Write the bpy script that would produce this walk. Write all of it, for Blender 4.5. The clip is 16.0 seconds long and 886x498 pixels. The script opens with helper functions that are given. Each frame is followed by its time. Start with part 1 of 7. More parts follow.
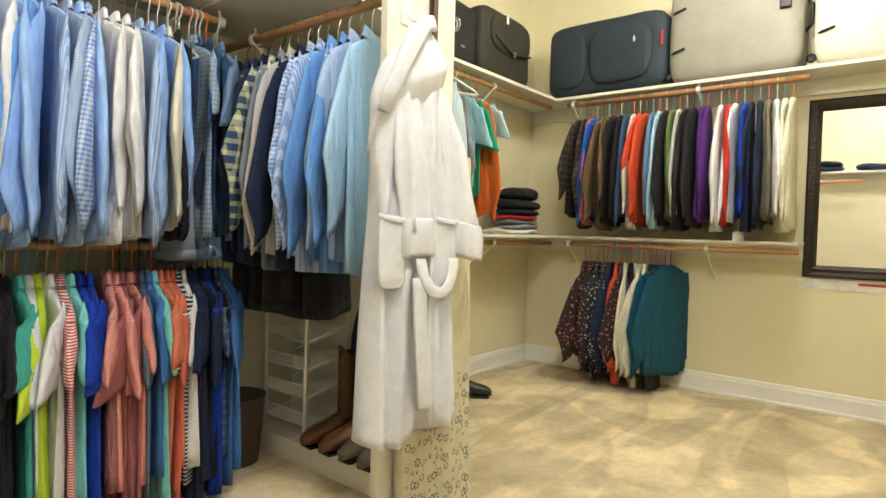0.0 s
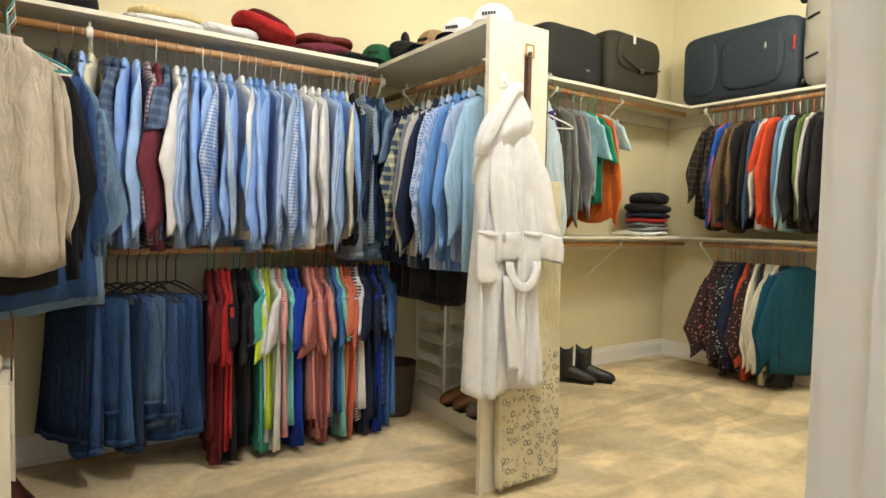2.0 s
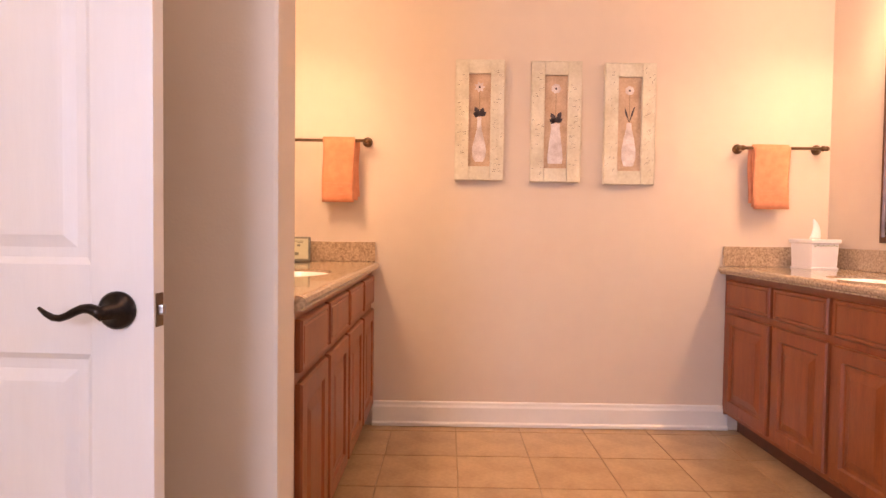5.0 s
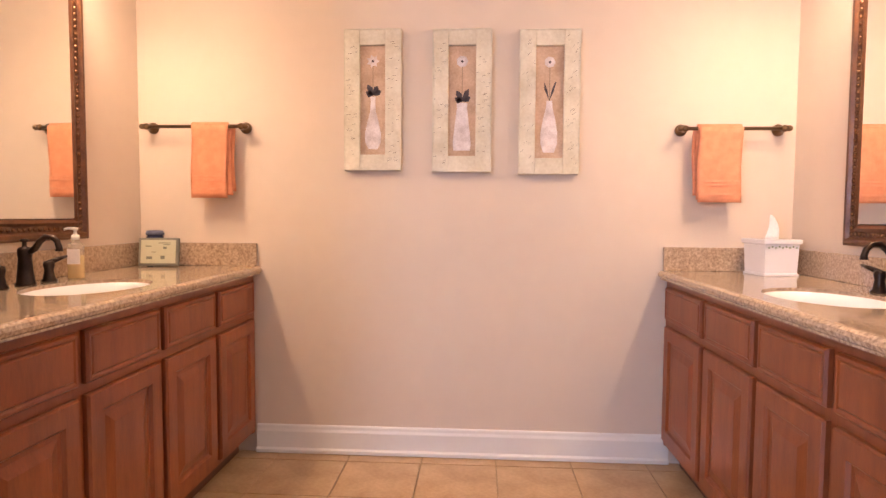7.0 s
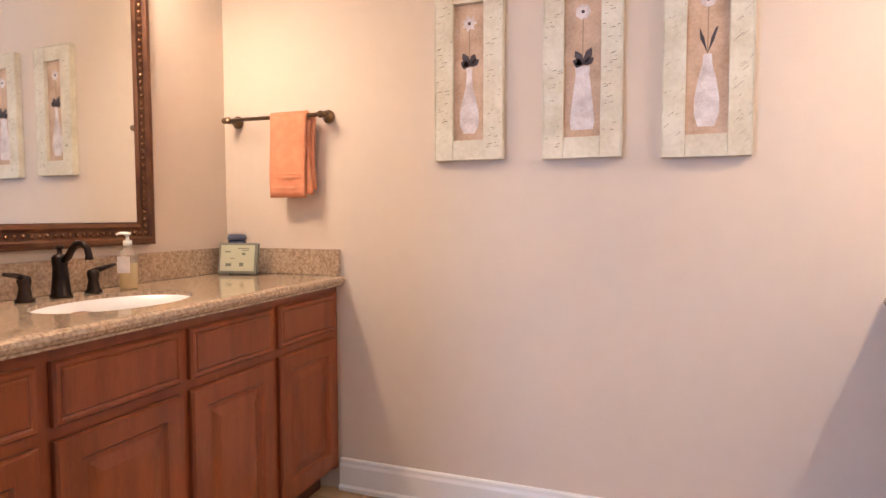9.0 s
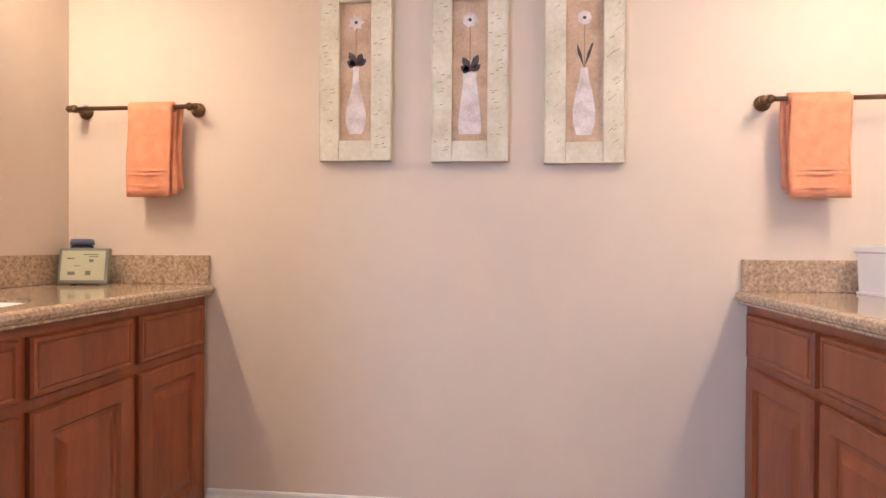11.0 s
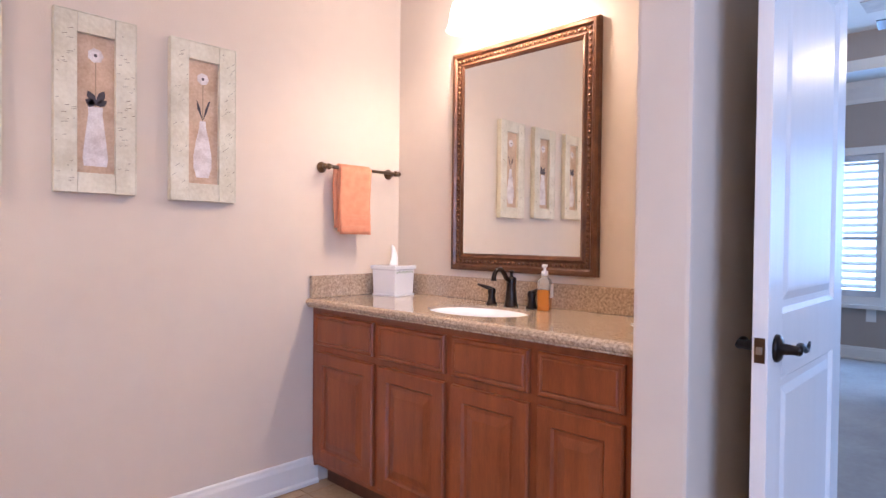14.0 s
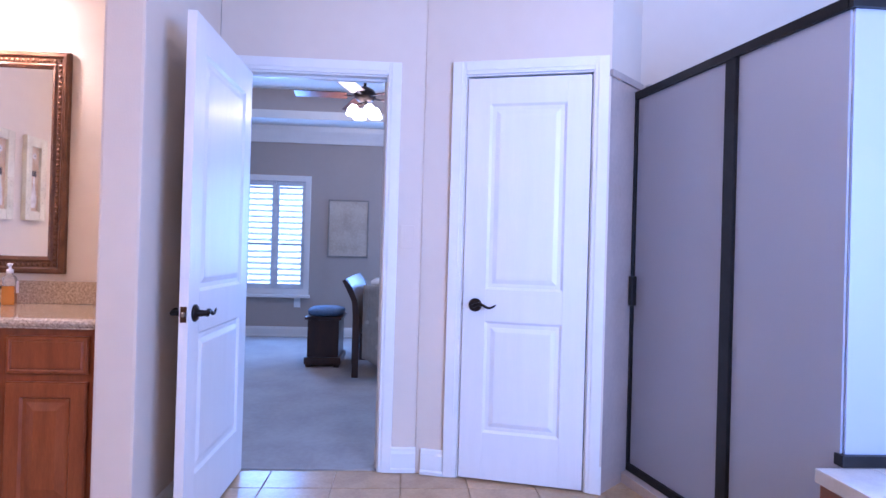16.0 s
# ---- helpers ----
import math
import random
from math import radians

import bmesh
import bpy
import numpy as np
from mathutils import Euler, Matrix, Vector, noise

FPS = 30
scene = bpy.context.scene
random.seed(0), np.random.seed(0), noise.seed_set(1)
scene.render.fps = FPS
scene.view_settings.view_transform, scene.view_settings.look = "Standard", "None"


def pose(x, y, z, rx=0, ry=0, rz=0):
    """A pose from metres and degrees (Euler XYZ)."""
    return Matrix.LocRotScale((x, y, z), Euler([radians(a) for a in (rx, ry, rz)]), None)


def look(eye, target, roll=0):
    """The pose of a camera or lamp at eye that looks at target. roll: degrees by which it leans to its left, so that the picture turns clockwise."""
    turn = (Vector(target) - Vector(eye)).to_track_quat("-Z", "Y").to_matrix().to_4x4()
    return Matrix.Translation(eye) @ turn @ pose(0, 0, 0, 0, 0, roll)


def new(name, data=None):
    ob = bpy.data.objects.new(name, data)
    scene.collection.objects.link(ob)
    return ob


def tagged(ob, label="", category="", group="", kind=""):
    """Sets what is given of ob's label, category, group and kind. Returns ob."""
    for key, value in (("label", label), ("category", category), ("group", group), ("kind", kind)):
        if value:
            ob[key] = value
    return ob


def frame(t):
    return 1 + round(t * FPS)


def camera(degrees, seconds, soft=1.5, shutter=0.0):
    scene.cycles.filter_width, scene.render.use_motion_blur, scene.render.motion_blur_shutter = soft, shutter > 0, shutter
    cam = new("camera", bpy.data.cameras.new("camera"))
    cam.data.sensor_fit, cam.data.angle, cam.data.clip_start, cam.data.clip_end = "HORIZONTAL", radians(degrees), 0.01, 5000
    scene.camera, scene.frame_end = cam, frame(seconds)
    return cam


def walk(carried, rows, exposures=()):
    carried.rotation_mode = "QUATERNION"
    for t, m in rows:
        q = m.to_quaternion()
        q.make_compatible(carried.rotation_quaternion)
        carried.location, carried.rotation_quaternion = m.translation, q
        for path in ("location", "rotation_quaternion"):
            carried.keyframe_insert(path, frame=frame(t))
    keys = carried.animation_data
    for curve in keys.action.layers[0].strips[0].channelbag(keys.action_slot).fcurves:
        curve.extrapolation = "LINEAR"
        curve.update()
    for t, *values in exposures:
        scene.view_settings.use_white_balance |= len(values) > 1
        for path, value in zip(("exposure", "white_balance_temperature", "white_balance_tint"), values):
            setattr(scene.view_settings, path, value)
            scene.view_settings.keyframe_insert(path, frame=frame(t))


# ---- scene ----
cam = camera(73.7, 16.0)

PATH = [
    (0, (-2.378, -2.439, 1.009), (-3.627, -0.879, 0.949), 1.6),
    (0.5, (-2.336, -2.429, 1.032), (-3.732, -0.999, 0.96), 1.3),
    (1, (-2.231, -2.431, 1.057), (-3.774, -1.162, 0.975), 1.4),
    (1.5, (-2.027, -2.486, 1.077), (-3.653, -1.325, 0.988), 1.2),
    (2, (-1.77, -2.667, 1.077), (-3.417, -1.536, 0.984), 1.2),
    (2.5, (-1.571, -2.831, 1.065), (-3.055, -1.494, 0.971), 1.6),
    (3, (-1.389, -2.991, 1.054), (-2.606, -1.406, 0.974), 1.8),
    (3.5, (-1.239, -3.065, 1.037), (-2.123, -1.272, 0.968), 1.4),
    (4, (-1.103, -3.133, 1.024), (-1.649, -1.21, 0.963), 1.0),
    (4.2, (-1.038, -3.146, 1.013), (-1.441, -1.188, 0.967), 0.5),
    (4.5, (-0.888, -3.146, 1.021), (-1.124, -1.161, 0.953), 0.9),
    (4.6, (-0.842, -3.144, 1.026), (-1.029, -1.154, 0.961), 0.7),
    (5, (-0.676, -3.09, 1.035), (-0.691, -1.091, 0.969), 0.7),
    (5.2, (-0.6, -3.066, 1.031), (-0.566, -1.067, 0.969), 0.6),
    (7.3, (0.031, -2.529, 1.105), (-0.181, -0.545, 0.978), 0.2),
    (7.5, (0.076, -2.457, 1.11), (-0.247, -0.488, 0.974), 0.0),
    (8, (0.112, -2.287, 1.132), (-0.465, -0.378, 0.976), -0.3),
    (8.2, (0.125, -2.221, 1.132), (-0.556, -0.348, 0.978), -0.3),
    (10.5, (0.053, -1.961, 1.008), (-0.593, -0.069, 0.984), 0.2),
    (11, (0.004, -2.012, 1.008), (-0.213, -0.023, 0.993), 0.3),
    (11.5, (-0.041, -2.04, 1.06), (0.204, -0.056, 1.017), 0.5),
    (12, (-0.129, -2.032, 1.078), (0.502, -0.134, 1.035), 0.7),
    (12.5, (-0.197, -2.015, 1.105), (0.685, -0.22, 1.06), 0.8),
    (13, (-0.306, -2.088, 1.116), (0.727, -0.376, 1.077), 0.7),
    (13.5, (-0.517, -2.234, 1.13), (0.667, -0.623, 1.095), 0.6),
    (14, (-0.763, -2.333, 1.142), (0.671, -0.939, 1.107), 0.6),
    (14.5, (-0.92, -2.45, 1.147), (0.744, -1.34, 1.123), 0.9),
    (15, (-1.113, -2.584, 1.15), (0.74, -1.832, 1.132), 1.1),
    (15.3, (-1.246, -2.663, 1.169), (0.68, -2.127, 1.145), 1.7),
    (15.5, (-1.329, -2.651, 1.158), (0.642, -2.311, 1.154), 1.3),
    (16, (-1.507, -2.73, 1.147), (0.49, -2.85, 1.157), 1.6),
]
walk(cam, [(t, look(eye, target, roll)) for t, eye, target, roll in PATH],
     exposures=[(0, 0.13, 5950, 8), (1.5, 0.09, 5900, 8), (2.0, 0.03, 6100, 10), (2.5, 0.03, 7100, 17), (3.0, -0.04, 8000, 23), (3.5, -0.08, 8400, 26), (4.0, -0.06, 9200, 30), (5.0, -0.02, 9700, 39), (7.5, 0.0, 7100, 25), (10.5, -0.03, 6300, 15), (12.5, -0.10, 6350, 15), (14.5, -0.04, 5550, 20), (15.2, -0.02, 5250, 18), (16.0, 0.03, 5120, 33)])

# ---- world, sun, large lights ----
world = bpy.data.worlds.new("sky")
scene.world = world
world.use_nodes = True
wn = world.node_tree.nodes
sky = wn.new("ShaderNodeTexSky")
sky.sky_type, sky.sun_disc, sky.sun_elevation, sky.sun_rotation = "NISHITA", False, radians(40), radians(150)
wn["Background"].inputs[1].default_value = 0.12
world.node_tree.links.new(sky.outputs[0], wn["Background"].inputs[0])
sun = new("sun", bpy.data.lights.new("sun", "SUN"))
sun.data.energy, sun.data.angle, sun.data.color = 1.5, radians(10), (1, 0.96, 0.9)
sun.matrix_world = look((0, 0, 0), (-0.5, -0.6, -0.75))


def area(name, eye, target, w, h, watts, color):
    ob = new(name, bpy.data.lights.new(name, "AREA"))
    ob.data.shape, ob.data.size, ob.data.size_y = "RECTANGLE", w, h
    ob.data.energy, ob.data.color = watts, color
    ob.matrix_world = look(eye, target)
    return ob


def bulb(name, at, watts, color, radius=0.04):
    ob = new(name, bpy.data.lights.new(name, "POINT"))
    ob.data.energy, ob.data.color, ob.data.shadow_soft_size = watts, color, radius
    ob.location = at
    return ob


def down_bulb(name, at, watts, color):
    """A bulb in a bell shade that opens downwards."""
    ob = new(name, bpy.data.lights.new(name, "SPOT"))
    ob.data.energy, ob.data.color, ob.data.shadow_soft_size = watts, color, 0.035
    ob.data.spot_size, ob.data.spot_blend = radians(172), 0.75
    ob.location = at
    return ob


WARM, DAY, CLOSET = (1, 0.84, 0.67), (0.25, 0.52, 1.0), (1, 0.95, 0.78)
area("daylight_tub_window", (-1.99, -4.62, 1.50), (1.5, -3.2, 0.9), 1.5, 1.2, 150, (0.36, 0.58, 1.0))
# Added blue fill light; the bedroom's south wall has no window here.
area("bedroom_side_fill", (4.0, -5.9, 1.5), (3.6, 0, 0.6), 2.4, 1.5, 95, DAY)
area("daylight_bedroom_window", (6.12, -1.02, 1.35), (0, -1.5, 0.9), 0.6, 1.35, 45, DAY)
area("daylight_bedroom_window_far", (6.12, -2.86, 1.35), (0, -2.6, 0.9), 0.6, 1.35, 45, DAY)
for vy in (-0.56, -0.78, -1.0):
    for vx in (1.17, -1.47):
        down_bulb("vanity_bulb", (vx, vy, 2.10), 10, WARM)
        bulb("vanity_glow", (vx, vy, 2.11), 3.4, WARM)
bulb("closet_bulb", (-3.0, 0.45, 2.79), 58, CLOSET, 0.18)
bulb("closet_bulb_near", (-2.65, -1.75, 2.79), 78, (1, 0.97, 0.93), 0.18)
bulb("bath_ceiling_bulb", (-0.5, -3.3, 2.60), 22, (1, 0.80, 0.62), 0.12)
for dx, dy in ((-0.09, -0.1), (0.1, 0.08), (-0.05, 0.13)):
    bulb("fan_bulb", (4.2 + dx, -2.28 + dy, 2.42), 9, (1, 0.8, 0.6))

# ---- materials ----
MATS = {}


def surf(name, c1, c2=None, scale=8.0, rough=0.6, bump=0.0, bscale=60.0, metal=0.0, stretch=(1, 1, 1), coat=0.0, detail=4.0, vary=0.0):
    """A surface with two tones mixed by coarse and fine noise, and fine relief."""
    if name in MATS:
        return MATS[name]
    m = bpy.data.materials.new(name)
    m.use_nodes = True
    n, l = m.node_tree.nodes, m.node_tree.links
    b = n["Principled BSDF"]
    c2 = c2 or tuple(v * 0.8 for v in c1)
    co = n.new("ShaderNodeTexCoord")
    mp = n.new("ShaderNodeMapping")
    mp.inputs["Scale"].default_value = stretch
    l.new(co.outputs["Object"], mp.inputs[0])
    t1, t2 = n.new("ShaderNodeTexNoise"), n.new("ShaderNodeTexNoise")
    t1.inputs["Scale"].default_value, t1.inputs["Detail"].default_value = scale, detail
    t2.inputs["Scale"].default_value, t2.inputs["Detail"].default_value = scale * 9, 3
    l.new(mp.outputs[0], t1.inputs[0]), l.new(mp.outputs[0], t2.inputs[0])
    add = n.new("ShaderNodeMath")
    add.operation = "MULTIPLY_ADD"
    add.inputs[1].default_value, add.inputs[2].default_value = 0.45, -0.22
    l.new(t2.outputs[0], add.inputs[0])
    sm = n.new("ShaderNodeMath")
    l.new(t1.outputs[0], sm.inputs[0]), l.new(add.outputs[0], sm.inputs[1])
    ramp = n.new("ShaderNodeValToRGB")
    ramp.color_ramp.elements[0].position, ramp.color_ramp.elements[1].position = 0.3, 0.7
    ramp.color_ramp.elements[0].color, ramp.color_ramp.elements[1].color = (*c2, 1), (*c1, 1)
    l.new(sm.outputs[0], ramp.inputs[0])
    out = ramp.outputs[0]
    if vary:
        oi, hs = n.new("ShaderNodeObjectInfo"), n.new("ShaderNodeHueSaturation")
        mr = n.new("ShaderNodeMapRange")
        mr.inputs[3].default_value, mr.inputs[4].default_value = 1 - vary, 1 + vary
        l.new(oi.outputs["Random"], mr.inputs[0]), l.new(mr.outputs[0], hs.inputs["Value"]), l.new(out, hs.inputs["Color"])
        out = hs.outputs[0]
    l.new(out, b.inputs["Base Color"])
    b.inputs["Roughness"].default_value, b.inputs["Metallic"].default_value = rough, metal
    b.inputs["Coat Weight"].default_value = coat
    if bump:
        t3, bp = n.new("ShaderNodeTexNoise"), n.new("ShaderNodeBump")
        t3.inputs["Scale"].default_value, t3.inputs["Detail"].default_value = bscale, 3
        bp.inputs["Strength"].default_value, bp.inputs["Distance"].default_value = bump, 0.004
        l.new(mp.outputs[0], t3.inputs[0]), l.new(t3.outputs[0], bp.inputs["Height"]), l.new(bp.outputs[0], b.inputs["Normal"])
    MATS[name] = m
    return m


def glow(name, color, strength):
    m = bpy.data.materials.new(name)
    m.use_nodes = True
    b = m.node_tree.nodes["Principled BSDF"]
    b.inputs["Base Color"].default_value = (*color, 1)
    b.inputs["Emission Color"].default_value, b.inputs["Emission Strength"].default_value = (*color, 1), strength
    return m


def clear(name, color, rough, transmission=1.0, metal=0.0):
    m = bpy.data.materials.new(name)
    m.use_nodes = True
    b = m.node_tree.nodes["Principled BSDF"]
    b.inputs["Base Color"].default_value, b.inputs["Roughness"].default_value = (*color, 1), rough
    b.inputs["Transmission Weight"].default_value, b.inputs["Metallic"].default_value = transmission, metal
    return m


WALL = surf("wall_paint", (0.70, 0.585, 0.47), (0.67, 0.555, 0.445), 1.5, 0.75, 0.12, 140)
CWALL = surf("closet_paint", (0.74, 0.67, 0.44), (0.70, 0.63, 0.41), 1.5, 0.8, 0.12, 140)
BWALL = surf("bedroom_paint", (0.42, 0.36, 0.31), (0.40, 0.34, 0.29), 1.5, 0.8, 0.1, 140)
CEIL = surf("ceiling_paint", (0.78, 0.75, 0.68), (0.74, 0.71, 0.64), 2, 0.9, 0.3, 90)
TRIM = surf("trim_paint", (0.80, 0.77, 0.72), (0.76, 0.73, 0.68), 3, 0.35, 0.04, 60)
DOORP = surf("door_paint", (0.78, 0.74, 0.70), (0.75, 0.71, 0.67), 3, 0.38, 0.08, 120, stretch=(6, 6, 0.6))
SHELFW = surf("shelf_paint", (0.78, 0.74, 0.62), (0.72, 0.68, 0.56), 5, 0.5, 0.05, 80)
CARPET = surf("carpet_pile", (0.78, 0.65, 0.42), (0.56, 0.44, 0.26), 3.2, 0.95, 0.9, 170, detail=6)
# brushed patches left in the pile by a vacuum cleaner
cn, cl_ = CARPET.node_tree.nodes, CARPET.node_tree.links
cb_ = cn["Principled BSDF"]
cc = cn.new("ShaderNodeTexCoord")
streak = None
for stretch_by, sc, off in (((3.2, 0.75, 1), 1.3, 0.0), ((1.3, 1.1, 1), 1.5, 7.0)):
    cm, cw, cr_ = cn.new("ShaderNodeMapping"), cn.new("ShaderNodeTexNoise"), cn.new("ShaderNodeMapRange")
    cm.inputs["Scale"].default_value, cm.inputs["Location"].default_value = stretch_by, (off, off, 0)
    cw.inputs["Scale"].default_value, cw.inputs["Detail"].default_value, cw.inputs["Distortion"].default_value = sc, 1.5, 1.1
    cr_.inputs[1].default_value, cr_.inputs[2].default_value, cr_.inputs[3].default_value, cr_.inputs[4].default_value = 0.47, 0.55, 0.86, 1.09
    cl_.new(cc.outputs["Object"], cm.inputs[0]), cl_.new(cm.outputs[0], cw.inputs[0]), cl_.new(cw.outputs[0], cr_.inputs[0])
    if streak:
        mul = cn.new("ShaderNodeMath")
        mul.operation = "MULTIPLY"
        cl_.new(streak, mul.inputs[0]), cl_.new(cr_.outputs[0], mul.inputs[1])
        streak = mul.outputs[0]
    else:
        streak = cr_.outputs[0]
ch_ = cn.new("ShaderNodeHueSaturation")
cl_.new(streak, ch_.inputs["Value"])
cl_.new(cb_.inputs["Base Color"].links[0].from_socket, ch_.inputs["Color"]), cl_.new(ch_.outputs[0], cb_.inputs["Base Color"])
BCARPET = surf("bedroom_carpet_pile", (0.42, 0.38, 0.34), (0.34, 0.30, 0.27), 3, 0.95, 0.8, 170)
TILE = surf("floor_tile", (0.54, 0.36, 0.20), (0.38, 0.23, 0.115), 7, 0.30, 0.1, 30, vary=0.06, detail=7)
GROUT = surf("grout", (0.47, 0.34, 0.21), (0.40, 0.28, 0.16), 20, 0.9, 0.3, 120)
ROD = surf("rod_wood", (0.50, 0.27, 0.11), (0.38, 0.19, 0.07), 6, 0.4, 0.06, 50, stretch=(1, 1, 1))
WOOD = surf("cabinet_wood", (0.28, 0.073, 0.021), (0.19, 0.045, 0.013), 5, 0.36, 0.05, 90, stretch=(5, 5, 0.7), coat=0.1)
# Darker copy of the cabinet wood, used only on the recessed toe kicks.
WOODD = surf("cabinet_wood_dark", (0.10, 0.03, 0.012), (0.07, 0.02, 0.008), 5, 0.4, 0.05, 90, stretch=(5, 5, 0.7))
BEDWOOD = surf("bed_wood", (0.07, 0.026, 0.014), (0.045, 0.016, 0.010), 4, 0.3, 0.04, 80, stretch=(4, 4, 1), coat=0.2)
GRANITE = surf("granite", (0.60, 0.45, 0.31), (0.26, 0.17, 0.105), 108, 0.12, 0.0, detail=8, coat=0.3)
BRONZE = surf("oil_rubbed_bronze", (0.045, 0.032, 0.026), (0.025, 0.018, 0.015), 20, 0.32, 0.03, 80, metal=0.9)
BARM = surf("bronze_bar", (0.20, 0.12, 0.065), (0.13, 0.08, 0.045), 20, 0.33, 0.03, 80, metal=0.9)
STEEL = surf("brushed_nickel", (0.55, 0.52, 0.48), (0.45, 0.42, 0.39), 20, 0.3, metal=1)
WIREW = surf("white_wire", (0.80, 0.79, 0.74), (0.74, 0.73, 0.68), 20, 0.35)
PORC = surf("porcelain", (0.85, 0.84, 0.82), (0.83, 0.82, 0.80), 5, 0.1, coat=0.5)
MIRROR = clear("mirror_glass", (0.9, 0.9, 0.86), 0.02, 0.0, 1.0)
GLASS = clear("window_glass", (1, 1, 1), 0.0)
PLASTW = surf("white_plastic", (0.82, 0.81, 0.78), (0.80, 0.79, 0.76), 10, 0.35)
BLACKM = surf("black_metal", (0.022, 0.018, 0.016), (0.014, 0.011, 0.010), 12, 0.35, 0.02, 60, metal=0.6)


# ---- mesh helpers ----
def box(bm, x0, x1, y0, y1, z0, z1, bevel=0.0):
    m = Matrix.LocRotScale(((x0 + x1) / 2, (y0 + y1) / 2, (z0 + z1) / 2), None, (abs(x1 - x0), abs(y1 - y0), abs(z1 - z0)))
    v = bmesh.ops.create_cube(bm, size=1, matrix=m)["verts"]
    if bevel:
        bmesh.ops.bevel(bm, geom=list({e for q in v for e in q.link_edges}), offset=bevel, segments=2, affect="EDGES", profile=0.7)
    return bm


def slab(*a, **k):
    return box(bmesh.new(), *a, **k)


def loft(bm, rings, caps=True):
    vs = [[bm.verts.new(p) for p in r] for r in rings]
    n = len(rings[0])
    for a, b in zip(vs, vs[1:]):
        for i in range(n):
            bm.faces.new((a[i], a[(i + 1) % n], b[(i + 1) % n], b[i]))
    if caps:
        bm.faces.new(vs[0][::-1]), bm.faces.new(vs[-1])
    return bm


def tube(bm, pts, r, n=8):
    pts = [Vector(p) for p in pts]
    rs = r if isinstance(r, (list, tuple)) else [r] * len(pts)
    rings, up = [], None
    for i, p in enumerate(pts):
        d = (pts[min(i + 1, len(pts) - 1)] - pts[max(i - 1, 0)]).normalized()
        if up is None:
            up = Vector((0, 0, 1)) if abs(d.z) < 0.9 else Vector((1, 0, 0))
        s = d.cross(up).normalized()
        up = s.cross(d).normalized()
        rings.append([p + (s * math.cos(a) + up * math.sin(a)) * rs[i] for a in (2 * math.pi * k / n for k in range(n))])
    return loft(bm, rings)


def lathe(bm, prof, n=20, at=(0, 0, 0), axis="z"):
    rings = []
    for r, h in prof:
        ring = []
        for k in range(n):
            a = 2 * math.pi * k / n
            p = Vector((r * math.cos(a), r * math.sin(a), h))
            if axis == "x":
                p = Vector((p.z, p.x, p.y))
            if axis == "y":
                p = Vector((p.x, p.z, p.y))
            ring.append(p + Vector(at))
        rings.append(ring)
    return loft(bm, rings)


def part(name, bm, material, parent=None, label="", smooth=False, m=None):
    me = bpy.data.meshes.new(name)
    bmesh.ops.recalc_face_normals(bm, faces=bm.faces)
    bm.to_mesh(me)
    bm.free()
    me.materials.append(material)
    if smooth:
        me.shade_smooth()
    ob = new(name, me)
    if parent:
        ob.parent = parent
    if m:
        ob.matrix_basis = m
    if label:
        ob["label"] = label
    return ob


def thing(name, label, category, at=None, group="", kind=""):
    ob = new(name)
    ob.empty_display_size = 0.05
    if at is not None:
        ob.matrix_basis = at if isinstance(at, Matrix) else Matrix.Translation(at)
    return tagged(ob, label, category, group, kind)


def setting(name, bm, material, label=""):
    return tagged(part(name, bm, material), label, "", "", "structure")


# ---- bathroom shell ----
H = 2.74
setting("wall_pictures", slab(-1.72, 1.42, 0, 0.12, 0, H), WALL)
setting("wall_vanity_west", slab(-1.72, -1.60, -1.60, 0, 0, H), WALL)
setting("wall_wing_west", slab(-1.935, -1.06, -1.75, -1.60, 0, H, bevel=0.012), WALL)
setting("wall_vanity_east", slab(1.30, 1.42, -1.60, 0, 0, H), WALL)
setting("wall_wing_east", slab(0.72, 1.57, -1.75, -1.60, 0, H, bevel=0.012), WALL)
DY0, DY1 = -2.785, -1.985
bw = slab(-2.05, -1.935, DY1 + 0.02, -1.60, 0, H)
for wy0, wy1, wz0, wz1 in ((-3.85, DY0 - 0.02, 0, H), (-6.0, -5.40, 0, H), (-5.40, -3.85, 0, 0.88), (-5.40, -3.85, 2.12, H)):
    box(bw, -2.05, -1.935, wy0, wy1, wz0, wz1)
box(bw, -2.05, -1.935, DY0 - 0.02, DY1 + 0.02, 2.06, H)
setting("wall_closet_door", bw, WALL)
setting("wall_closet_east_back", slab(-2.05, -1.935, -1.60, 1.67, 0, 3.0), CWALL)
bw = slab(1.57, 1.69, -1.88, -1.75, 0, H)
box(bw, 1.57, 1.69, -2.85, -2.60, 0, H)
box(bw, 1.57, 1.69, -2.60, -1.88, 2.06, H)
setting("wall_bedroom_door", bw, WALL)
ANG = math.degrees(math.atan2(-0.958, -0.284)) + 90
DM = pose(1.555, -2.83, 0, 0, 0, ANG)
bw = slab(0.0, 0.12, -0.19, 0.03, 0, H)
box(bw, 0, 0.12, -0.90, -0.82, 0, H)
box(bw, 0, 0.12, -0.82, -0.19, 2.06, H)
ob = setting("wall_angled", bw, WALL)
ob.matrix_basis = DM
setting("wall_south", slab(-2.05, 1.69, -6.12, -6.0, 0, H), WALL)
setting("wall_shower_east", slab(1.57, 1.69, -6.0, -3.9, 0, H), WALL)
setting("ceiling_bathroom", slab(-2.05, 1.69, -6.12, 0.12, H, H + 0.1), CEIL)
setting("floor_bathroom", slab(-1.95, 1.63, -6.0, 0.0, -0.12, -0.006), GROUT)

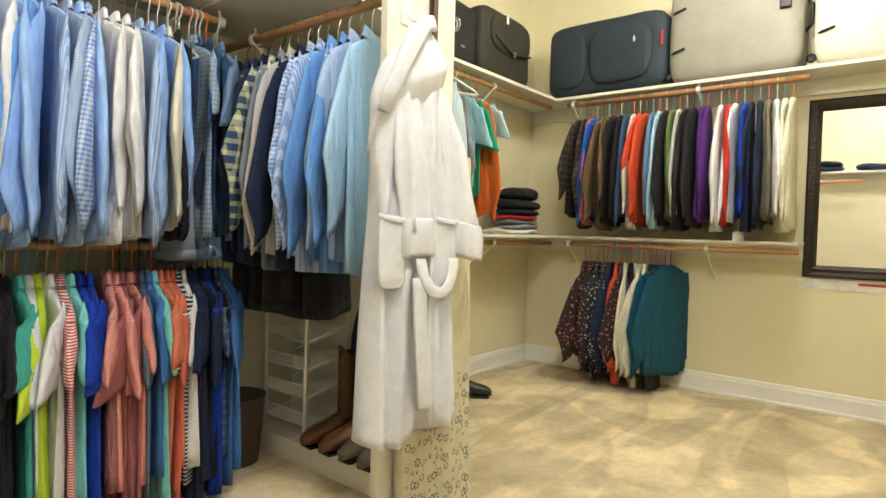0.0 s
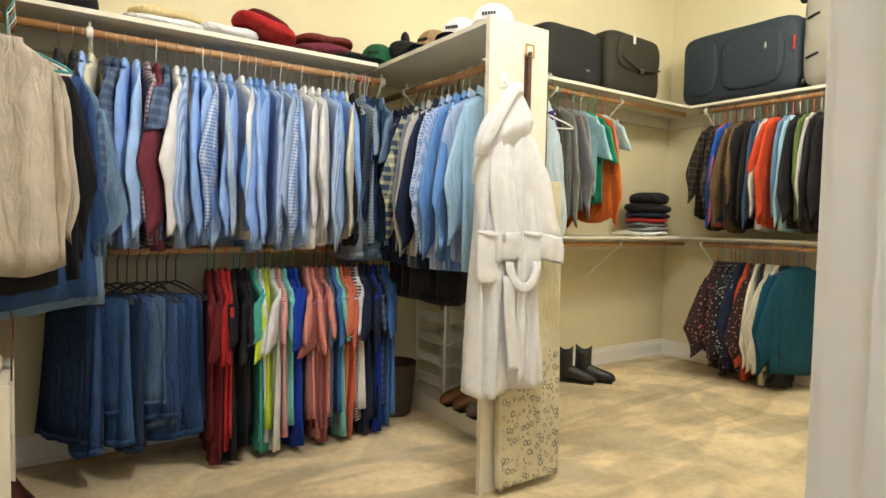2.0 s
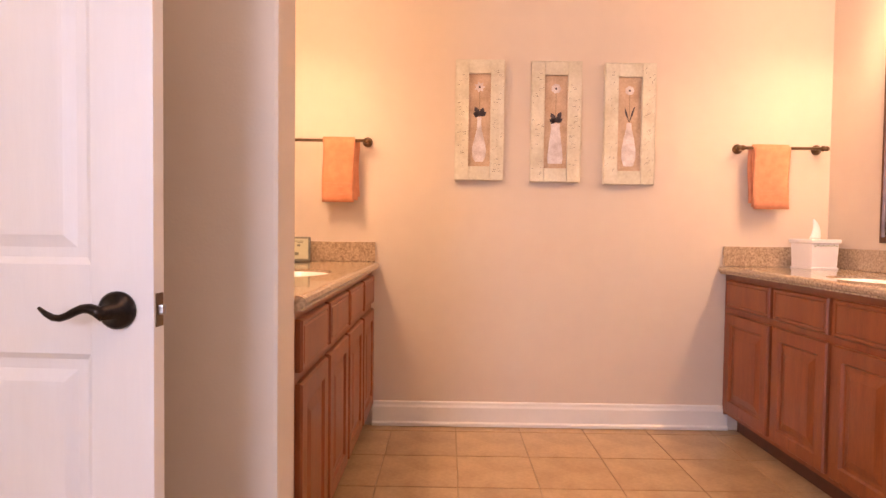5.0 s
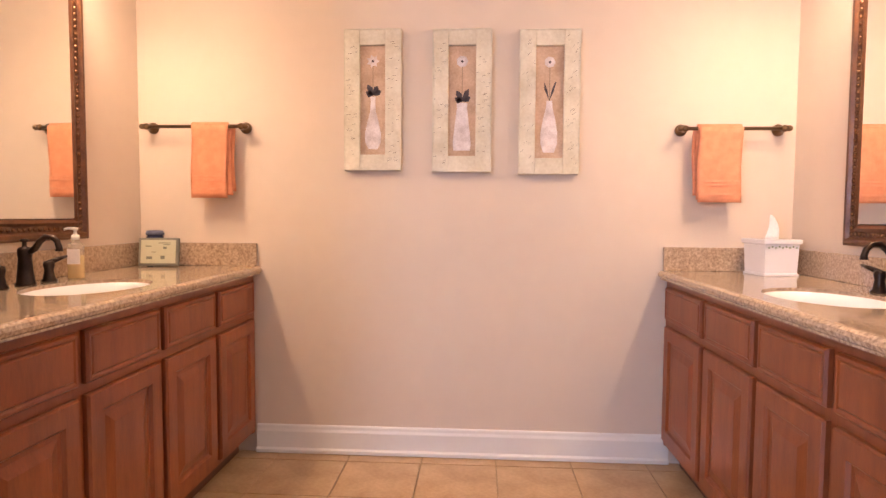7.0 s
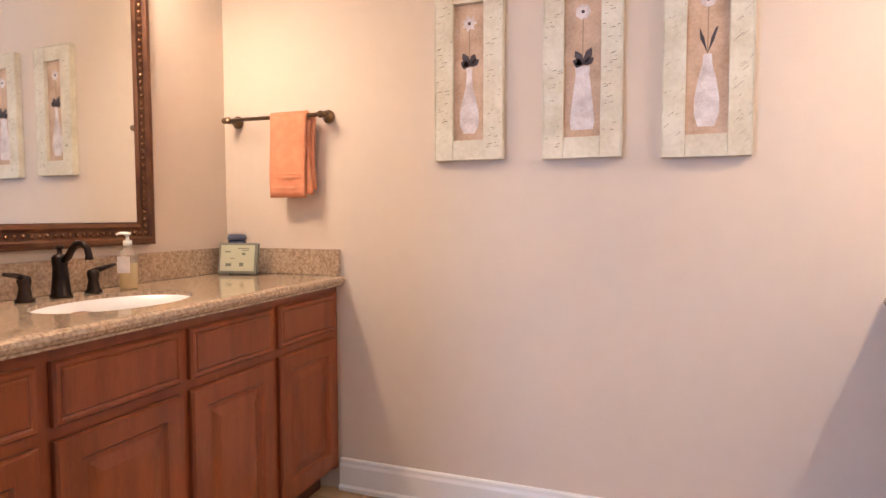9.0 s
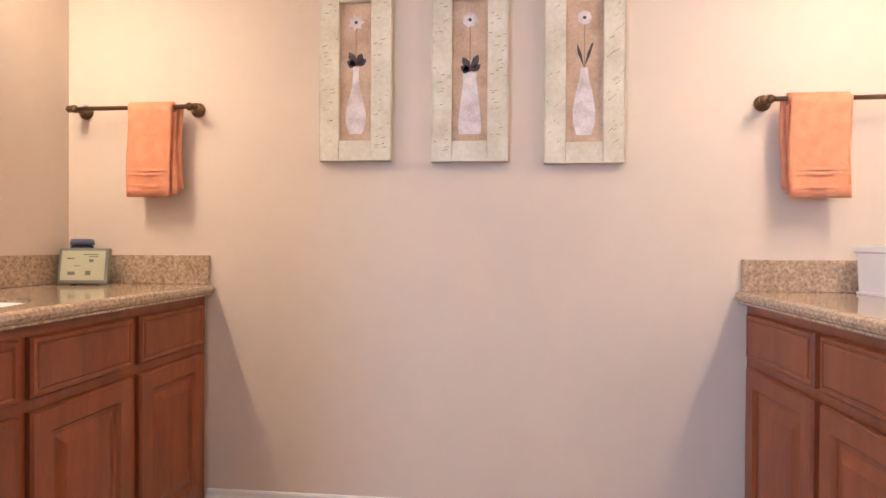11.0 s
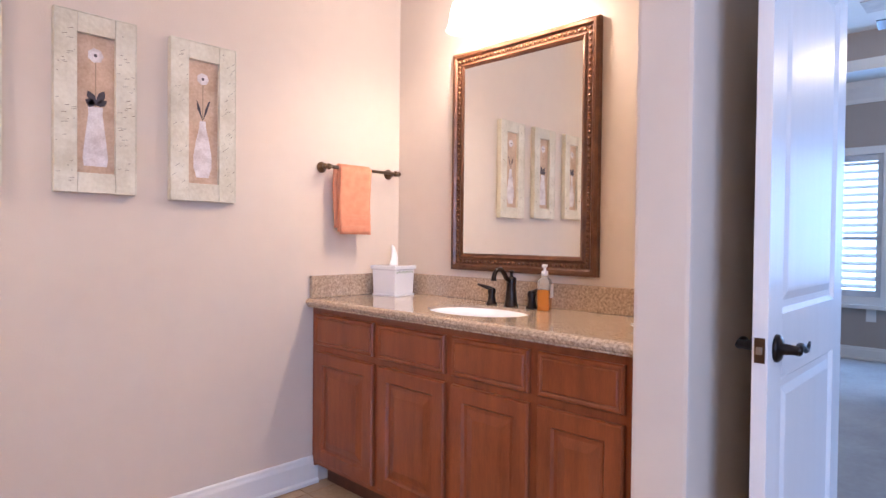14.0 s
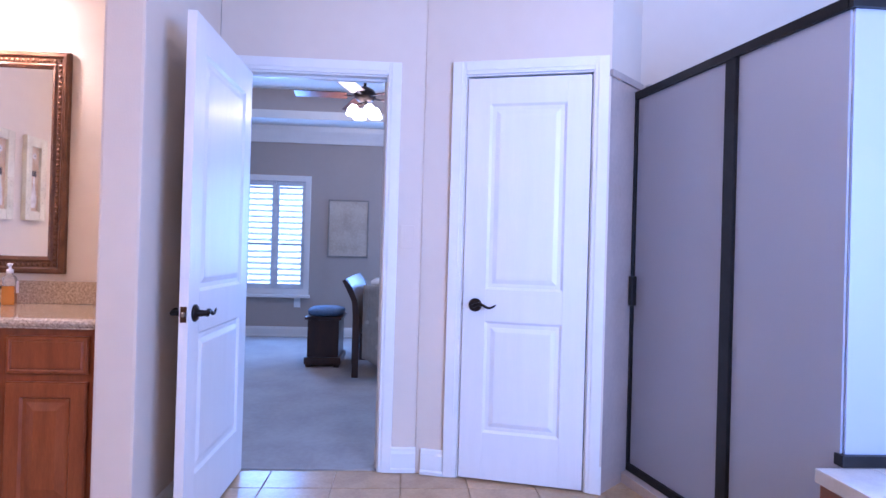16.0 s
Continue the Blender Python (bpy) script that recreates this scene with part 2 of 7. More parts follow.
# ---- closet shell ----
setting("wall_closet_far", slab(-4.92, -4.80, -3.14, 1.79, 0, 3.0), CWALL)
setting("wall_closet_mirror", slab(-4.80, -1.935, 1.67, 1.79, 0, 3.0), CWALL)
setting("wall_closet_near", slab(-4.80, -2.05, -3.14, -3.02, 0, 3.0), CWALL)
setting("ceiling_closet", slab(-4.92, -1.935, -3.14, 1.79, 3.0, 3.1), CEIL)
setting("floor_closet_carpet", slab(-4.92, -1.95, -3.14, 1.79, -0.12, 0.004), CARPET)

# ---- bedroom shell ----
bw = slab(6.22, 6.34, -6.0, -3.22, 0, 2.7)
for y0, y1 in ((-2.50, -1.40), (-0.64, 1.5)):
    box(bw, 6.22, 6.34, y0, y1, 0, 2.7)
for y0, y1 in ((-3.22, -2.50), (-1.40, -0.64)):
    box(bw, 6.22, 6.34, y0, y1, 0, 0.62)
    box(bw, 6.22, 6.34, y0, y1, 2.0, 2.7)
setting("wall_bedroom_windows", bw, BWALL)
setting("wall_bedroom_north", slab(1.69, 6.34, 1.5, 1.62, 0, 3.1), BWALL)
setting("wall_bedroom_south", slab(1.69, 6.34, -6.12, -6.0, 0, 3.1), BWALL)
bw = slab(1.69, 1.70, -6.0, -2.62, 0, 2.7)
box(bw, 1.69, 1.70, -1.86, 1.5, 0, 2.7)
box(bw, 1.69, 1.70, -2.62, -1.86, 2.06, 2.7)
setting("wall_bedroom_west", bw, BWALL)
bw = slab(1.69, 2.2, -6.0, 1.5, 2.7, 2.8)
box(bw, 5.7, 6.34, -6.0, 1.5, 2.7, 2.8)
box(bw, 2.2, 5.7, -6.0, -5.4, 2.7, 2.8)
box(bw, 2.2, 5.7, 0.9, 1.5, 2.7, 2.8)
setting("ceiling_bedroom_border", bw, CEIL)
bw = slab(2.1, 2.2, -5.5, 1.0, 2.8, 3.05)
box(bw, 5.7, 5.8, -5.5, 1.0, 2.8, 3.05)
box(bw, 2.2, 5.7, -5.5, -5.4, 2.8, 3.05)
box(bw, 2.2, 5.7, 0.9, 1.0, 2.8, 3.05)
setting("ceiling_tray_sides", bw, BWALL)
setting("ceiling_bedroom_tray", slab(2.1, 5.8, -5.5, 1.0, 3.05, 3.15), CEIL)
setting("floor_bedroom_carpet", slab(1.60, 6.34, -6.0, 1.5, -0.12, 0.003), BCARPET)
setting("ground", slab(-60, 60, -60, 60, -0.4, -0.15), surf("ground_grass", (0.10, 0.13, 0.05), (0.07, 0.09, 0.03), 1, 0.95))


# ---- doors ----
def lever(parent, x, z, side, m):
    """A wave lever on a round rose, on a face whose outside is -y (side -1) or +y (side 1)."""
    bm = lathe(bmesh.new(), [(0.0, 0.0), (0.034, 0.0), (0.034, 0.006), (0.028, 0.012), (0.014, 0.016), (0.011, 0.05), (0.0, 0.05)], 24, axis="y")
    for v in bm.verts:
        v.co.y *= side
    h = part("handle_rose", bm, BRONZE, parent, "dark bronze round rose", True, m @ pose(x, 0, z))
    pts = [(0.004 - 0.115 * k / 9, side * 0.047, 0.012 * math.sin(k / 9 * 6.3) - 0.004 + 0.012 * (k / 9) ** 2) for k in range(10)]
    part("lever", tube(bmesh.new(), pts, [0.011, 0.010, 0.009, 0.008, 0.0075, 0.007, 0.0065, 0.006, 0.005, 0.003], 10), BRONZE, h, "dark bronze wave lever", True)


def door(name, label, w, at, flip=1, handle=0.885, levers=(-1, 1)):
    """A two-panel leaf hinged at local x 0, reaching to x = w; its thickness is along y."""
    d = thing(name, label, "door", at, kind="structure")
    hgt, t, st = 2.03, 0.035, 0.115
    for x0, x1 in ((0, st), (w - st, w)):
        part("stile", slab(x0, x1, 0, t, 0.012, hgt, bevel=0.002), DOORP, d)
    for z0, z1 in ((0.012, 0.245), (0.805, 0.965), (1.90, hgt)):
        part("rail", slab(st, w - st, 0, t, z0, z1), DOORP, d)
    for z0, z1 in ((0.245, 0.805), (0.965, 1.90)):
        bm = bmesh.new()
        rings = []
        for inset, depth in ((0.0, 0.001), (0.012, 0.010), (0.030, 0.010), (0.052, 0.003), (0.06, 0.0025)):
            rings.append([(st + inset, depth, z0 + inset), (w - st - inset, depth, z0 + inset), (w - st - inset, depth, z1 - inset), (st + inset, depth, z1 - inset)])
        loft(bm, rings, False)
        bm.faces.new([bm.verts.new(p) for p in rings[-1]])
        back = [[(x, t - y, z) for x, y, z in r] for r in rings]
        loft(bm, back, False)
        bm.faces.new([bm.verts.new(p) for p in back[-1]])
        part("panel", bm, DOORP, d)
    for side in levers:
        lever(d, w - 0.065, handle, side, Matrix.Translation((0, 0 if side < 0 else t, 0)))
    part("latch_plate", slab(w, w + 0.002, 0.006, t - 0.006, handle - 0.03, handle + 0.03), BARM, d, "bronze latch plate")
    bm = slab(w, w + 0.011, 0.011, t - 0.011, handle - 0.009, handle + 0.009, bevel=0.003)
    part("latch_bolt", bm, STEEL, d, "steel latch bolt")
    return d


def casing(name, w, at, depth=0.12, stop=True, hgt=2.045):
    """Jambs, stop and stepped casing round an opening that runs along local x from 0 to w; the wall is at y 0 to depth."""
    c = thing(name, "white painted door casing with stepped edge", "door frame", at, kind="structure")
    for s in (0, 1):
        y = -0.016 if s == 0 else depth + 0.016
        for x0, x1 in ((-0.075, -0.008), (w + 0.008, w + 0.075)):
            bm = slab(x0, x1, min(y, 0 if s == 0 else depth), max(y, 0 if s == 0 else depth), 0.003, hgt + 0.075, bevel=0.003)
            xm = (x0 + 0.018, x1) if x0 > 0 else (x0, x1 - 0.018)
            box(bm, xm[0], xm[1], min(y, y + (-0.006 if s == 0 else 0.006)), max(y, y + (-0.006 if s == 0 else 0.006)), 0.003, hgt + 0.072, bevel=0.002)
            part("casing_side", bm, TRIM, c)
        bm = slab(-0.0078, w + 0.0078, min(y, 0 if s == 0 else depth), max(y, 0 if s == 0 else depth), hgt + 0.008, hgt + 0.075, bevel=0.003)
        box(bm, -0.0078, w + 0.0078, min(y, y + (-0.006 if s == 0 else 0.006)), max(y, y + (-0.006 if s == 0 else 0.006)), hgt + 0.026, hgt + 0.072, bevel=0.002)
        part("casing_head", bm, TRIM, c)
    for x0, x1 in ((-0.02, 0), (w, w + 0.02)):
        bm = slab(x0, x1, -0.002, depth + 0.002, 0.003, hgt)
        if stop:
            xs = (0, 0.012) if x0 < 0 else (w - 0.012, w)
            box(bm, xs[0], xs[1], 0.045, 0.08, 0.003, hgt - 0.012)
        part("jamb", bm, TRIM, c)
    bm = slab(-0.02, w + 0.02, -0.002, depth + 0.002, hgt, hgt + 0.02)
    if stop:
        box(bm, 0.012, w - 0.012, 0.045, 0.08, hgt - 0.012, hgt)
    part("head_jamb", bm, TRIM, c)
    return c


# closet opening: local x runs along -y from the hinge side
casing("door_frame_closet", DY1 - DY0, pose(-2.05, DY1, 0, 0, 0, -90), 0.115)
door("door_closet", "white two-panel door standing open with dark bronze lever", 0.76, pose(-1.952, DY1 + 0.001, 0, 0, 0, -2.5) @ pose(0, -0.035, 0))
casing("door_frame_bedroom", 0.72, pose(1.57, -1.88, 0, 0, 0, -90), 0.12)
door("door_bedroom", "white two-panel door standing open into the bathroom with bronze lever", 0.80, pose(1.56, -1.885, 0, 0, 0, 180) @ pose(0, -0.002, 0))
casing("door_frame_angled", 0.62, DM @ pose(0, -0.195, 0, 0, 0, -90), 0.12, stop=False)
d3 = door("door_linen", "closed white two-panel door with dark bronze lever", 0.61, DM @ pose(0.02, -0.81, 0, 0, 0, 90), levers=(1,))


# ---- baseboards ----
def baseboard(a, b, h=0.13):
    """A moulded baseboard along the line from a to b, standing to its left."""
    a, b = Vector((*a, 0)), Vector((*b, 0))
    d = (b - a).normalized()
    s = Vector((-d.y, d.x, 0))
    prof = [(0, 0.003), (0.024, 0.003), (0.024, 0.018), (0.016, 0.026), (0.015, h - 0.03), (0.011, h - 0.018), (0.010, h - 0.006), (0.006, h), (0, h)]
    bm = loft(bmesh.new(), [[p + s * u + Vector((0, 0, z)) for u, z in prof] for p in (a, b)])
    return setting("baseboard", bm, TRIM)


for a, b in (((0.80, 0), (-1.06, 0)), ((-1.06, -1.6), (-1.06, -1.75)), ((-1.06, -1.75), (-1.935, -1.75)), ((-1.935, -1.75), (-1.935, -1.91)),
             ((-1.935, -2.865), (-1.935, -6.0)), ((0.72, -1.75), (0.72, -1.6)), ((1.57, -1.75), (0.72, -1.75)),
             ((1.57, -2.80), (1.57, -2.675)), ((-4.80, -0.55), (-4.80, 1.67)), ((-4.80, -3.02), (-4.80, -0.89)), ((-4.8, -3.02), (-2.05, -3.02)), ((-2.05, 1.67), (-4.8, 1.67)),
             ((-2.05, -1.91), (-2.05, 1.67)), ((6.22, -6.0), (6.22, 1.5))):
    baseboard(b, a) if a[0] in (-4.80,) and a[1] in (-0.55, -3.02) else baseboard(a, b)
for s0, s1 in ((0.0, 0.118), (0.886, 0.899)):
    p0, p1 = DM @ Vector((0, -s0, 0)), DM @ Vector((0, -s1, 0))
    baseboard((p1.x, p1.y), (p0.x, p0.y))


# ---- vanities ----
def vanity(mirror_side, wall_x, front_x, label):
    """Cabinet units, worktop, sink and mirror along one side wall; s is the way from the wall to the room."""
    s = mirror_side
    face = front_x - s * 0.03
    units = ((-0.03, -0.42), (-0.42, -0.815), (-0.815, -1.2), (-1.2, -1.575)) if s > 0 else ((-0.03, -0.475), (-0.475, -0.88), (-0.88, -1.25), (-1.25, -1.575))
    for y1, y0 in units:
        c = thing("vanity_cabinet", "cherry-stained wooden vanity cabinet with one drawer front and one raised-panel door", "cabinet", group="vanity cabinets " + label)
        a, b = sorted((wall_x + s * 0.004, face))
        part("side_panel", slab(a, b, y0, y0 + 0.016, 0.10, 0.822), WOOD, c)
        part("side_panel", slab(a, b, y1 - 0.016, y1, 0.10, 0.822), WOOD, c)
        part("face_frame", slab(*sorted((face, face - s * 0.018)), y0 + 0.016, y1 - 0.016, 0.10, 0.822), WOOD, c)
        part("bottom_panel", slab(*sorted((wall_x + s * 0.004, face - s * 0.018)), y0 + 0.016, y1 - 0.016, 0.10, 0.118), WOOD, c)
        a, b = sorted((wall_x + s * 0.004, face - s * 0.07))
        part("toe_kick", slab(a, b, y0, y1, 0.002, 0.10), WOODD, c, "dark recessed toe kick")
        for kind, z0, z1 in (("drawer_front", 0.655, 0.795), ("door", 0.125, 0.625)):
            bm = bmesh.new()
            ya, yb = y0 + 0.017, y1 - 0.017
            steps = ((0, 0.0), (0, 0.012), (0.005, 0.019), (0.012, 0.019), (0.018, 0.0155), (0.022, 0.0195)) if kind == "drawer_front" else ((0, 0.0), (0, 0.012), (0.005, 0.019), (0.055, 0.019), (0.062, 0.010), (0.075, 0.010), (0.105, 0.018))
            rings = [[(face + s * d, ya + i, z0 + i), (face + s * d, yb - i, z0 + i), (face + s * d, yb - i, z1 - i), (face + s * d, ya + i, z1 - i)] for i, d in steps]
            loft(bm, rings, False)
            bm.faces.new([bm.verts.new(p) for p in rings[-1]])
            part(kind, bm, WOOD, c)
    for y1, y0 in ((-0.004, -0.0295), (-1.5755, -1.597)):
        a, b = sorted((wall_x + s * 0.004, face - s * 0.002))
        tagged(part("filler_strip", slab(a, b, y0, y1, 0.09, 0.822), WOOD), "cherry-stained filler strip beside the vanity cabinet", "trim")
    # worktop with an oval hole, rounded front edge
    t = thing("vanity_worktop", "speckled brown granite worktop with rounded front edge", "worktop")
    cx, cy, rx, ry = (wall_x + front_x) / 2 + s * 0.03, SINK_Y, 0.165, 0.225
    bm = bmesh.new()
    n = 48
    hole = [(cx + rx * math.cos(2 * math.pi * k / n), cy + ry * math.sin(2 * math.pi * k / n)) for k in range(n)]
    x0, x1 = sorted((wall_x, front_x - s * 0.012))

    def edge(k):
        c, q = math.cos(2 * math.pi * k / n), math.sin(2 * math.pi * k / n)
        u = min(((x1 - cx) / c if c > 0 else (x0 - cx) / c) if abs(c) > 1e-6 else 9, ((-0.001 - cy) / q if q > 0 else (-1.599 - cy) / q) if abs(q) > 1e-6 else 9)
        return (cx + u * c, cy + u * q)

    outer = [edge(k) for k in range(n)]
    for corner in ((x0, -0.001), (x1, -0.001), (x0, -1.599), (x1, -1.599)):
        k = min(range(n), key=lambda k: (outer[k][0] - corner[0]) ** 2 + (outer[k][1] - corner[1]) ** 2)
        outer[k] = corner
    loft(bm, [[(*p, 0.824) for p in hole], [(*p, 0.862) for p in hole], [(*p, 0.862) for p in outer], [(*p, 0.824) for p in outer]], False)
    prof = [(0.0, 0.862), (0.008, 0.8605), (0.016, 0.855), (0.020, 0.845), (0.016, 0.835), (0.010, 0.830), (0.010, 0.824), (0.0, 0.824)]
    loft(bm, [[(front_x - s * 0.0121 + s * u, y, z) for u, z in prof] for y in (-1.599, -0.001)])
    part("top", bm, GRANITE, t)
    a, b = sorted((wall_x + s * 0.001, wall_x + s * 0.021))
    part("backsplash", slab(a, b, -1.598, -0.022, 0.8625, 0.965, bevel=0.003), GRANITE, t)
    a, b = sorted((wall_x + s * 0.001, front_x - s * 0.012))
    part("side_splash", slab(a, b, -0.0215, -0.001, 0.8625, 0.965, bevel=0.003), GRANITE, t)
    # sink bowl
    bm = bmesh.new()
    rings = []
    for f, z in ((1.0, 0.850), (0.985, 0.850), (0.96, 0.81), (0.88, 0.75), (0.65, 0.71), (0.3, 0.70), (0.08, 0.699)):
        rings.append([(cx + rx * f * math.cos(2 * math.pi * k / n), cy + ry * f * math.sin(2 * math.pi * k / n), z) for k in range(n)])
    loft(bm, rings, False)
    bm.faces.new([bm.verts.new(p) for p in rings[-1]])
    sk = thing("sink", "white oval undermount porcelain sink", "sink")
    part("bowl", bm, PORC, sk, smooth=True)
    part("drain", lathe(bmesh.new(), [(0, 0.7), (0.022, 0.7), (0.024, 0.704), (0.014, 0.705), (0, 0.705)], 16, (cx, cy, 0)), BRONZE, sk, "bronze drain", True)
    # widespread faucet
    fx = wall_x + s * 0.095
    f = thing("faucet", "dark bronze widespread faucet with two lever handles", "faucet")
    pr = [(0, 0), (0.030, 0), (0.030, 0.006), (0.026, 0.012), (0.022, 0.05), (0.019, 0.09), (0.021, 0.098), (0.021, 0.116), (0.016, 0.123), (0.007, 0.126), (0.006, 0.140), (0.012, 0.143), (0.012, 0.149), (0.0, 0.152)]
    part("spout_base", lathe(bmesh.new(), pr, 20, (fx, cy, 0.862)), BRONZE, f, smooth=True)
    pts = [(fx + s * a, cy, 0.862 + b) for a, b in ((0.012, 0.106), (0.035, 0.120), (0.052, 0.142), (0.072, 0.158), (0.094, 0.157), (0.110, 0.143), (0.116, 0.124), (0.116, 0.112))]
    part("spout", tube(bmesh.new(), pts, [0.011, 0.0105, 0.010, 0.0095, 0.009, 0.009, 0.0095, 0.0115], 12), BRONZE, f, smooth=True)
    for hy in (-0.105, 0.105):
        hp = part("handle_base", lathe(bmesh.new(), [(0, 0), (0.025, 0), (0.025, 0.006), (0.019, 0.012), (0.014, 0.04), (0.018, 0.058), (0.015, 0.07), (0, 0.074)], 18, (fx, cy + hy, 0.862)), BRONZE, f, smooth=True)
        q = 1 if hy > 0 else -1
        part("handle_lever", tube(bmesh.new(), [(fx, cy + hy, 0.928), (fx + s * 0.012, cy + hy + q * 0.03, 0.938), (fx + s * 0.016, cy + hy + q * 0.065, 0.945)], [0.009, 0.0075, 0.005], 10), BRONZE, hp, smooth=True)
    # framed mirror, with beaded bronze frame
    my0, my1, mz0, mz1, fw = -1.175, -0.405, 0.998, 2.005, 0.088
    mr = thing("wall_mirror", "wall mirror in a carved bronze-coloured wooden frame above the sink", "mirror")
    a, b = sorted((wall_x + s * 0.002, wall_x + s * 0.012))
    gl = part("glass", slab(a, b, my0 + fw - 0.01, my1 - fw + 0.01, mz0 + fw - 0.01, mz1 - fw + 0.01), MIRROR, mr, "mirror glass")
    gc = Vector(((a + b) / 2, (my0 + my1) / 2, (mz0 + mz1) / 2))
    gl.data.transform(Matrix.Translation(gc + Vector((s * 0.008, 0, 0))) @ Matrix.Rotation(radians(-1.0 * s), 4, "Z") @ Matrix.Translation(-gc))
    prof = ((0.0, 0.002), (0.0, 0.026), (0.010, 0.034), (0.022, 0.034), (0.030, 0.024), (0.052, 0.022), (0.062, 0.028), (0.074, 0.022), (0.080, 0.012), (fw, 0.0125))
    rings = [[(wall_x + s * d, my0 + i, mz0 + i), (wall_x + s * d, my1 - i, mz0 + i), (wall_x + s * d, my1 - i, mz1 - i), (wall_x + s * d, my0 + i, mz1 - i)] for i, d in prof]
    part("frame", loft(bmesh.new(), rings, False), FRAMEW, mr)
    bead = bmesh.new()
    bmesh.ops.create_icosphere(bead, subdivisions=1, radius=0.0085, matrix=Matrix.Diagonal((0.7, 1, 1, 1)))
    bme = bpy.data.meshes.new("bead")
    bead.to_mesh(bme)
    bead.free()
    bme.materials.append(FRAMEL)
    bme.shade_smooth()
    for edge_i in (0.041,):
        pos = []
        for k in range(40):
            z = mz0 + edge_i + (mz1 - mz0 - 2 * edge_i) * k / 39
            pos += [(my0 + edge_i, z), (my1 - edge_i, z)]
        for k in range(1, 29):
            y = my0 + edge_i + (my1 - my0 - 2 * edge_i) * k / 29
            pos += [(y, mz0 + edge_i), (y, mz1 - edge_i)]
        for y, z in pos:
            o = new("bead", bme)
            o.parent, o.location = mr, (wall_x + s * 0.024, y, z)
    # three-shade light bar
    lt = thing("vanity_light", "bronze vanity light with three glowing glass bell shades above the mirror", "wall lamp")
    cyl = -0.78
    part("back_plate", lathe(bmesh.new(), [(0, 0), (0.06, 0), (0.06, 0.012), (0.045, 0.022), (0, 0.024)], 24, (0, 0, 0), "x"), STEEL, lt, smooth=True, m=pose(wall_x + s * 0.001, cyl, 2.245) @ Matrix.Diagonal((s, 1, 1, 1)))
    for k, vy in enumerate((-1.0, -0.78, -0.56)):
        pts = [(wall_x + s * 0.02, cyl, 2.245)] + [(wall_x + s * (0.03 + 0.10 * u), cyl + (vy - cyl) * u, 2.245 + 0.05 * math.sin(u * math.pi)) for u in (0.25, 0.5, 0.75, 1)] + [(wall_x + s * 0.13, vy, 2.215)]
        part("arm", tube(bmesh.new(), pts, 0.007, 8), STEEL, lt, smooth=True)
        part("cup", lathe(bmesh.new(), [(0, 0.03), (0.016, 0.03), (0.026, 0.0), (0, 0.0)], 16, (wall_x + s * 0.13, vy, 2.19)), STEEL, lt, smooth=True)
        bm = bmesh.new()
        loft(bm, [[(wall_x + s * 0.13 + r * math.cos(a), vy + r * math.sin(a), z) for a in (2 * math.pi * q / 20 for q in range(20))] for r, z in ((0.026, 2.19), (0.045, 2.175), (0.056, 2.13), (0.060, 2.09), (0.072, 2.06))], False)
        sh = part("shade", bm, SHADE, lt, "glowing white glass shade", True)
        sh.visible_shadow = False


SINK_Y = -0.82
FRAMEW = surf("mirror_frame_wood", (0.16, 0.065, 0.028), (0.08, 0.030, 0.014), 18, 0.28, 0.3, 60, metal=0.35)
FRAMEL = surf("mirror_frame_bead", (0.24, 0.11, 0.05), (0.14, 0.06, 0.026), 30, 0.25, metal=0.5)
SHADE = glow("lit_glass_shade", (1, 0.86, 0.68), 7.0)
vanity(1, -1.60, -1.04, "west")
vanity(-1, 1.30, 0.745, "east")

tagged(part("strike_plate", slab(-1.978, -1.938, DY0 + 0.0005, DY0 + 0.003, 0.845, 0.905, bevel=0.001), BARM), "dark bronze strike plate on the door jamb", "strike plate")


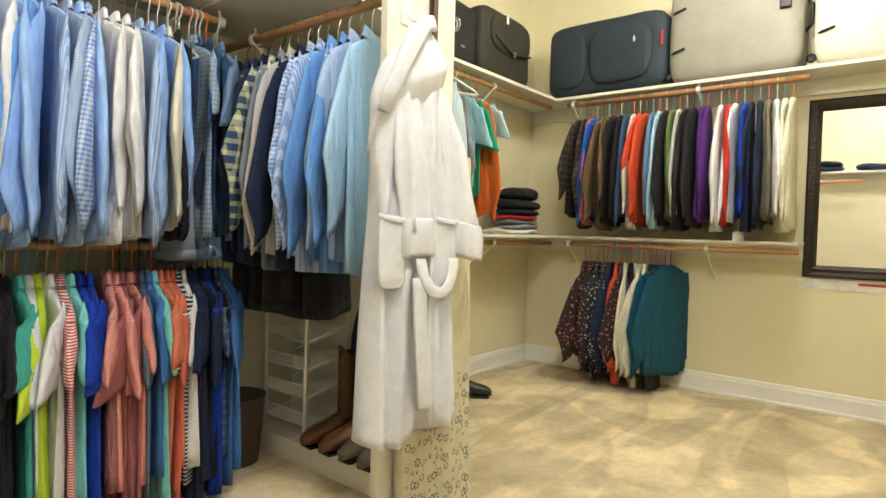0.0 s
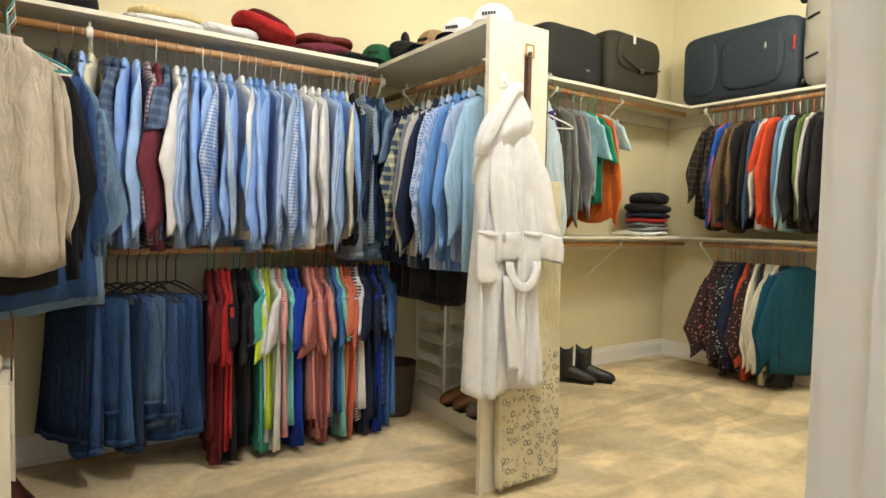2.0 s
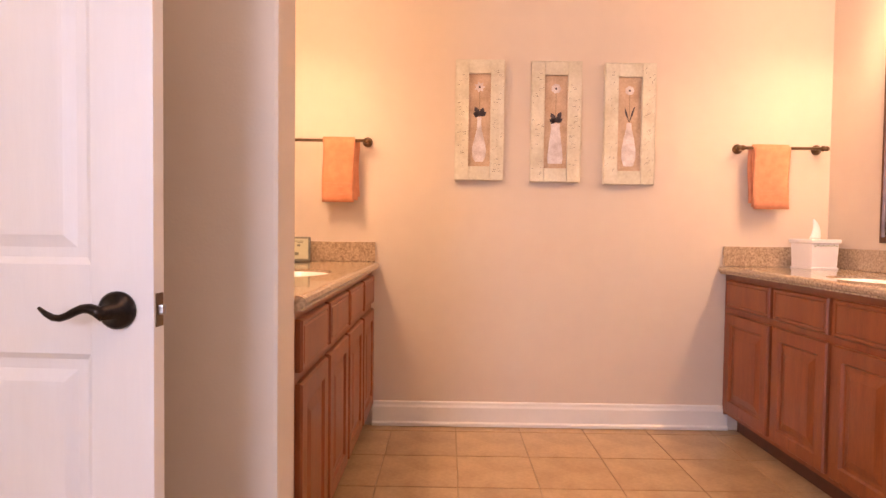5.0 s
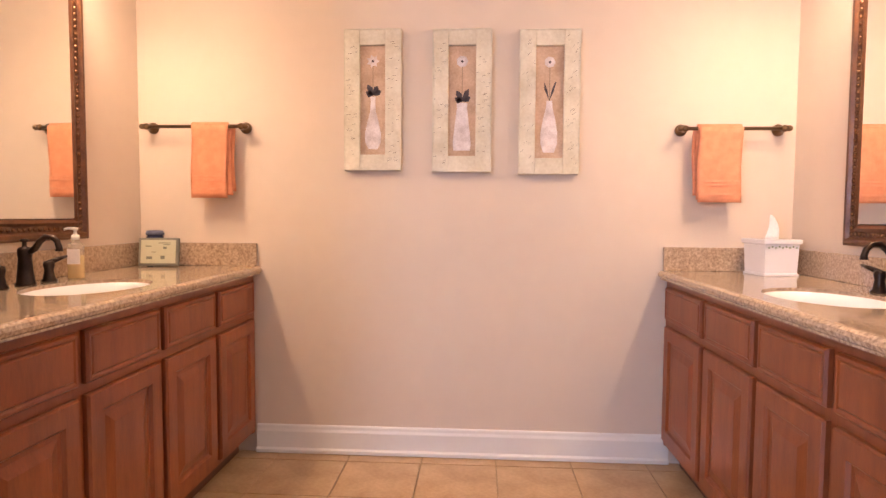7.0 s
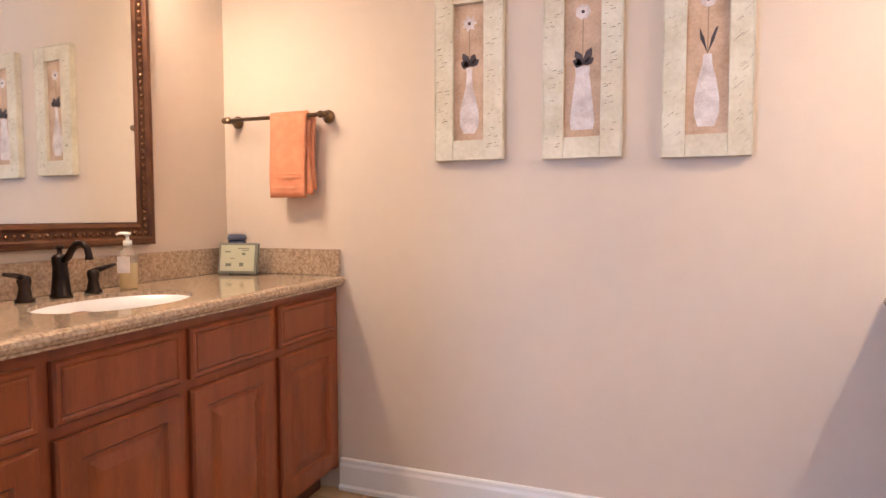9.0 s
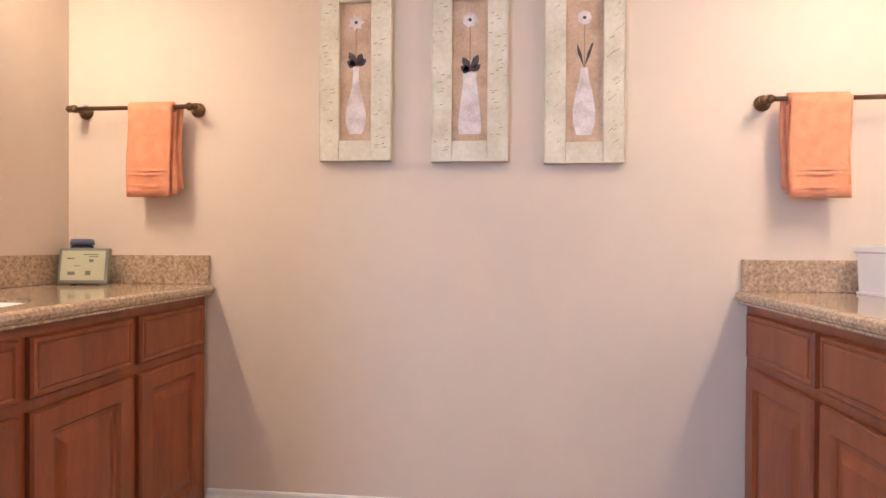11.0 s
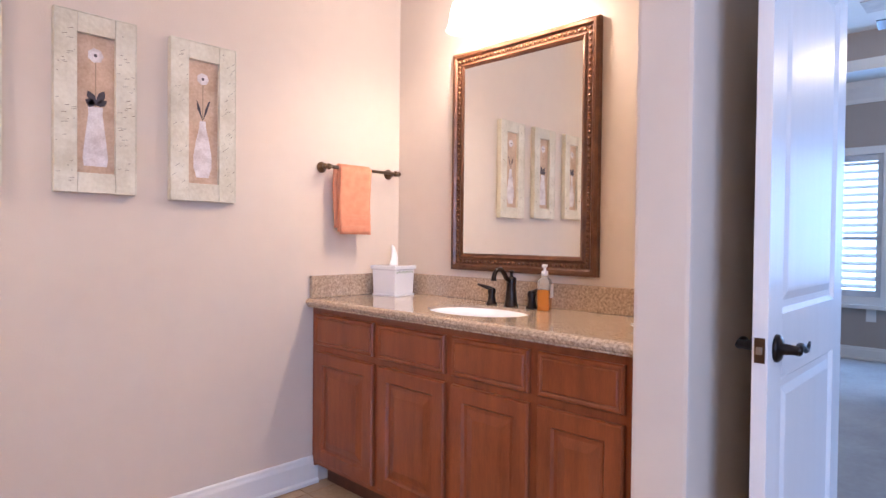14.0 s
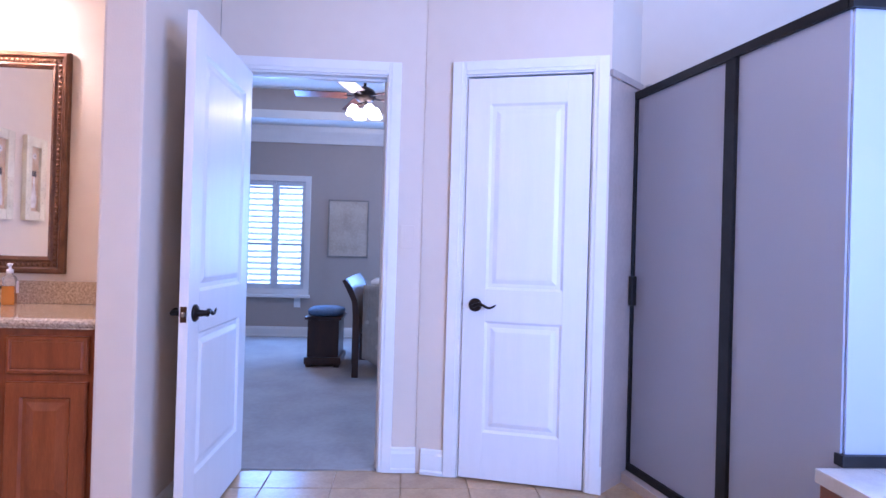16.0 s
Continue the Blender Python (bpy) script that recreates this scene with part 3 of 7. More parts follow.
# ---- cloth ----
def cloth(color, kind="plain", c2=(0.8, 0.8, 0.8), f=40.0, w=0.5, rough=0.85):
    """Woven cloth: plain, striped along or across, checked, or printed."""
    name = "cloth_%s_%s_%d_%s" % (kind, "".join("%02x" % int(v * 255) for v in color), f, "".join("%02x" % int(v * 255) for v in c2) if kind != "plain" else "")
    if name in MATS:
        return MATS[name]
    m = surf(name, color, tuple(v * 0.82 for v in color), 12, rough, 0.35, 420, vary=0.05)
    n, l = m.node_tree.nodes, m.node_tree.links
    b = n["Principled BSDF"]
    b.inputs["Sheen Weight"].default_value, b.inputs["Specular IOR Level"].default_value = 0.02, 0.22
    wc, wm, wt, wb = n.new("ShaderNodeTexCoord"), n.new("ShaderNodeMapping"), n.new("ShaderNodeTexNoise"), n.new("ShaderNodeBump")
    wm.inputs["Scale"].default_value = (1.6, 1.6, 0.55)
    wt.inputs["Scale"].default_value, wt.inputs["Detail"].default_value, wt.inputs["Distortion"].default_value = 17, 5, 0.8
    wb.inputs["Strength"].default_value, wb.inputs["Distance"].default_value = 0.75, 0.02
    l.new(wc.outputs["Object"], wm.inputs[0]), l.new(wm.outputs[0], wt.inputs[0]), l.new(wt.outputs[0], wb.inputs["Height"])
    if b.inputs["Normal"].links:
        l.new(b.inputs["Normal"].links[0].from_socket, wb.inputs["Normal"])
    l.new(wb.outputs[0], b.inputs["Normal"])
    if kind == "plain":
        return m
    old = b.inputs["Base Color"].links[0].from_socket
    co = n.new("ShaderNodeTexCoord")
    mix = n.new("ShaderNodeMix")
    mix.data_type = "RGBA"
    mix.inputs["B"].default_value = (*c2, 1)
    l.new(old, mix.inputs["A"])
    sep = n.new("ShaderNodeSeparateXYZ")
    l.new(co.outputs["Object"], sep.inputs[0])

    def op(kind, a, b=None):
        q = n.new("ShaderNodeMath")
        q.operation = kind
        for k, v in enumerate((a, b)):
            if v is None:
                continue
            if isinstance(v, (int, float)):
                q.inputs[k].default_value = v
            else:
                l.new(v, q.inputs[k])
        return q.outputs[0]

    u = op("ADD", sep.outputs[0], op("MULTIPLY", sep.outputs[1], 1.4))
    su = op("LESS_THAN", op("FRACT", op("MULTIPLY", u, f)), w)
    sv = op("LESS_THAN", op("FRACT", op("MULTIPLY", sep.outputs[2], f)), w)
    if kind == "along":
        fac = su
    elif kind == "across":
        fac = sv
    elif kind == "check":
        fac = op("MULTIPLY", op("ADD", su, sv), 0.5)
    else:
        vo = n.new("ShaderNodeTexVoronoi")
        vo.inputs["Scale"].default_value = f
        l.new(co.outputs["Object"], vo.inputs[0])
        fac = op("LESS_THAN", vo.outputs["Distance"], w)
    l.new(fac, mix.inputs["Factor"])
    l.new(mix.outputs["Result"], b.inputs["Base Color"])
    return m


def folded_ring(z, hw, th, amp, ph, n=40, cx=0.0, cy=0.0, hem=0.0):
    ring = []
    for k in range(n):
        a = 2 * math.pi * k / n
        c, s = math.cos(a), math.sin(a)
        x = hw * math.copysign(abs(c) ** 0.75, c)
        y = th * s + amp * (0.35 * math.sin(x * 17 + ph) + 0.6 * (1 - 2 * abs(math.sin(x * 31 + 2.3 * ph))) + 0.4 * (1 - 2 * abs(math.sin(x * 52 - ph))))
        ring.append((cx + x, cy + y, z + hem * math.sin(x * 14 + ph) + hem * 3 * (abs(x) / hw) ** 2))
    return ring


def drape(bm, rows, seed, n=40, cx=0.0, cy=0.0):
    """A hanging shell: rows of height, half width, half thickness, fold depth."""
    rnd = random.Random(seed)
    ph = rnd.uniform(0, 6.28)
    rings = [folded_ring(z, hw, th, amp, ph + z * 0.35, n, cx, cy, 0.009 if i > len(rows) - 3 else 0) for i, (z, hw, th, amp) in enumerate(rows)]
    return loft(bm, rings)


def steps(u, table):
    """Straight steps between (u, value) pairs."""
    for (a, p), (b, q_) in zip(table, table[1:]):
        if u <= b:
            return p + (q_ - p) * (u - a) / (b - a)
    return table[-1][1]


def crease(x):
    """A fold with a sharp ridge, -1 to 1."""
    return 1 - 2 * abs(math.sin(x))


def sleeve_mesh(side, length, seed, wide=1.0, turn=(5, 48)):
    """A flat hanging sleeve: narrow at the shoulder, broad at the elbow, its outer edge turned out of the shirt's plane."""
    rnd = random.Random(seed)
    bm = bmesh.new()
    short = length < 0.4
    ph, sway = rnd.uniform(0, 6), rnd.uniform(-0.02, 0.03)
    tw, el, big = math.radians(rnd.uniform(*turn)), rnd.uniform(0.54, 0.82), rnd.uniform(0.55, 1.10)
    table = ((0, 0.006), (0.08, 0.030), (0.25, 0.044), (1, 0.078)) if short else ((0, 0.006), (0.065, 0.030), (0.3, 0.048), (el, 0.078), (el + 0.1, 0.060), (0.93, 0.043), (0.94, 0.048), (1, 0.047))
    dx, dy = side * math.cos(tw), -side * math.sin(tw)
    rows, k = [], 16
    for i in range(k + 1):
        u = i / k
        r = steps(u, table) * (0.55 + 0.45 * wide) * (1 + (big - 1) * min(1, u * 2))
        off = r - min(r, 0.024)
        cx, cy = side * (0.192 * wide + 0.012 * u) + dx * off, dy * off + sway * u
        th = (0.010 + 0.006 * math.sin(u * 3)) * (0.15 + min(0.85, u * 6))
        ring = []
        for q in range(24):
            a = 2 * math.pi * q / 24
            e = r * math.copysign(abs(math.cos(a)) ** 0.8, math.cos(a))
            n_ = th * math.sin(a) + (0.0030 * crease(e * 30 + ph + u * 3) + 0.0022 * crease(e * 66 - u * 6 + ph)) * min(1, u * 3)
            tip = (-0.018 if short else -0.045) * (e / r) * max(0.0, u - 0.55) / 0.45 - (0.02 * (e / r) if u < 0.15 else 0.0)
            ring.append((cx + e * dx - n_ * dy, cy + e * dy + n_ * dx, -0.143 - length * u + tip))
        rows.append(ring)
    return loft(bm, rows)


def with_material(ob, material):
    ob.material_slots[0].link = "OBJECT"
    ob.material_slots[0].material = material
    return ob


HOOK, FRAME = {}, {}
me_hook = bpy.data.meshes.new("hook")
q = tube(bmesh.new(), [(-0.019, 0, -0.004), (-0.017, 0, 0.012), (0, 0, 0.0215), (0.016, 0, 0.013), (0.019, 0, -0.004), (0.009, 0, -0.024), (0.001, 0, -0.034), (0, 0, -0.125)], 0.0026, 6)
q.to_mesh(me_hook), q.free()
me_bar = bpy.data.meshes.new("shoulder_bar")
q = tube(bmesh.new(), [(-0.172, 0, -0.165), (-0.15, 0, -0.150), (-0.06, 0, -0.112), (0, 0, -0.095), (0.06, 0, -0.112), (0.15, 0, -0.150), (0.172, 0, -0.165)], 0.004, 6)
tube(q, [(-0.17, 0, -0.167), (0.17, 0, -0.167)], 0.004, 6)
bmesh.ops.translate(q, verts=q.verts, vec=(0, 0, -0.035))
q.to_mesh(me_bar), q.free()
for me in (me_hook, me_bar):
    me.materials.append(STEEL), me.shade_smooth()
HANGC = {k: surf("hanger_" + k, c, None, 10, 0.35) for k, c in dict(white=(0.75, 0.74, 0.70), teal=(0.05, 0.32, 0.30), orange=(0.75, 0.16, 0.02), green=(0.06, 0.30, 0.08), blue=(0.02, 0.07, 0.5), pink=(0.7, 0.07, 0.13), black=(0.02, 0.02, 0.02), wood=(0.35, 0.18, 0.07), yellow=(0.5, 0.34, 0.1), sky=(0.2, 0.5, 0.65)).items()}
HANGC["wire"] = STEEL


def hanger(m, color, group):
    h = thing("clothes_hanger", color + " clothes hanger hooked over the closet rod", "hanger", m, group)
    for nm, me in (("hook", me_hook), ("shoulder_bar", me_bar)):
        o = new(nm, me)
        o.parent = h
        with_material(o, HANGC[color])
    return h


def shirt(m, mat, label, seed, length=0.72, sleeve=0.56, wide=1.0, thick=0.017, category="shirt", group="", collar=True, name="shirt", turn=(5, 48), fold=1.0):
    rnd = random.Random(seed)
    t = thing(name, label, category, m, group)
    L = -0.10 - length
    rows = [(-0.080, 0.042, 0.013, 0.0), (-0.094, 0.066 * wide, 0.018, 0.0), (-0.112, 0.112 * wide, 0.018, 0.001), (-0.134, 0.162 * wide, 0.016, 0.001), (-0.156, 0.198 * wide, 0.014, 0.002), (-0.20, 0.206 * wide, 0.016, 0.003)]
    flare = rnd.uniform(-0.02, 0.03)
    for i in range(1, 10):
        u = i / 9
        rows.append((-0.20 + (L + 0.20) * u, (0.206 + flare * u) * wide, thick * (0.85 + 0.4 * u), (0.004 + 0.012 * u) * fold))
    part("body", drape(bmesh.new(), rows, seed), mat, t, smooth=True)
    if sleeve:
        for side in (-1, 1):
            part("sleeve", sleeve_mesh(side, sleeve + rnd.uniform(-0.05, 0.04), seed * 3 + side, wide, turn), mat, t, smooth=True)
    if collar:
        bm = bmesh.new()
        loft(bm, [[(r * math.cos(a) * 1.25, r * 0.36 * math.sin(a), z + 0.010 * math.cos(2 * a)) for a in (2 * math.pi * k / 14 for k in range(14))] for r, z in ((0.060, -0.098), (0.052, -0.085), (0.046, -0.060), (0.041, -0.062), (0.042, -0.09))], False)
        part("collar", bm, mat, t, smooth=True)
    return t


def pants(m, mat, label, seed, length=0.5, hw=0.17, group="", name="folded_jeans"):
    rnd = random.Random(seed)
    t = thing(name, label, "trousers", m, group)
    rows = [(-0.148, hw * 0.80, 0.010, 0.001), (-0.158, hw * 0.88, 0.024, 0.002)]
    flare = rnd.uniform(0.05, 0.28)
    for i in range(1, 8):
        u = i / 7
        rows.append((-0.16 - length * u, hw * (0.90 + flare * u), 0.022 + 0.014 * u, 0.004 + 0.014 * u))
    part("trouser_leg", drape(bmesh.new(), rows, seed), mat, t, smooth=True)
    part("hem", drape(bmesh.new(), [(-0.16 - length * 0.955, hw * (0.905 + flare), 0.0375, 0.018), (-0.16 - length * 0.995, hw * (0.91 + flare), 0.038, 0.018)], seed), mat, t, smooth=True)
    return t


def rod_run(axis, at, items, z, fixed, group, base_yaw=0.0, seed=1):
    """Clothes along a rod. axis 'y' or 'x'; items: (place, hanger, maker arguments)."""
    rnd = random.Random(seed)
    for k, (pl, hc, fn, args) in enumerate(items):
        args = dict(args)
        yaw = base_yaw + args.pop("yaw", 0) + rnd.uniform(-6, 6)
        p = (fixed, pl, z) if axis == "y" else (pl, fixed, z)
        m = pose(*p, rnd.uniform(-1.5, 1.5), 0, yaw + (0 if axis == "y" else 90))
        hanger(m, hc, group + " hangers")
        fn(m @ Matrix.Translation((0, 0, -0.035)), seed=seed * 100 + k, group=group, **args)


LB, BL, WH, CR, NV, BK = (0.37, 0.56, 0.96), (0.15, 0.33, 0.70), (0.84, 0.84, 0.86), (0.76, 0.72, 0.58), (0.016, 0.024, 0.06), (0.013, 0.013, 0.016)
lb, lb2, blp = cloth(LB), cloth((0.28, 0.46, 0.90)), cloth(BL)
lbs = cloth((0.52, 0.65, 0.90), "along", (0.24, 0.36, 0.62), 90, 0.5)
lbc = cloth((0.62, 0.70, 0.82), "check", (0.12, 0.24, 0.58), 70, 0.45)
lbf = cloth((0.50, 0.60, 0.76), "check", (0.30, 0.42, 0.66), 120, 0.5)
whp, crp, bkp, nvp = cloth(WH), cloth(CR), cloth(BK), cloth(NV)
bur, burc = cloth((0.16, 0.03, 0.05)), cloth((0.55, 0.5, 0.52), "check", (0.13, 0.02, 0.06), 55, 0.5)
dkpl = cloth((0.016, 0.018, 0.026), "check", (0.07, 0.06, 0.06), 30, 0.35)
dbpl = cloth((0.05, 0.08, 0.16), "check", (0.12, 0.17, 0.28), 26, 0.4)
gry, gryb = cloth((0.22, 0.25, 0.30)), cloth((0.20, 0.28, 0.38), "check", (0.32, 0.40, 0.5), 60, 0.5)
den, dent, denl, denr = cloth((0.028, 0.070, 0.19)), cloth((0.018, 0.065, 0.13)), cloth((0.15, 0.24, 0.38)), cloth((0.014, 0.032, 0.085))
plaidy = cloth((0.04, 0.07, 0.14), "check", (0.55, 0.55, 0.33), 24, 0.4)

# ---- closet shelves and rods ----
SZ, RZ = 1.862, 1.785
SB2 = 1.98


def shelf(name, boxes, label):
    bm = bmesh.new()
    for b in boxes:
        box(bm, *b, bevel=0.002)
    return tagged(part(name, bm, SHELFW), label, "shelf", kind="structure")


shelf("shelf_upper_far", [(-4.797, -4.44, -3.0, -1.25, SZ - 0.02, SZ), (-4.797, -4.775, -3.0, -1.25, SZ - 0.11, SZ - 0.021)], "white painted closet shelf")
shelf("shelf_upper_bags", [(-4.797, -4.43, -0.553, 1.668, SB2 - 0.018, SB2 + 0.002), (-4.797, -4.775, -0.553, 1.668, SB2 - 0.11, SB2 - 0.019)], "white painted closet shelf")
shelf("shelf_upper_mirror", [(-4.428, -2.06, 1.38, 1.668, SB2 - 0.018, SB2 + 0.002), (-4.773, -2.06, 1.645, 1.668, SB2 - 0.11, SB2 - 0.019)], "white painted closet shelf")
shelf("shelf_lower_bags", [(-4.797, -4.40, -0.553, 1.668, 0.982, 1.002), (-4.797, -4.775, -0.553, 1.668, 0.89, 0.981)], "white painted closet shelf")
shelf("shelf_lower_mirror", [(-4.398, -2.90, 1.40, 1.668, 0.982, 1.002), (-4.773, -2.90, 1.645, 1.668, 0.89, 0.981)], "white painted closet shelf")
shelf("shelf_lower_far", [(-4.797, -4.775, -3.0, -1.25, 0.91, 0.99)], "white painted closet cleat")
shelf("shelf_hats", [(-4.797, -3.585, -1.238, -0.942, SZ - 0.022, SZ - 0.002), (-4.797, -4.0, -0.9415, -0.605, SZ - 0.022, SZ - 0.002)], "white painted closet shelf over the short rod")
tagged(part("end_panel", slab(-3.58, -3.555, -1.245, -0.94, 0.003, SZ + 0.002, bevel=0.002), SHELFW), "white painted closet end panel", "panel", kind="structure")
tagged(part("partition", slab(-4.797, -4.0, -0.60, -0.555, 0.003, SZ + 0.001), SHELFW), "white painted closet partition", "partition", kind="structure")
tagged(part("plinth", slab(-4.797, -3.90, -0.88, -0.601, 0.004, 0.10, bevel=0.003), SHELFW), "white painted plinth under the shoe rack", "plinth", kind="structure")


def rod(a, b, brackets, wall):
    t = thing("closet_rod", "round stained wooden closet rod on white brackets", "closet rod", group="closet rods")
    part("rod", tube(bmesh.new(), [a, b], 0.0165, 14), ROD, t, smooth=True)
    a, b = Vector(a), Vector(b)
    for u in brackets:
        p = a.lerp(b, u)
        d = (b - a).normalized() * 0.011
        bm = tube(bmesh.new(), [p - d, p + d], 0.023, 14)
        part("bracket_collar", bm, PLASTW, t, "white plastic bracket")
        w = Vector(wall) * 0.30
        bm = tube(bmesh.new(), [p + Vector((0, 0, -0.018)), p + w + Vector((0, 0, -0.26))], 0.006, 6)
        tube(bm, [p + Vector((0, 0, 0.02)), p + Vector((0, 0, 0.045))], 0.006, 6)
        part("brace", bm, SHELFW, t, "white metal brace")


rod((-4.50, -2.98, RZ), (-4.50, -1.17, RZ), (0.27, 0.985), (-1, 0, 0))
rod((-4.50, -2.98, 0.93), (-4.50, -1.22, 0.93), (0.3,), (-1, 0, 0))
rod((-4.50, -0.55, SB2 - 0.05), (-4.50, 1.42, SB2 - 0.05), (0.3, 0.62), (-1, 0, 0))
rod((-4.36, 1.42, SB2 - 0.05), (-2.88, 1.42, SB2 - 0.05), (0.03, 0.6), (0, 1, 0))
rod((-4.47, -0.55, 0.945), (-4.47, 1.42, 0.945), (0.3, 0.62), (-1, 0, 0))
rod((-4.36, 1.45, 0.945), (-2.90, 1.45, 0.945), (0.02, 0.66), (0, 1, 0))
rod((-4.79, -1.09, RZ - 0.05), (-3.585, -1.09, RZ - 0.05), (0.3,), (0, 1, 0))
rod((-4.42, -2.74, RZ - 0.05), (-2.9, -2.74, RZ - 0.05), (0.5,), (0, -1, 0))

# upper rod, far wall
ITEMS = [(dkpl, "dark plaid flannel shirt"), (dkpl, "dark plaid flannel shirt"), (lb, "light blue dress shirt"), (crp, "cream dress shirt"), (dbpl, "dark blue plaid shirt"), (dbpl, "blue plaid shirt"), (lb2, "blue oxford shirt"), (lb, "light blue dress shirt"),
         (burc, "burgundy checked shirt"), (bur, "burgundy shirt"), (dbpl, "short-sleeved blue checked shirt"), (whp, "white dress shirt"), (lbs, "blue striped dress shirt"), (lb2, "blue dress shirt"), (lb, "light blue dress shirt"), (lbc, "blue checked shirt"),
         (lbf, "pale blue gingham shirt"), (lb2, "blue dress shirt"), (whp, "white dress shirt"), (lb, "light blue dress shirt"), (blp, "blue denim shirt"), (lb2, "blue dress shirt"), (lbs, "blue striped dress shirt"), (lbf, "pale blue gingham shirt"), (lb, "light blue dress shirt"), (lbc, "bright blue checked shirt"),
         (whp, "white dress shirt"), (whp, "white dress shirt"), (whp, "white dress shirt"), (lbs, "blue striped dress shirt"), (lb, "light blue dress shirt"), (lb2, "light blue dress shirt"), (crp, "cream dress shirt"), (bkp, "black shirt"), (gryb, "grey-blue checked short-sleeved shirt"), (den, "dark denim short-sleeved shirt"), (dent, "teal-navy short-sleeved shirt"), (denl, "pale denim short-sleeved shirt")]
rr = random.Random(7)
run = []
for k, (c, lab) in enumerate(ITEMS):
    y = -2.59 + 1.375 * k / (len(ITEMS) - 1) + rr.uniform(-0.008, 0.008)
    short = "short" in lab
    run.append((y, rr.choice(["wire"] * 6 + ["white", "white"]) if k < 33 else ("pink" if k == 34 else "orange" if k == 36 else "white"), shirt, dict(mat=c, label=lab + " hanging on the closet rod", length=0.69 + rr.uniform(-0.03, 0.05), sleeve=0.24 if short else 0.56 + rr.uniform(-0.02, 0.05))))
rod_run("y", 0, run, RZ, -4.50, "shirts on the upper rod", -7, 11)
# trousers folded behind the short-sleeved shirts
run = [(-1.40 + 0.04 * k, "white", pants, dict(mat=c, label=lab, length=0.72, hw=0.15, name="folded_trousers")) for k, (c, lab) in enumerate(((gry, "grey folded trousers on a hanger"), (den, "dark denim folded trousers on a hanger"), (denl, "light blue folded trousers on a hanger"), (denl, "light blue folded trousers on a hanger")))]
rod_run("y", 0, run, RZ, -4.50, "trousers on the upper rod", 10, 13)
# lower rod, far wall: jeans, then polo shirts
run = [(-2.55 + 0.037 * k, "black", pants, dict(mat=(denr, den, den, cloth((0.04, 0.10, 0.24)), den, denr, cloth((0.07, 0.13, 0.24)), cloth((0.06, 0.11, 0.2)), den, den, denr)[k], label="blue denim jeans folded over a hanger", length=(0.56, 0.60, 0.47, 0.58, 0.52, 0.63, 0.45, 0.55, 0.5, 0.6, 0.54)[k], hw=0.165, yaw=(0, -18, 12, -8, 20, -14, 6, 16, -20, 10, 0)[k])) for k in range(11)]
rod_run("y", 0, run, 0.93, -4.50, "jeans on the lower rod", 30, 15)
red, dred, teal, neon, aqua, roy = cloth((0.42, 0.02, 0.02)), cloth((0.14, 0.012, 0.016)), cloth((0.08, 0.42, 0.34)), cloth((0.62, 0.80, 0.05)), cloth((0.22, 0.62, 0.58)), cloth((0.010, 0.045, 0.40))
pnk, ros, sla, mid, cor, cor2 = cloth((0.66, 0.20, 0.17), "across", (0.75, 0.42, 0.36), 170, 0.4), cloth((0.36, 0.12, 0.12)), cloth((0.12, 0.16, 0.23)), cloth((0.06, 0.17, 0.45)), cloth((0.70, 0.20, 0.10)), cloth((0.62, 0.15, 0.09))
rws, bws, tlb = cloth((0.78, 0.75, 0.72), "across", (0.62, 0.06, 0.05), 120, 0.5), cloth((0.72, 0.72, 0.72), "across", (0.02, 0.02, 0.03), 70, 0.5), cloth((0.03, 0.20, 0.34))
POLO = [(dred, "dark red"), (dred, "dark red"), (red, "red"), (red, "red"), (bkp, "black"), (bkp, "black"), (bkp, "black"), (teal, "teal green"), (whp, "white"), (neon, "neon yellow"), (whp, "white"), (rws, "red and white striped"), (aqua, "aqua"), (roy, "royal blue"), (roy, "royal blue")]
run = [(-2.05 + 0.028 * k, ("teal", "green", "yellow", "orange")[k % 4], shirt, dict(mat=c, label=lab + " short-sleeved polo shirt on the lower rod", length=0.68 + 0.05 * (k * 5 % 3), sleeve=0.24, wide=0.92)) for k, (c, lab) in enumerate(POLO)]
POLO = [(pnk, "pink striped"), (pnk, "pink striped"), (ros, "rose"), (pnk, "pink"), (ros, "rose"), (sla, "slate blue"), (mid, "blue"), (aqua, "aqua"), (cor, "coral orange"), (cor, "coral orange"), (cor2, "coral red"), (bws, "black and white striped"), (whp, "white"), (nvp, "navy"), (nvp, "navy"), (nvp, "navy"), (roy, "royal blue"), (bkp, "black"), (dbpl, "dark blue checked"), (mid, "blue"), (mid, "blue")]
run += [(-1.60 + 0.0215 * k, ("wire", "orange", "black")[k % 3], shirt, dict(mat=c, label=lab + " short-sleeved polo shirt on the lower rod", length=0.66 + 0.06 * (k * 5 % 3), sleeve=0.24, wide=0.92)) for k, (c, lab) in enumerate(POLO)]
rod_run("y", 0, run, 0.93, -4.50, "polo shirts on the lower rod", -9, 17)
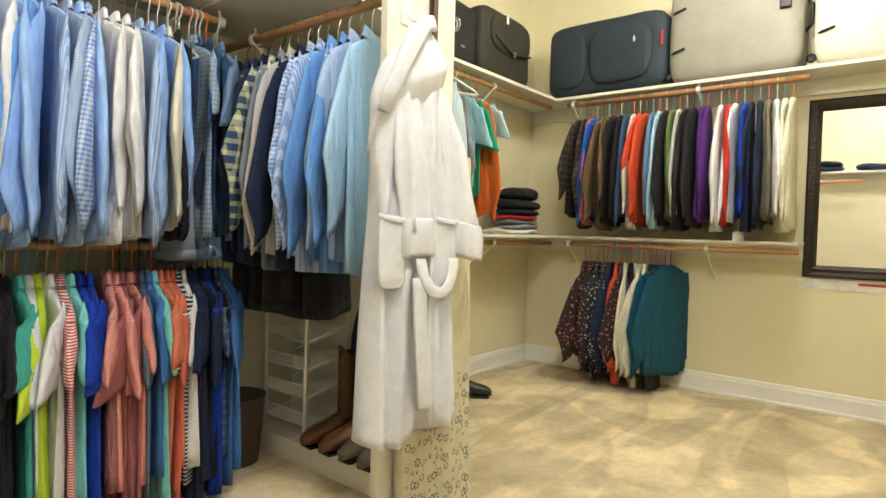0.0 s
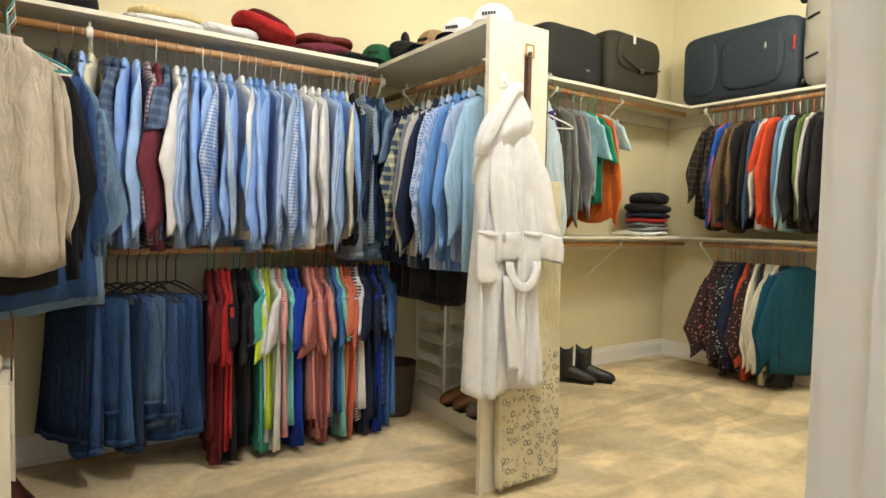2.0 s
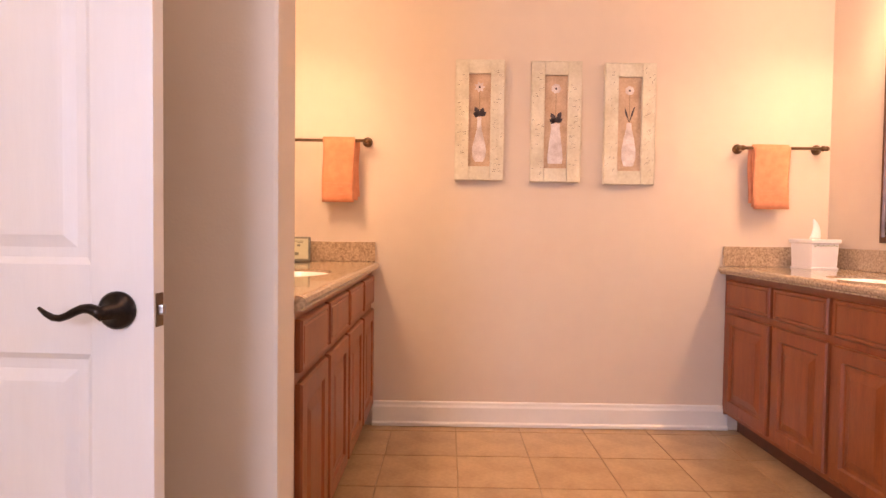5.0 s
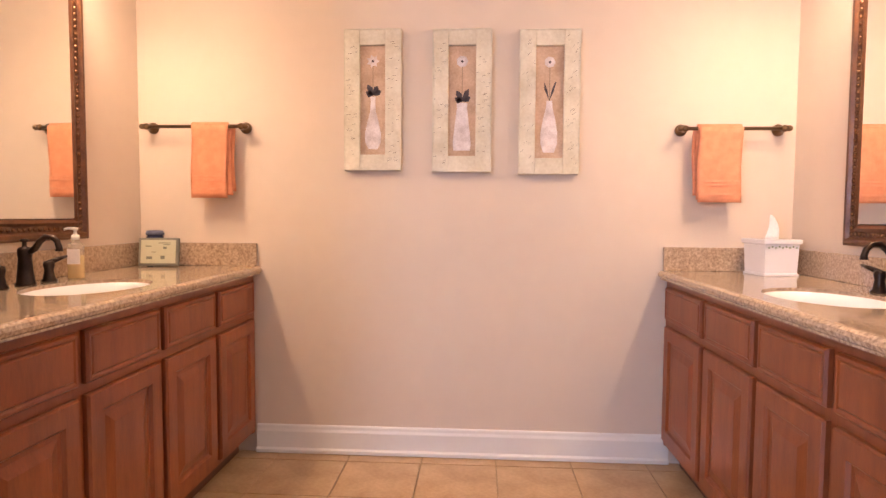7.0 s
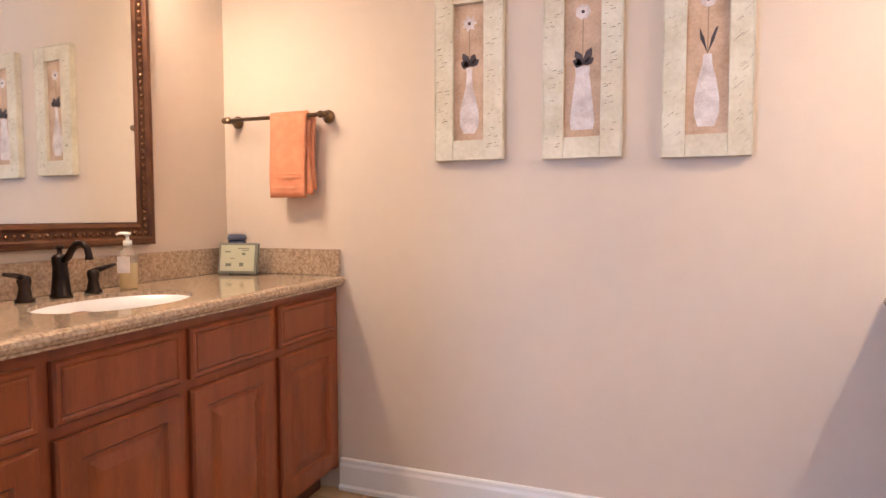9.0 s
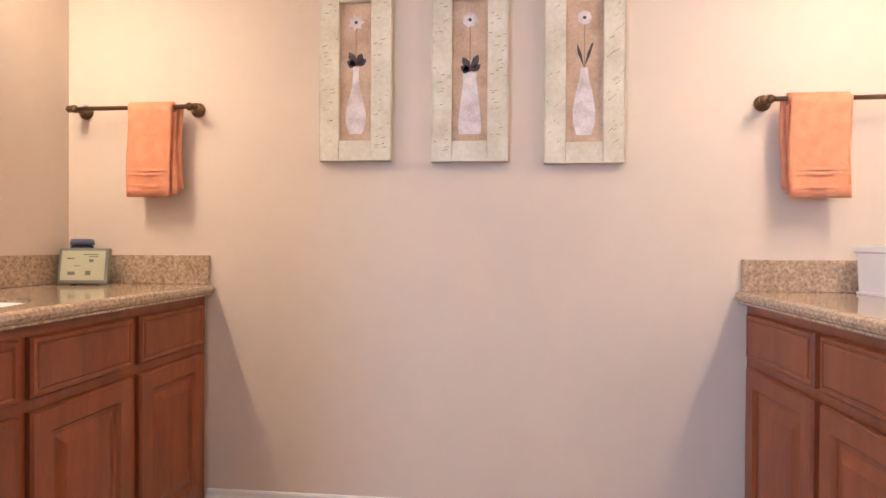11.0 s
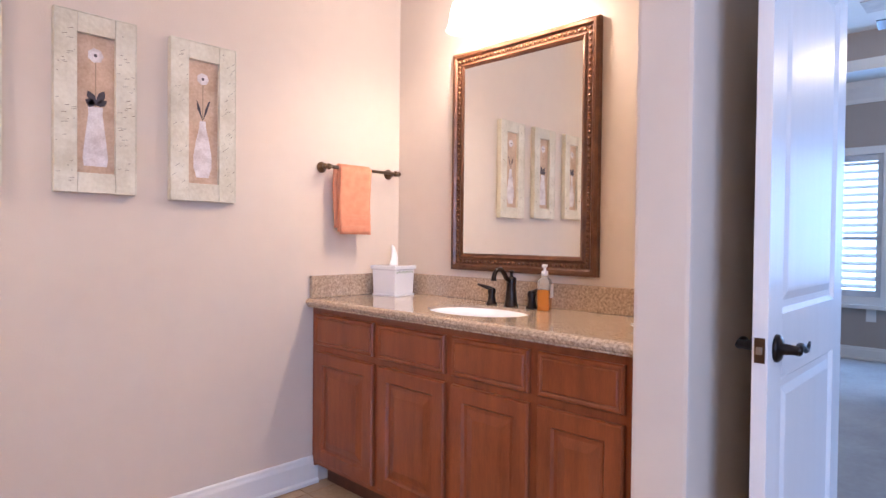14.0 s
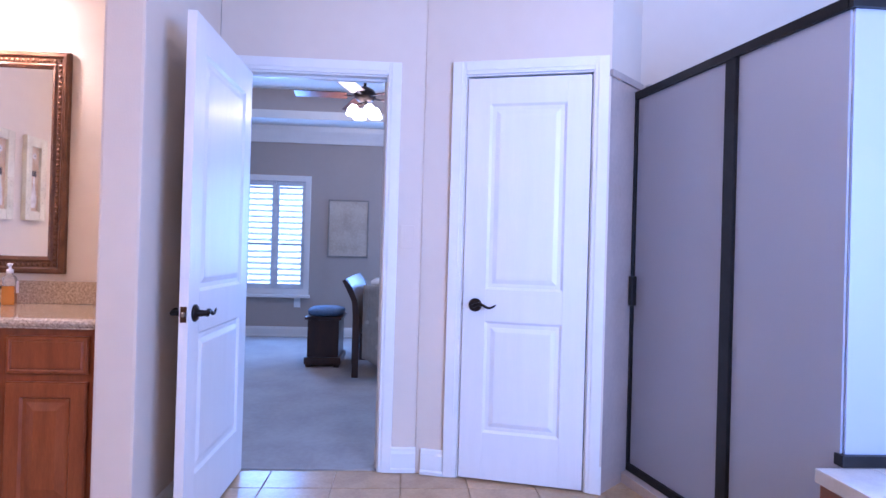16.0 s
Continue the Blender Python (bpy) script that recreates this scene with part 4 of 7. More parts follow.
# short rod beside the partition
gs = cloth((0.55, 0.53, 0.50))
SH = [(bkp, "black jacket"), (nvp, "navy blazer"), (nvp, "navy blazer"), (nvp, "navy shirt"), (plaidy, "yellow and navy plaid shirt"), (gry, "grey shirt"), (gs, "pale grey shirt"), (nvp, "navy shirt"), (lbc, "blue checked shirt"), (lbs, "blue striped shirt"), (blp, "medium blue shirt"), (blp, "medium blue shirt"), (lbf, "light blue gingham shirt"), (cloth((0.42, 0.62, 0.80), "check", (0.34, 0.54, 0.74), 100, 0.5), "sky blue shirt")]
run = [(-4.48 + 0.054 * k, "wire" if k % 3 else "wood", shirt, dict(mat=c, label=lab + " hanging on the short rod", length=0.70 + 0.05 * (k % 2), sleeve=0.57, wide=0.85, turn=(-6, 16))) for k, (c, lab) in enumerate(SH)]
rod_run("x", 0, run, RZ - 0.05, -1.09, "shirts on the short rod", 20, 19)
run = [(-4.4 + 0.09 * k, "black", pants, dict(mat=c, label="dark folded trousers behind the shirts", length=0.86, hw=0.12, name="folded_trousers")) for k, c in enumerate((bkp, bkp, cloth((0.03, 0.028, 0.03)), bkp, bkp))]
rod_run("x", 0, run, RZ - 0.05, -1.05, "trousers on the short rod", 8, 21)
# rod under the bags
olv, pur, grn, org, brn = cloth((0.085, 0.088, 0.055)), cloth((0.11, 0.07, 0.30)), cloth((0.03, 0.30, 0.16)), cloth((0.62, 0.13, 0.02)), cloth((0.05, 0.02, 0.012), "print", (0.45, 0.17, 0.06), 26, 0.28)
SH = [(brn, "brown printed dress", 1.30, 0.3), (brn, "brown printed dress", 1.25, 0), (bkp, "black top", 0.9, 0.3), (olv, "dark olive jumper", 0.70, 0.62), (olv, "dark olive jumper", 0.70, 0.62), (pur, "purple cardigan", 0.70, 0.62), (olv, "olive cardigan", 0.72, 0.62), (cloth((0.25, 0.25, 0.22)), "grey-green cardigan", 0.70, 0.62), (cloth((0.22, 0.22, 0.23)), "grey sweatshirt", 0.66, 0.6), (cloth((0.30, 0.30, 0.31)), "grey sweatshirt", 0.62, 0.58), (cloth((0.36, 0.62, 0.68)), "aqua T-shirt", 0.55, 0.22), (grn, "green top", 0.6, 0.3), (org, "orange cardigan", 0.70, 0.62), (cloth((0.5, 0.7, 0.72)), "pale aqua T-shirt", 0.5, 0.2)]
run = [(-0.42 + 0.070 * k, ("white", "green", "teal", "pink", "sky")[k % 5], shirt, dict(mat=c, label=lab + " hanging on the rod below the bags", length=L, sleeve=sl, category="top", wide=0.85, collar=False, name="top", turn=(-8, 16))) for k, (c, lab, L, sl) in enumerate(SH)]
rod_run("y", 0, run, SB2 - 0.05, -4.50, "tops on the rod below the bags", -12, 23)
# upper rod, mirror wall
blk2 = cloth((0.02, 0.017, 0.018))
netp = cloth((0.02, 0.016, 0.014), "check", (0.10, 0.07, 0.05), 22, 0.25)
leo = cloth((0.16, 0.10, 0.05), "print", (0.06, 0.035, 0.02), 60, 0.3)
SH = [(netp, "black and brown checked top"), (netp, "black and brown checked top"), (cloth((0.70, 0.16, 0.26)), "pink top"), (cloth((0.02, 0.11, 0.50), "print", (0.01, 0.04, 0.25), 80, 0.3), "bright blue lace top"), (leo, "brown leopard print top"), (leo, "brown leopard print top"), (blk2, "black quilted jacket"), (blk2, "black quilted jacket"), (cloth((0.06, 0.10, 0.20)), "dark denim jacket"), (cloth((0.70, 0.67, 0.60)), "cream jumper"), (cloth((0.62, 0.07, 0.02)), "orange-red jumper"), (cloth((0.62, 0.07, 0.02)), "orange-red jumper"), (cloth((0.15, 0.25, 0.42)), "denim blue shirt"), (cloth((0.42, 0.66, 0.80)), "light blue shirt"), (blk2, "black top"), (cloth((0.12, 0.17, 0.05)), "olive green top"), (cloth((0.55, 0.54, 0.50)), "pale grey cardigan"), (blk2, "black cardigan"), (blk2, "black cardigan"), (cloth((0.10, 0.025, 0.20)), "purple jumper"), (cloth((0.10, 0.025, 0.20)), "purple jumper"), (whp, "white top"), (cloth((0.55, 0.03, 0.02)), "red top"), (whp, "white cardigan"), (roy, "royal blue top"), (nvp, "navy cardigan"), (nvp, "navy cardigan"), (cloth((0.20, 0.17, 0.12)), "taupe top"), (whp, "white cardigan"), (cloth((0.78, 0.74, 0.60)), "cream jumper"), (cloth((0.78, 0.74, 0.60)), "cream jumper")]
run = []
for k, (c, lab) in enumerate(SH):
    x = -4.26 + 0.0425 * k + (0.03 if k > 20 else 0)
    run.append((x, ("white", "white", "pink", "orange", "sky", "teal", "black")[k * 5 % 7], shirt, dict(mat=c, label=lab + " hanging below the suitcases", length=0.66 + 0.03 * ((k * 7) % 4), sleeve=0.60 if k % 5 else 0.5, category="top", wide=0.9, collar=False, name="top", turn=(-10, 12))))
rod_run("x", 0, run, SB2 - 0.05, 1.42, "tops on the rod below the suitcases", 9, 25)
# lower rod, mirror wall
pr1, pr2, pr3 = cloth((0.04, 0.025, 0.025), "print", (0.45, 0.16, 0.13), 45, 0.28), cloth((0.03, 0.03, 0.035), "print", (0.42, 0.42, 0.40), 48, 0.3), cloth((0.70, 0.66, 0.52), "print", (0.5, 0.46, 0.38), 40, 0.2)
tlw = cloth((0.008, 0.075, 0.13))
SH = [(pr1, "dark floral printed blouse"), (pr1, "dark floral printed blouse"), (pr1, "dark floral printed blouse"), (pr2, "black and white printed blouse"), (pr2, "black and white printed blouse"), (pr2, "black and white printed blouse"), (nvp, "navy blouse"), (cloth((0.55, 0.08, 0.03)), "orange-red blouse"), (pr1, "dark printed blouse"), (crp, "cream blouse"), (blk2, "black blouse"), (pr3, "cream lace blouse"), (pr3, "cream lace blouse"), (crp, "cream blouse"), (blk2, "black blouse"), (blk2, "black dress"), (tlw, "dark teal jumper"), (tlw, "dark teal jumper")]
run = [(-4.20 + 0.033 * k + (0.03 if k > 15 else 0), ("pink", "sky", "white", "orange", "teal")[k % 5] if k < 16 else "blue", shirt, dict(mat=c, label=lab + " hanging on the lower rod", length=0.64 + 0.05 * (k % 4), sleeve=0.58, category="top", wide=1.0 if k < 16 else 1.2, collar=False, name="top", yaw=0 if k < 16 else -34, turn=(20, 60) if k < 16 else (0, 10))) for k, (c, lab) in enumerate(SH)]
rod_run("x", 0, run, 0.945, 1.45, "tops on the lower rod", 16, 27)
# near rod: jumpers and jackets close to the door
SH = [(denl, "grey-blue jacket"), (denl, "grey-blue jacket"), (den, "blue denim jacket"), (bkp, "black jacket"), (cloth((0.50, 0.44, 0.36)), "beige jumper"), (cloth((0.50, 0.44, 0.36)), "beige jumper")]
run = [(-4.30 + 0.048 * k, ("wood", "white", "teal")[k % 3], shirt, dict(mat=c, label=lab + " hanging on the rod by the near wall", length=(0.88, 0.86, 0.84, 0.78, 0.72, 0.70)[k], sleeve=0.58, wide=(1.2, 1.15, 1.05, 0.85, 0.68, 0.60)[k], category="jacket", thick=0.022, collar=False, name="jacket", fold=2.2, turn=(30, 60))) for k, (c, lab) in enumerate(SH)]
rod_run("x", 0, run, RZ - 0.05, -2.74, "jackets on the near rod", 4, 29)
shelf("shelf_upper_near", [(-4.437, -2.4, -3.018, -2.76, SZ - 0.02, SZ), (-4.797, -2.4, -3.018, -2.995, SZ - 0.11, SZ - 0.021)], "white painted closet shelf")


# ---- closet things ----
def soft(bm, size, seed, at=(0, 0, 0), amp=0.012, cuts=5, round_=0.3, freq=5.0):
    """A rounded, slightly lumpy cushion-like block."""
    v = bmesh.ops.create_cube(bm, size=2)["verts"]
    bmesh.ops.subdivide_edges(bm, edges=list({e for q in v for e in q.link_edges}), cuts=cuts, use_grid_fill=True)
    vs = [q for q in bm.verts if q.tag is False]
    off = Vector((seed * 3.1, seed * 1.7, seed * 0.9))
    for q in vs:
        c = q.co.copy()
        p = 4.0 / (round_ * 4 + 0.4)
        r = (abs(c.x) ** p + abs(c.y) ** p + abs(c.z) ** p) ** (1 / p)
        c = c / r * 1.0 if r > 1 else c
        c = Vector((c.x * size[0] / 2, c.y * size[1] / 2, c.z * size[2] / 2))
        c += noise.noise_vector(c * freq + off) * amp
        q.co = c + Vector(at)
        q.tag = True
    return bm


def pile(name, label, category, layers, at, rz=0):
    t = thing(name, label, category, pose(*at, 0, 0, rz))
    z = 0
    for k, (mat, sx, sy, sz) in enumerate(layers):
        part("folded_layer", soft(bmesh.new(), (sx, sy, sz), k + at[1], (0, 0, z + sz / 2), 0.016, 8, 0.25, 9.0), mat, t, smooth=True)
        z += sz * 0.86
    return t


# bathrobe on the end panel
terry = surf("white_terry", (0.80, 0.81, 0.84), (0.72, 0.73, 0.77), 30, 0.95, 1.0, 320)
rb = thing("bathrobe", "white terry bathrobe with turned-back cuffs hanging on a hook", "bathrobe", pose(-3.494, -1.19, 1.566, 0, 0, 90 - 8) @ Matrix.Diagonal((0.97, 0.94, 0.95, 1)))


def robe_fold(x, u):
    """Depth of the hanging folds at x, deeper towards the hem."""
    v = 0.0
    for c, w, d in ((-0.155, 0.026, 0.7), (-0.122, 0.018, -0.8), (-0.085, 0.022, 0.5), (-0.05, 0.016, -0.5), (-0.012, 0.016, -1.1), (0.03, 0.03, 0.9), (0.075, 0.022, -0.9), (0.115, 0.028, 0.8), (0.155, 0.024, -0.6)):
        q_ = abs(x - c * (0.7 + 0.3 * u) - 0.01 * math.sin(u * 7 + c * 40)) / w
        if q_ < 1.6:
            v += d * max(0.0, 1 - q_ / 1.6) ** 1.3
    return v * (0.009 + 0.028 * min(1, u * 1.3))


rings = []
for k in range(41):
    u = k / 40
    z = -0.05 - 1.12 * u
    xl = steps(u, ((0, -0.06), (0.06, -0.115), (0.14, -0.148), (0.45, -0.146), (1, -0.188)))
    xr = steps(u, ((0, 0.045), (0.06, 0.075), (0.18, 0.105), (0.5, 0.135), (1, 0.186)))
    th = 0.035 + 0.03 * min(1, u / 0.25)
    ring = []
    for j in range(88):
        a = 2 * math.pi * j / 88
        x = (xl + xr) / 2 + (xr - xl) / 2 * math.copysign(abs(math.cos(a)) ** 0.7, math.cos(a))
        lump = noise.noise(Vector((x * 14, 3.0, z * 9))) * 0.010
        ring.append((x + 0.004 * math.sin(z * 9 + j * 0.3), th * math.copysign(abs(math.sin(a)) ** 0.8, math.sin(a)) - (robe_fold(x, u) + lump if math.sin(a) < 0 else 0), z + ((0.016 * math.sin(x * 26 + 1) + (0.02 if -0.012 < x < 0.03 else 0) - 0.02 * (x < 0)) if k > 38 else 0)))
    rings.append(ring)
part("body", loft(bmesh.new(), rings), terry, rb, smooth=True)


def limb(pts, rs, flat, seed, n=28):
    """A soft tube through points, flattened front to back, with long creases."""
    rings = []
    for k, (p, r) in enumerate(zip(pts, rs)):
        rings.append([(p[0] + r * math.cos(a) * (1 + 0.06 * math.sin(2 * a + seed + k)), p[1] + r * flat * math.sin(a) * (1 + 0.30 * (1 - 2 * abs(math.sin(2.5 * a + k * 0.10 + seed))) + 0.10 * math.sin(7 * a + k * 0.3)), p[2] + 0.010 * math.sin(a + seed) * (k > 0)) for a in (2 * math.pi * q / n for q in range(n))])
    return loft(bmesh.new(), rings)


def band(pts, width, th):
    """A flat strip of cloth through points in the x-z plane."""
    v = [Vector(p) for p in pts]
    rings = []
    for k, p in enumerate(v):
        d = (v[min(k + 1, len(v) - 1)] - v[max(k - 1, 0)]).normalized()
        n_ = Vector((-d.z, 0, d.x))
        rings.append([tuple(p + n_ * width * math.copysign(abs(math.cos(a)) ** 0.6, math.cos(a)) + Vector((0, th * math.sin(a), 0))) for a in (2 * math.pi * q / 14 for q in range(14))])
    return loft(bmesh.new(), rings)


def mid_points(pts, n=3):
    out = []
    for a, b in zip(pts, pts[1:]):
        out += [tuple(a[i] + (b[i] - a[i]) * k / n for i in range(3)) for k in range(n)]
    return out + [pts[-1]]


for side, pts in ((-1, [(-0.072, -0.040, -0.17), (-0.068, -0.058, -0.30), (-0.055, -0.066, -0.44), (-0.040, -0.072, -0.58)]), (1, [(0.070, -0.022, -0.17), (0.103, -0.038, -0.30), (0.135, -0.046, -0.44), (0.168, -0.05, -0.58)])):
    pts = mid_points(pts, 4)
    part("sleeve", limb(pts, [0.030 + 0.026 * min(1, k / 5) for k in range(len(pts))], 0.46, side + 2, 44), terry, rb, smooth=True)
    p = pts[-1]
    cuff = [(p[0], p[1], p[2] + 0.010), (p[0], p[1], p[2] + 0.020), (p[0], p[1], p[2] + 0.012), (p[0] + 0.004, p[1], p[2] - 0.03), (p[0] + 0.006, p[1], p[2] - 0.075), (p[0] + 0.006, p[1], p[2] - 0.088), (p[0] + 0.006, p[1], p[2] - 0.075)]
    part("cuff", limb(cuff, [0.046, 0.056, 0.061, 0.063, 0.061, 0.054, 0.035], 0.66, side + 4, 40), terry, rb, "turned-back terry cuff", True)
# hood gathered on the hook, falling flat to one side
hood = []
for k in range(15):
    u = k / 14
    xl = steps(u, ((0, -0.045), (0.15, -0.075), (0.8, -0.160), (1, -0.150)))
    xr = steps(u, ((0, 0.005), (0.12, 0.045), (0.45, 0.082), (1, 0.098)))
    cx_h, w = (xl + xr) / 2, (xr - xl) / 2
    hood.append([(cx_h + w * math.copysign(abs(math.cos(a)) ** 0.8, math.cos(a)), -0.028 - 0.018 * u + 0.065 * max(0.0, u - 0.55) / 0.45 + (0.020 + 0.022 * min(1, u * 2)) * math.sin(a) - 0.003 * crease(5 * math.cos(a) + u * 1.2) * min(1, u * 3), 0.005 - 0.27 * u + 0.085 * (math.cos(a) - 0.2) * u) for a in (2 * math.pi * q / 36 for q in range(36))])
part("hood", loft(bmesh.new(), hood), terry, rb, smooth=True)
part("hood_edge", band(mid_points([(0.012, -0.06, 0.012), (-0.030, -0.070, -0.004), (-0.075, -0.078, -0.075), (-0.118, -0.080, -0.150), (-0.150, -0.072, -0.222), (-0.150, -0.050, -0.262)], 4), 0.024, 0.012), terry, rb, smooth=True)
part("front_edge", band(mid_points([(0.005, -0.088, -0.60), (0.000, -0.088, -0.8), (0.006, -0.092, -1.0), (0.012, -0.094, -1.15)], 4), 0.006, 0.004), terry, rb, smooth=True)
for sx, z in ((-0.125, -0.56), (0.070, -0.56)):
    part("pocket", soft(bmesh.new(), (0.095, 0.020, 0.20), 3 + sx, (sx, -0.068, z - 0.09), 0.005, 7, 0.12), terry, rb, smooth=True)
    part("pocket_hem", band(mid_points([(sx - 0.048, -0.072, z + 0.012), (sx - 0.015, -0.082, z + 0.004), (sx + 0.015, -0.083, z - 0.002), (sx + 0.048, -0.076, z + 0.006)], 3), 0.007, 0.004), terry, rb, smooth=True)
loop = [(0.018 + 0.062 * math.cos(a), -0.098 - 0.012 * math.sin(-a), -0.665 + 0.10 * math.sin(a)) for a in (math.pi + math.pi * q / 18 for q in range(19))]
part("belt", band(loop, 0.018, 0.007), terry, rb, "looped terry belt", True)
part("belt_end", band(mid_points([(-0.045, -0.096, -0.72), (-0.040, -0.100, -0.85), (-0.028, -0.104, -0.98), (-0.020, -0.106, -1.09)], 4), 0.024, 0.010), terry, rb, smooth=True)
hk = thing("robe_hook", "white metal hook screwed to the closet end panel", "hook")
part("plate", slab(-3.5545, -3.550, -1.19, -1.16, 1.60, 1.66, bevel=0.001), PLASTW, hk)
part("prong", tube(bmesh.new(), [(-3.55, -1.175, 1.64), (-3.52, -1.175, 1.605), (-3.49, -1.175, 1.595), (-3.475, -1.175, 1.62)], 0.005, 8), PLASTW, hk, smooth=True)
# belts and a tie rack on the panel
lea = surf("brown_leather", (0.09, 0.035, 0.015), (0.05, 0.02, 0.01), 20, 0.45, 0.2, 120)
bt = thing("leather_belt", "brown leather belt with brass buckle hanging on the end panel", "belt")
part("strap", slab(-3.552, -3.546, -1.070, -1.050, 1.30, 1.745, bevel=0.001), lea, bt)
part("strap_fold", slab(-3.545, -3.539, -1.063, -1.043, 1.36, 1.755, bevel=0.001), lea, bt)
bm = tube(bmesh.new(), [(-3.538, -1.075, 1.78), (-3.538, -1.035, 1.78), (-3.538, -1.035, 1.735), (-3.538, -1.075, 1.735), (-3.538, -1.075, 1.78)], 0.004, 6)
part("buckle", bm, surf("brass", (0.55, 0.36, 0.12), (0.45, 0.28, 0.09), 20, 0.3, metal=1), bt, "brass buckle")
for k, y in enumerate((-1.07, -1.02)):
    tagged(part("wire_hook", tube(bmesh.new(), [(-3.553, y, 1.86), (-3.548, y + 0.01, 1.80), (-3.545, y - 0.004, 1.755), (-3.53, y - 0.006, 1.74), (-3.525, y, 1.76)], 0.0022, 6), PLASTW), "bent white wire hook on the end panel", "hook")
# shirt and belts on the panel's far edge
m = pose(-3.70, -0.86, 1.70, 0, 0, 64)
hanger(m, "white", "hangers on the panel edge")
shirt(m @ Matrix.Translation((0, 0, -0.035)), cloth((0.56, 0.66, 0.70), "check", (0.44, 0.56, 0.62), 90, 0.5), "pale blue shirt hanging on the panel edge", 77, 0.66, 0.55, 0.45, turn=(0, 8))
bt = thing("dark_belt", "dark leather belts hanging on chrome rings beside the panel", "belt")
for k in range(3):
    part("strap", slab(-3.60 + 0.012 * k, -3.597 + 0.012 * k, -0.932, -0.916, 1.0 + 0.1 * k, 1.66, bevel=0.001), lea, bt)
for k in range(4):
    part("ring", tube(bmesh.new(), [(-3.60 + 0.012 * k + 0.018 * math.cos(a), -0.924, 1.675 + 0.022 * math.sin(a)) for a in (2 * math.pi * q / 10 for q in range(11))], 0.0025, 6), STEEL, bt, "chrome ring", True)

# floral ironing board below the robe
fl = cloth((0.66, 0.60, 0.42))
ib = thing("ironing_board", "ironing board with cream floral cover leaning on the end panel", "ironing board", pose(-3.512, -1.03, 0.004, 0, -1.5, 0))
part("cover", slab(-0.018, 0.018, -0.165, 0.165, 0.03, 1.25, bevel=0.016), fl, ib, "cream cotton cover with small grey flowers")
fn = random.Random(4)
petal = surf("printed_flower_ink", (0.09, 0.10, 0.13), (0.15, 0.15, 0.14), 60, 0.9)
petal2 = surf("printed_flower_ink_brown", (0.20, 0.15, 0.09), (0.28, 0.22, 0.14), 60, 0.9)
for k in range(120):
    y, z, r = -0.147 + 0.0268 * (k % 12) + fn.uniform(-0.012, 0.012), 0.05 + 0.052 * (k // 12) + fn.uniform(-0.018, 0.018), fn.uniform(0.006, 0.0155)
    y, ink, a0 = max(-0.145, min(0.145, y)), petal if k % 3 else petal2, fn.uniform(0, 6)
    bm = bmesh.new()
    for q in range(6):
        a = a0 + q * math.pi / 3
        bm.faces.new([bm.verts.new((0.0186, y + r * math.cos(a + d) * f, z + r * math.sin(a + d) * f)) for d, f in ((0, 0.28), (-0.38, 0.8), (0, 1.0), (0.38, 0.8))])
    part("printed_flower", bm, ink, ib)
    if k % 2:
        bm, a, L_ = bmesh.new(), a0 + 0.5, r * 2.6
        line = [(y + math.cos(a + 0.5 * u_) * L_ * (0.45 + 0.55 * u_), z + math.sin(a + 0.5 * u_) * L_ * (0.45 + 0.55 * u_)) for u_ in (0, 0.35, 0.7, 1.0)]
        line = [(max(-0.148, min(0.148, p)), q_) for p, q_ in line]
        for (ya, za), (yb, zb_) in zip(line, line[1:]):
            bm.faces.new([bm.verts.new((0.0184, ya + e_, za)) for e_ in (0.0009, -0.0009)] + [bm.verts.new((0.0184, yb + e_, zb_)) for e_ in (-0.0009, 0.0009)])
        ya, za = line[-1]
        bm.faces.new([bm.verts.new((0.0185, ya + dy_, za + dz_)) for dy_, dz_ in ((0, -0.006), (0.004, 0), (0, 0.007), (-0.004, 0))])
        part("printed_sprig", bm, ink, ib)
part("frame_leg", tube(bmesh.new(), [(-0.026, -0.12, 0.0), (-0.026, -0.12, 1.1)], 0.009, 8), WIREW, ib, smooth=True)
part("frame_leg", tube(bmesh.new(), [(-0.026, 0.12, 0.0), (-0.026, 0.12, 1.1)], 0.009, 8), WIREW, ib, smooth=True)


